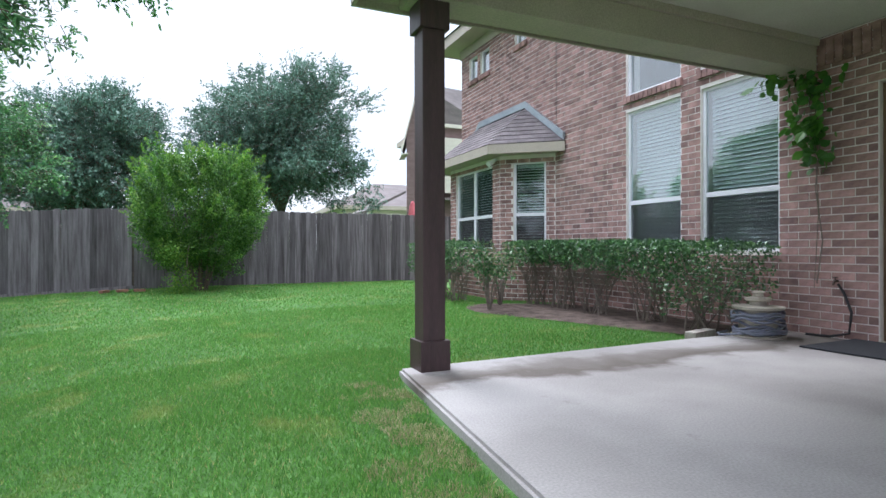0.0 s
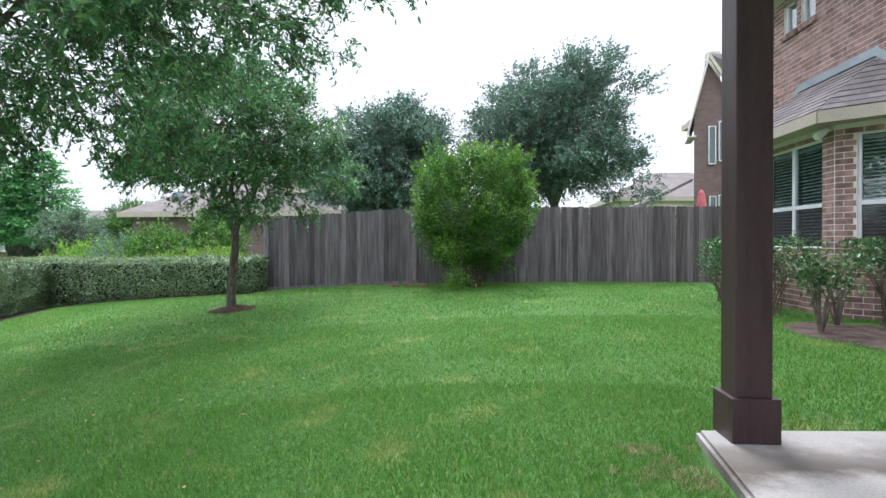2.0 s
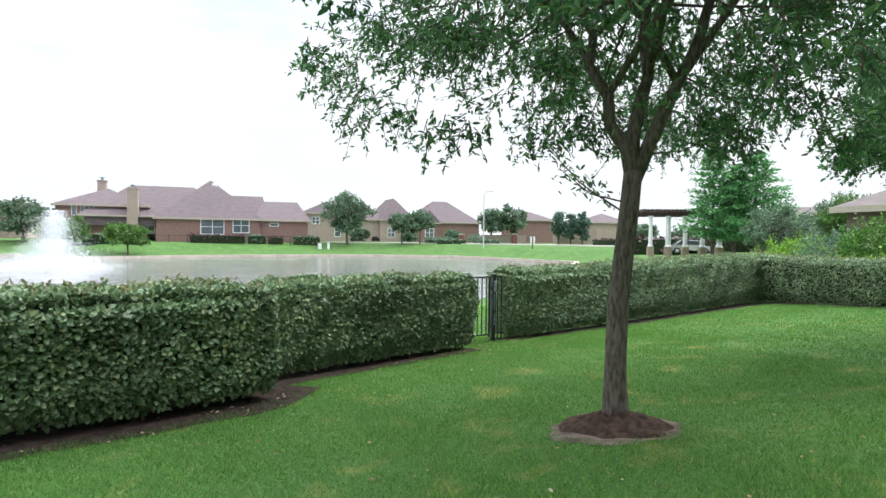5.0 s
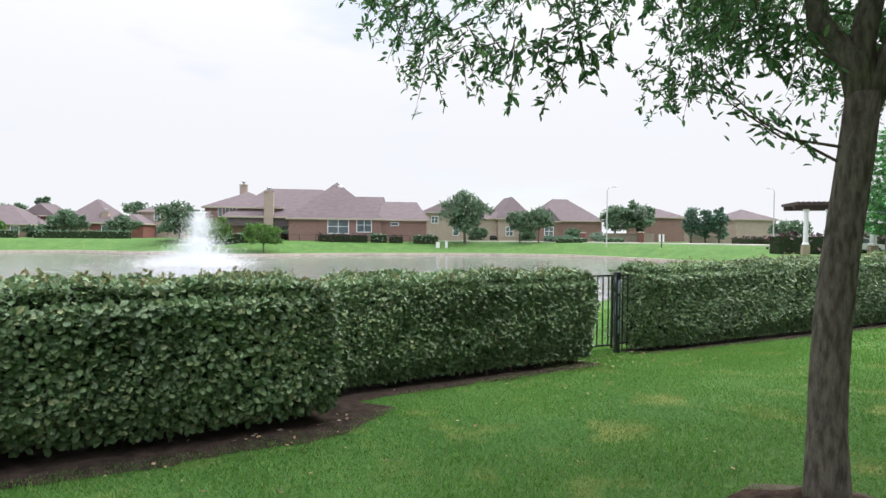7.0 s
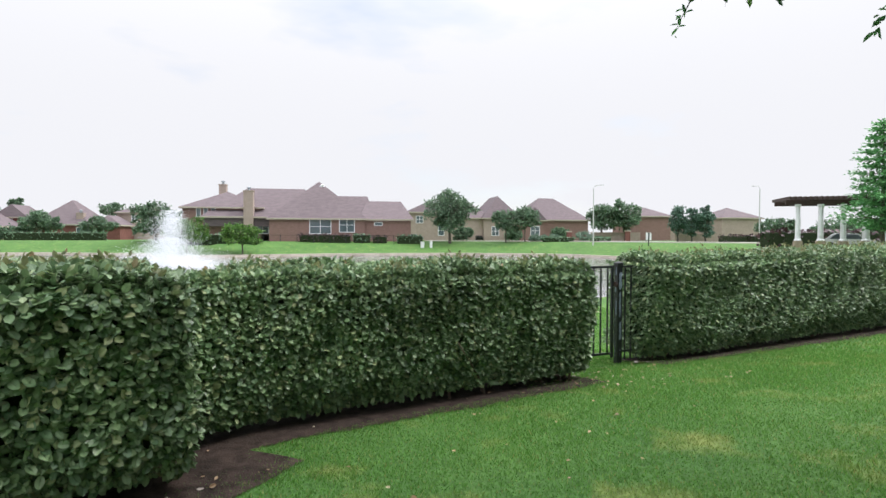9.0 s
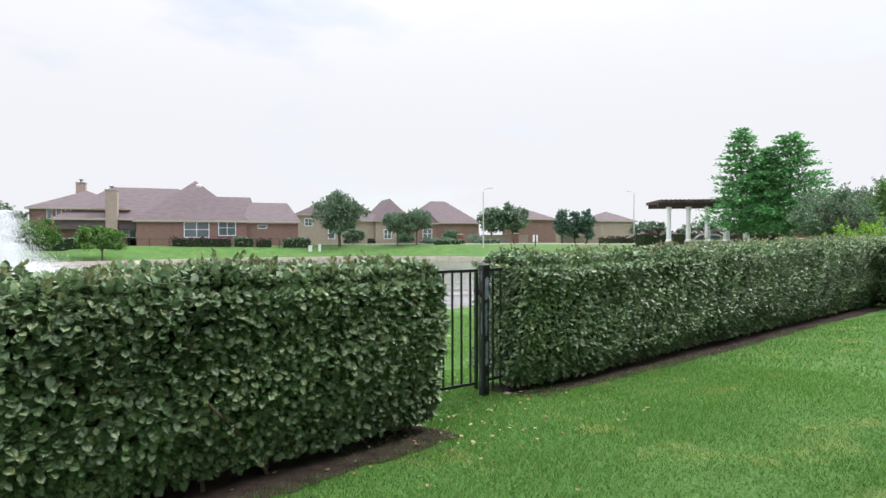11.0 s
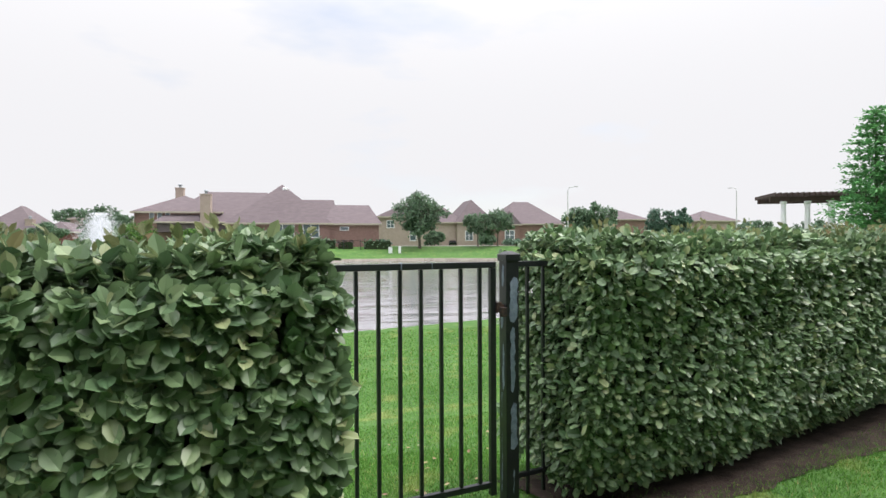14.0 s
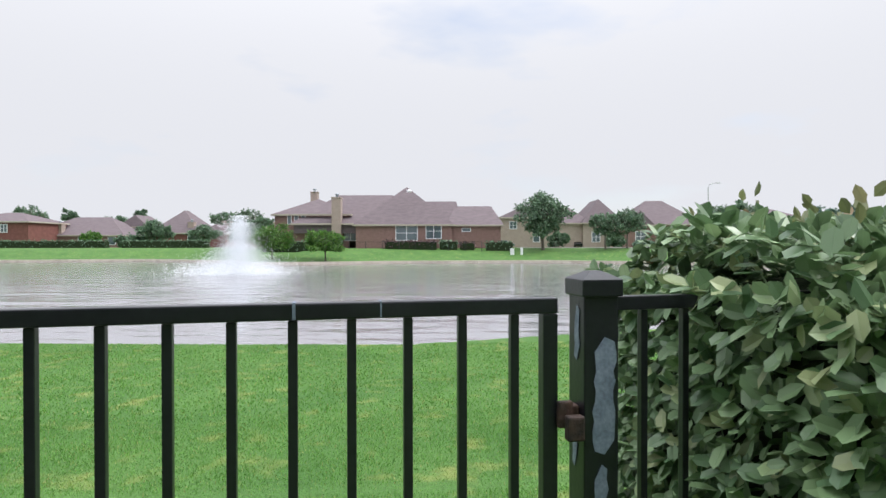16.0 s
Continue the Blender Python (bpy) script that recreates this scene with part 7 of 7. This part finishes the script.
# road behind the far bank
ROADM = surface("pale_road", (0.46, 0.43, 0.40), (0.40, 0.37, 0.34), scale=0.4, fine=6, roughness=0.9)
bm = prism(bmesh.new(), [(-112, 20), (-106, 42), (-84, 60), (-60, 70), (-60, 76), (-88, 68), (-113, 46), (-118, 20)], -0.6, -0.22)
tagged(part("road", bm, ROADM), "pale concrete road behind the pond bank", "road", kind="structure")


def cypress(x, y, z, high, wide, seed, label):
    """A conical tree: straight trunk, tiers of level boughs with feathery sprays."""
    rng = np.random.default_rng(seed)
    thing = empty("cypress_tree", pose(x, y, z), label, "tree", "cypress trees")
    part("trunk", tube(bmesh.new(), [(0, 0, -1.2), (0, 0, high * 0.5), (0, 0, high)], [0.17, 0.1, 0.015], 8), BARK, thing)
    at, out = [], []
    n = 64
    for k in range(n):
        t = 0.10 + 0.88 * k / n
        r = wide / 2 * (1 - t) ** 0.8 * rng.uniform(0.75, 1.2) + 0.18
        a = k * 2.4 + rng.uniform(-0.3, 0.3)
        tip = np.array([r * math.cos(a), r * math.sin(a), high * t + 0.12 * r])
        root = np.array([0, 0, high * t])
        part("bough", tube(bmesh.new(), [root, (root + tip) / 2 + np.array([0, 0, 0.05]), tip], [0.03, 0.02, 0.006], 4), TWIG, thing)
        m = int(34 + 62 * r)
        s = rng.uniform(0.2, 1.05, m)
        at.append(root + (tip - root) * s[:, None] + rng.normal(0, 1, (m, 3)) * np.array([0.30, 0.30, 0.09]) * (0.5 + 0.3 * r))
        out.append(np.tile(unit(tip - root), (m, 1)) + rng.normal(0, 0.5, (m, 3)))
    at, out = np.concatenate(at), np.concatenate(out)
    leaves("foliage", at, unit(out), unit(rng.normal(size=at.shape) * 0.5 + np.array([0, 0, 1])), 0.30 * rng.uniform(0.6, 1.2, len(at)), CYPRESS_LEAF, thing, chip=True, width=0.9)["kind"] = "stuff"


cypress(-36.5, 40.1, 0.1, 8.8, 5.0, 401, "tall feathery cypress beside the pergola")
cypress(-34.6, 42.8, 0.1, 8.3, 6.8, 402, "broad feathery cypress beside the pergola")
cypress(-35.8, 41.8, 0.1, 7.3, 4.2, 403, "slim feathery cypress between two others")

# green behind the back hedge and fence
def big_tree(x, y, high, wide, bottom, seed, label, twigs=2600, size=0.13, mat=None, trunk=0.2):
    tree("tree", x, y, gz(x, y), bottom * high * 1.1, trunk, (0, 0, high * (1 + bottom) / 2), (wide / 2, wide / 2, high * (1 - bottom) / 2), twigs, 18, size, mat or OAK_FAR, label, seed, limbs=7, twig_len=0.7, droop=0.0, inner=0.35, hollow=0.4, width=0.8, chip=True, clump=42, loose=0.20, uneven=0.48)


big_tree(3.0, 23.2, 8.2, 6.6, 0.27, 501, "large grey-green live oak behind the fence", 6000, 0.115)
big_tree(-3.4, 21.7, 6.3, 5.6, 0.2, 502, "grey-green tree behind the fence", 4200, 0.12)
big_tree(-33.6, 53.3, 5.4, 8.0, 0.2, 504, "broad green tree beyond the back hedge", 2200, 0.16, FAR_LEAF)
big_tree(-31.0, 50.0, 5.4, 6.0, 0.15, 505, "green tree beyond the back hedge", 1500, 0.16, MYRTLE_LEAF)
big_tree(-24.5, 33.0, 4.2, 4.0, 0.1, 506, "young green tree beyond the back hedge", 1100, 0.14, FAR_LEAF)
shrub("shrub", -12.6, 22.0, gz(-12.6, 22), (1.3, 1.2, 1.30), 8000, 0.12, MYRTLE_LEAF, "bright green shrub behind the back hedge", 511, chip=True)
shrub("shrub", -10.4, 22.4, gz(-10.4, 22.4), (1.2, 1.1, 1.42), 7000, 0.12, MYRTLE_LEAF, "tall green shrub behind the back hedge", 512, chip=True)
shrub("shrub", -15.4, 24.0, gz(-15.4, 24), (1.4, 1.3, 1.25), 6000, 0.12, FAR_LEAF, "green shrub behind the back hedge", 513, chip=True)
shrub("shrub", -18.6, 26.0, gz(-18.6, 26), (1.8, 1.4, 1.1), 6000, 0.12, LIME_LEAF, "pale green shrub behind the back hedge", 514, chip=True)
for k, (x, y) in enumerate(((-14.4, 19.6), (-12.6, 19.3), (-10.8, 18.6), (-9.2, 17.9), (-7.8, 17.2))):
    shrub("lime_shrub", x, y, gz(x, y), (1.1, 0.7, 0.50 + 0.02 * k), 5000, 0.085, LIME_LEAF, "bright lime-green low shrub behind the hedge", 520 + k, chip=True, twig_len=0.35)
h = tagged(empty("house"), "red brick house with white windows beyond the hedge", "house", "neighbour houses")
hip_block(h, -46, -39.2, 56.5, 61.5, 0.3, 3.2, 4.6, FAR_RED, GREY_ROOF, ridge=2.2)
far_window(h, -39.18, 57.2, 58.3, 1.2, 2.6, 1, 2)
far_window(h, -39.18, 58.8, 60.0, 1.2, 2.6, 1, 2)

# ---- small things by the house ----
HOSE = surface("grey_hose", (0.20, 0.21, 0.27), (0.14, 0.15, 0.20), scale=8, fine=60, roughness=0.55, bump=0.1)
PLASTIC = surface("beige_plastic", (0.46, 0.42, 0.35), (0.38, 0.34, 0.29), scale=5, fine=60, roughness=0.6, bump=0.1)
reel = empty("hose_reel", pose(4.84, 3.66, 0.0), "low hose pot with grey garden hose wound round it", "hose reel")
part("drum", lathe(bmesh.new(), [(0.23, 0.0), (0.235, 0.02), (0.17, 0.03), (0.165, 0.25), (0.22, 0.26), (0.225, 0.285), (0.08, 0.295), (0.07, 0.33)], 28), PLASTIC, reel)
part("top_knob", lathe(bmesh.new(), [(0.10, 0.331), (0.115, 0.345), (0.11, 0.365), (0.05, 0.375), (0.045, 0.40), (0.06, 0.415), (0.03, 0.43)], 20), PLASTIC, reel)
for k in range(3):
    pts = []
    turns = 4.5
    for i in range(int(turns * 26)):
        a = 2 * math.pi * i / 26
        h = 0.045 + 0.19 * (0.5 - 0.5 * math.cos(math.pi * 2 * i / (turns * 26) * (1 + 0.2 * k))) + 0.012 * math.sin(5 * a + k)
        r = 0.185 + 0.018 * k + 0.01 * math.sin(3.3 * a + 2 * k)
        pts.append((r * math.cos(a + k), r * math.sin(a + k), h))
    part("hose_coil", tube(bmesh.new(), pts, 0.0115, 7), HOSE, reel)
part("hose_end", tube(bmesh.new(), [(-0.20, -0.05, 0.05), (-0.27, 0.06, 0.03), (-0.30, 0.16, 0.014), (-0.22, 0.26, 0.013), (-0.05, 0.30, 0.013)], 0.0115, 7), HOSE, reel)
supply = part("supply_hose", tube(bmesh.new(), [(5.2, 3.45, 0.03), (5.3, 3.3, 0.02), (5.36, 3.16, 0.06), (5.365, 3.14, 0.25), (5.36, 3.2, 0.42), (5.37, 3.26, 0.5)], 0.012, 8), BLACK_METAL)
tagged(supply, "dark garden hose rising to a wall tap", "hose")
tap = empty("wall_tap", pose(5.385, 3.27, 0.53), "small brass tap on the brick wall", "tap")
part("spout", tube(bmesh.new(), [(0, 0, 0), (-0.05, 0, 0), (-0.07, 0, -0.035)], 0.011, 8), LATCH_RUST, tap)
part("handle", lathe(bmesh.new(), [(0.005, 0), (0.006, 0.02), (0.024, 0.022), (0.024, 0.03)], 12, (-0.04, 0, 0.008)), LATCH_RUST, tap)

MAT = surface("dark_door_mat", (0.022, 0.024, 0.03), (0.014, 0.015, 0.02), scale=30, fine=200, roughness=0.95, bump=0.6)
bm = boxes((-0.40, -0.62, 0.0, 0.40, 0.62, 0.014), bevel=0.005)
mat_ob = part("door_mat", bm, MAT)
mat_ob.matrix_world = pose(5.02, 2.5, 0.003, 0, 0, 2)
tagged(mat_ob, "dark rectangular door mat on the concrete", "door mat")

# vine on the brick wall
vine = empty("climbing_vine", pose(5.38, 3.42, 0.0), "green climbing vine hanging on the brick wall under the eaves", "vine")
rng = np.random.default_rng(61)
stem = [(-0.03, 0.02, 0.5), (-0.02, -0.03, 0.9), (-0.03, 0.03, 1.4), (-0.03, -0.02, 1.9), (-0.05, 0.05, 2.3), (-0.1, 0.2, 2.5)]
part("stem", tube(bmesh.new(), stem, [0.007, 0.007, 0.006, 0.006, 0.005, 0.004], 6), DRY_TWIG, vine)
part("stem", tube(bmesh.new(), [(-0.02, 0.05, 0.45), (-0.03, 0.0, 1.2), (-0.03, 0.05, 2.0), (-0.06, 0.1, 2.4)], 0.004, 5), DRY_TWIG, vine)
cl = np.array([(-0.24, 0.40, 2.52), (-0.16, 0.25, 2.50), (-0.12, 0.12, 2.44), (-0.10, 0.02, 2.40), (-0.08, -0.06, 2.34), (-0.10, 0.14, 2.28), (-0.08, 0.02, 2.20), (-0.08, -0.08, 2.14), (-0.07, 0.05, 2.05), (-0.07, 0.14, 1.98), (-0.06, -0.02, 1.92), (-0.06, 0.06, 1.82), (-0.05, 0.0, 1.70)])
w = rng.integers(0, len(cl), 210)
at = cl[w] + rng.normal(0, 1, (210, 3)) * np.array([0.05, 0.075, 0.075])
at[:, 0] = np.minimum(at[:, 0], -0.03)
V_LEAF_W = 1.5
for k in range(7):
    s = slice(k * 30, k * 30 + 30)
    leaves("leaf_spray", at[s], unit(rng.normal(size=(30, 3)) * 0.7 + np.array([-0.2, 0.1, -0.7])), unit(rng.normal(size=(30, 3)) * 0.5 + np.array([-1.0, 0.2, 0.3])), 0.10 * rng.uniform(0.6, 1.25, 30), VINE_LEAF, vine, width=V_LEAF_W)["kind"] = "stuff"

# twin security light on the bay
sec = empty("security_light", pose(BX - 0.03, BA + 0.12, 2.36), "white twin-head security light under the bay eave", "light")
part("plate", lathe(bmesh.new(), [(0.05, 0), (0.05, 0.02), (0.03, 0.035)], 14), WHITE, sec)
for s in (-1, 1):
    b = bmesh.new()
    lathe(b, [(0.025, 0), (0.035, 0.05), (0.05, 0.11), (0.048, 0.115)], 14)
    o = part("lamp_head", b, WHITE, sec)
    o.matrix_local = pose(-0.03, 0.06 * s, -0.01, 0, -120, 25 * s)

# downspout joint line on the wall
tagged(part("trim", boxes((WX - 0.0125, 7.70, 2.6, WX - 0.0105, 7.712, EAVE - 0.2)), DARK_ROOM), "narrow dark expansion joint in the brick wall", "joint", kind="structure")

# stones, fallen leaves and scraps
def pebble(x, y, s, seed, mat, label, name="stone", flat=0.5):
    r = random.Random(seed)
    bm = bmesh.new()
    bmesh.ops.create_icosphere(bm, subdivisions=2, radius=s)
    for v in bm.verts:
        v.co *= 1 + 0.25 * noise.noise(v.co * (2.0 / s) + Vector((seed, 0, 0)))
        v.co.z *= flat
    ob = part(name, bm, mat)
    ob.matrix_world = pose(x, y, gz(x, y) + s * flat * 0.5, 0, 0, r.uniform(0, 360))
    return tagged(ob, label, "stone", "loose stones")


STONE_PALE = surface("pale_stone", (0.42, 0.38, 0.34), (0.3, 0.26, 0.23), scale=14, fine=90, roughness=0.9, bump=0.4)
for k, (x, y, s) in enumerate(((-6.75, 1.55, 0.035), (-6.9, 1.9, 0.025), (-7.0, 2.05, 0.03), (-6.6, 1.35, 0.03), (-9.55, 5.5, 0.03), (-9.62, 5.72, 0.025), (-10.35, 6.72, 0.035), (-10.28, 6.85, 0.03), (-9.7, 5.62, 0.02))):
    pebble(x, y, s, 700 + k, STONE_PALE, "small pale stone on the soil edge")
FIRE_BRICK = surface("loose_brick", (0.33, 0.17, 0.12), (0.24, 0.12, 0.09), scale=14, fine=90, roughness=0.9, bump=0.3)
for k, (x, y, a) in enumerate(((-1.55, 13.9, 20), (-1.2, 13.75, -15), (-1.9, 14.0, 60))):
    ob = part("loose_brick", boxes((-0.11, -0.05, 0, 0.11, 0.05, 0.06), bevel=0.006), FIRE_BRICK)
    ob.matrix_world = pose(x, y, gz(x, y) + 0.005, 0, 0, a)
    tagged(ob, "worn reddish loose brick lying on the grass", "brick", "loose bricks")
edging = part("edging_stone", boxes((-0.2, -0.06, -0.05, 0.2, 0.06, 0.05), bevel=0.012), STONE_PALE)
edging.matrix_world = pose(4.5, 4.02, -0.02, 0, 0, 15)
tagged(edging, "pale edging stone at the patio corner", "stone")
FALLEN = leaf_material("fallen_leaves", (0.20, 0.12, 0.06), (0.42, 0.30, 0.16), (0.55, 0.50, 0.36), through_light=0.2)
rng = np.random.default_rng(77)
nl = 420
fx = np.r_[rng.uniform(-9.5, -1, 150), rng.uniform(-10.4, -8.5, 120), rng.uniform(-7.3, -5.2, 60), rng.uniform(-12.5, -10.6, 90)]
fy = np.r_[rng.uniform(1.0, 6.0, 150), rng.uniform(4.6, 7.2, 120), rng.uniform(-0.5, 2.2, 60), rng.uniform(4.6, 8.2, 90)]
at = np.stack([fx, fy, ground_height(fx, fy) + 0.03], -1)
grow = rng.normal(size=(nl, 3)) * np.array([1, 1, 0.15])
litter = leaves("fallen_leaves", at, unit(grow), unit(rng.normal(size=(nl, 3)) * 0.3 + np.array([0, 0, 1])), rng.uniform(0.02, 0.045, nl), FALLEN, None, width=1.2)
tagged(litter, "dry brown fallen leaves scattered on the grass", "leaves", kind="stuff")

# ---- grass blades ----
def grass(name, area, count, high, wide, seed, label, keep, mat=None):
    rng = np.random.default_rng(seed)
    x = rng.uniform(area[0], area[1], count)
    y = rng.uniform(area[2], area[3], count)
    ok = keep(x, y)
    x, y = x[ok], y[ok]
    n = len(x)
    z = ground_height(x, y) - 0.004
    h = high * rng.uniform(0.5, 1.25, n) * (1 + 0.35 * rough(np.stack([x, y, 0 * x], -1), 2.2, seed))
    a = rng.uniform(0, 2 * np.pi, n)
    lean = rng.uniform(0.15, 0.9, n) * h
    b = rng.uniform(0, 2 * np.pi, n)
    w = wide * rng.uniform(0.7, 1.3, n)
    base = np.stack([x, y, z], -1)
    side = np.stack([np.cos(a) * w, np.sin(a) * w, 0 * w], -1)
    tip = base + np.stack([np.cos(b) * lean, np.sin(b) * lean, h], -1)
    v = np.stack([base - side, base + side, tip], 1).reshape(-1, 3)
    ob = array_mesh(name, v, np.arange(3 * n).reshape(-1, 3), mat or BLADES)
    return tagged(ob, label, "grass", kind="stuff")


def on_lawn(x, y):
    slab = (x > np.interp(y, [-2.6, 1.6, 3.7, 3.71, 3.85], [0.52, 1.02, 1.25, 1.27, 5.0]) + 0.02 * np.sin(9 * y)) & (y < 3.85)
    hedge_side = x < np.interp(y, [-3, -0.6, 0.6, 1.75, 2.25, 3.2, 4.7, 5.6, 6.6, 7.4, 9.7, 13.6], [-4.1, -5.25, -6.0, -6.7, -7.75, -8.3, -8.85, -12.0, -12.0, -10.2, -11.0, -12.2])
    mulch = np.hypot(x - T1X - 0.04, y - T1Y + 0.05) < 0.5
    bed = (x > np.interp(y, [3.9, 4.7, 5.6, 6.3, 6.9, 7.4, 7.9], [4.7, 4.4, 4.08, 3.78, 3.55, 3.6, 4.2])) & (y < 7.9)
    return ~slab & ~hedge_side & ~mulch & ~bed & ~((x > 5.3) & (y > 3))


grass("grass", (-1.8, 1.6, 0.6, 4.8), 175000, 0.027, 0.0030, 801, "short green lawn grass blades beside the patio", on_lawn)
grass("grass", (-7.0, 1.6, -1.5, 8.5), 410000, 0.029, 0.0036, 802, "short green lawn grass blades under the oak", lambda x, y: on_lawn(x, y) & ~((x > -1.8) & (y < 4.8)))
grass("grass", (-12.2, -7.0, 1.5, 9.5), 260000, 0.029, 0.0034, 803, "short green lawn grass blades near the gate", on_lawn)
grass("grass", (-17.0, -10.0, -1.0, 12.0), 200000, 0.032, 0.0042, 804, "short green grass blades on the pond bank", lambda x, y: x < np.interp(y, [-1, 1, 3, 5.4, 6.6, 8, 9.7, 12], [-8.5, -9.4, -10.0, -10.2, -10.6, -11.5, -12.1, -12.9]))
grass("grass", (-25.0, -17.0, -6.0, 16.0), 90000, 0.04, 0.009, 807, "short green grass blades at the pond edge", lambda x, y: shore_distance(x, y) > 0.1)
grass("grass", (-14.0, 5.2, 8.5, 17.4), 200000, 0.034, 0.0065, 805, "short green lawn grass blades before the fence", lambda x, y: on_lawn(x, y) & ~((x < -7) & (y < 9.5)) & (y < np.interp(x, [-13.3, -9.6, -5.6, -5.5, -1.4, 6], [17.2, 15.8, 14.4, 14.95, 14.55, 15.0])) & (x > np.interp(y, [8, 9.7, 13.6, 17.4], [-10.4, -11.0, -12.2, -13.3])))
grass("grass", (1.6, 5.3, 3.7, 8.5), 88000, 0.032, 0.0038, 806, "short green lawn grass blades before the planting bed", on_lawn)



def along_slab(x, y):
    edge = np.interp(y, [-2.6, 1.6, 3.7], [0.52, 1.02, 1.25])
    gap = edge - 0.015 - x
    return (gap > 0) & (gap < 0.40 + 0.18 * rough(np.stack([x, y, 0 * x], -1), 5.0, 3)) & (rough(np.stack([x, y, 0 * x], -1), 9.0, 5) > -0.35 + gap * 1.6)


grass("dry_grass", (0.1, 1.3, 0.2, 3.6), 60000, 0.024, 0.0030, 809, "dry straw-coloured grass along the patio edge", along_slab, STRAW)

# ---- near bricks of the garden wall, one by one ----
BRICK_SHAPES = {}
for u, z, length in near_rows:
    key = round(length, 3)
    if key not in BRICK_SHAPES:
        me = bpy.data.meshes.new("brick")
        b = boxes((0, -0.004, 0, length, 0.004, COURSE - JOINT))
        b.to_mesh(me)
        b.free()
        me.materials.append(BRICK_PIECE)
        BRICK_SHAPES[key] = me
    o = new("brick", BRICK_SHAPES[key])
    o.parent = wall_garden
    o.location = (u, RNG.uniform(-0.001, 0.001), z)
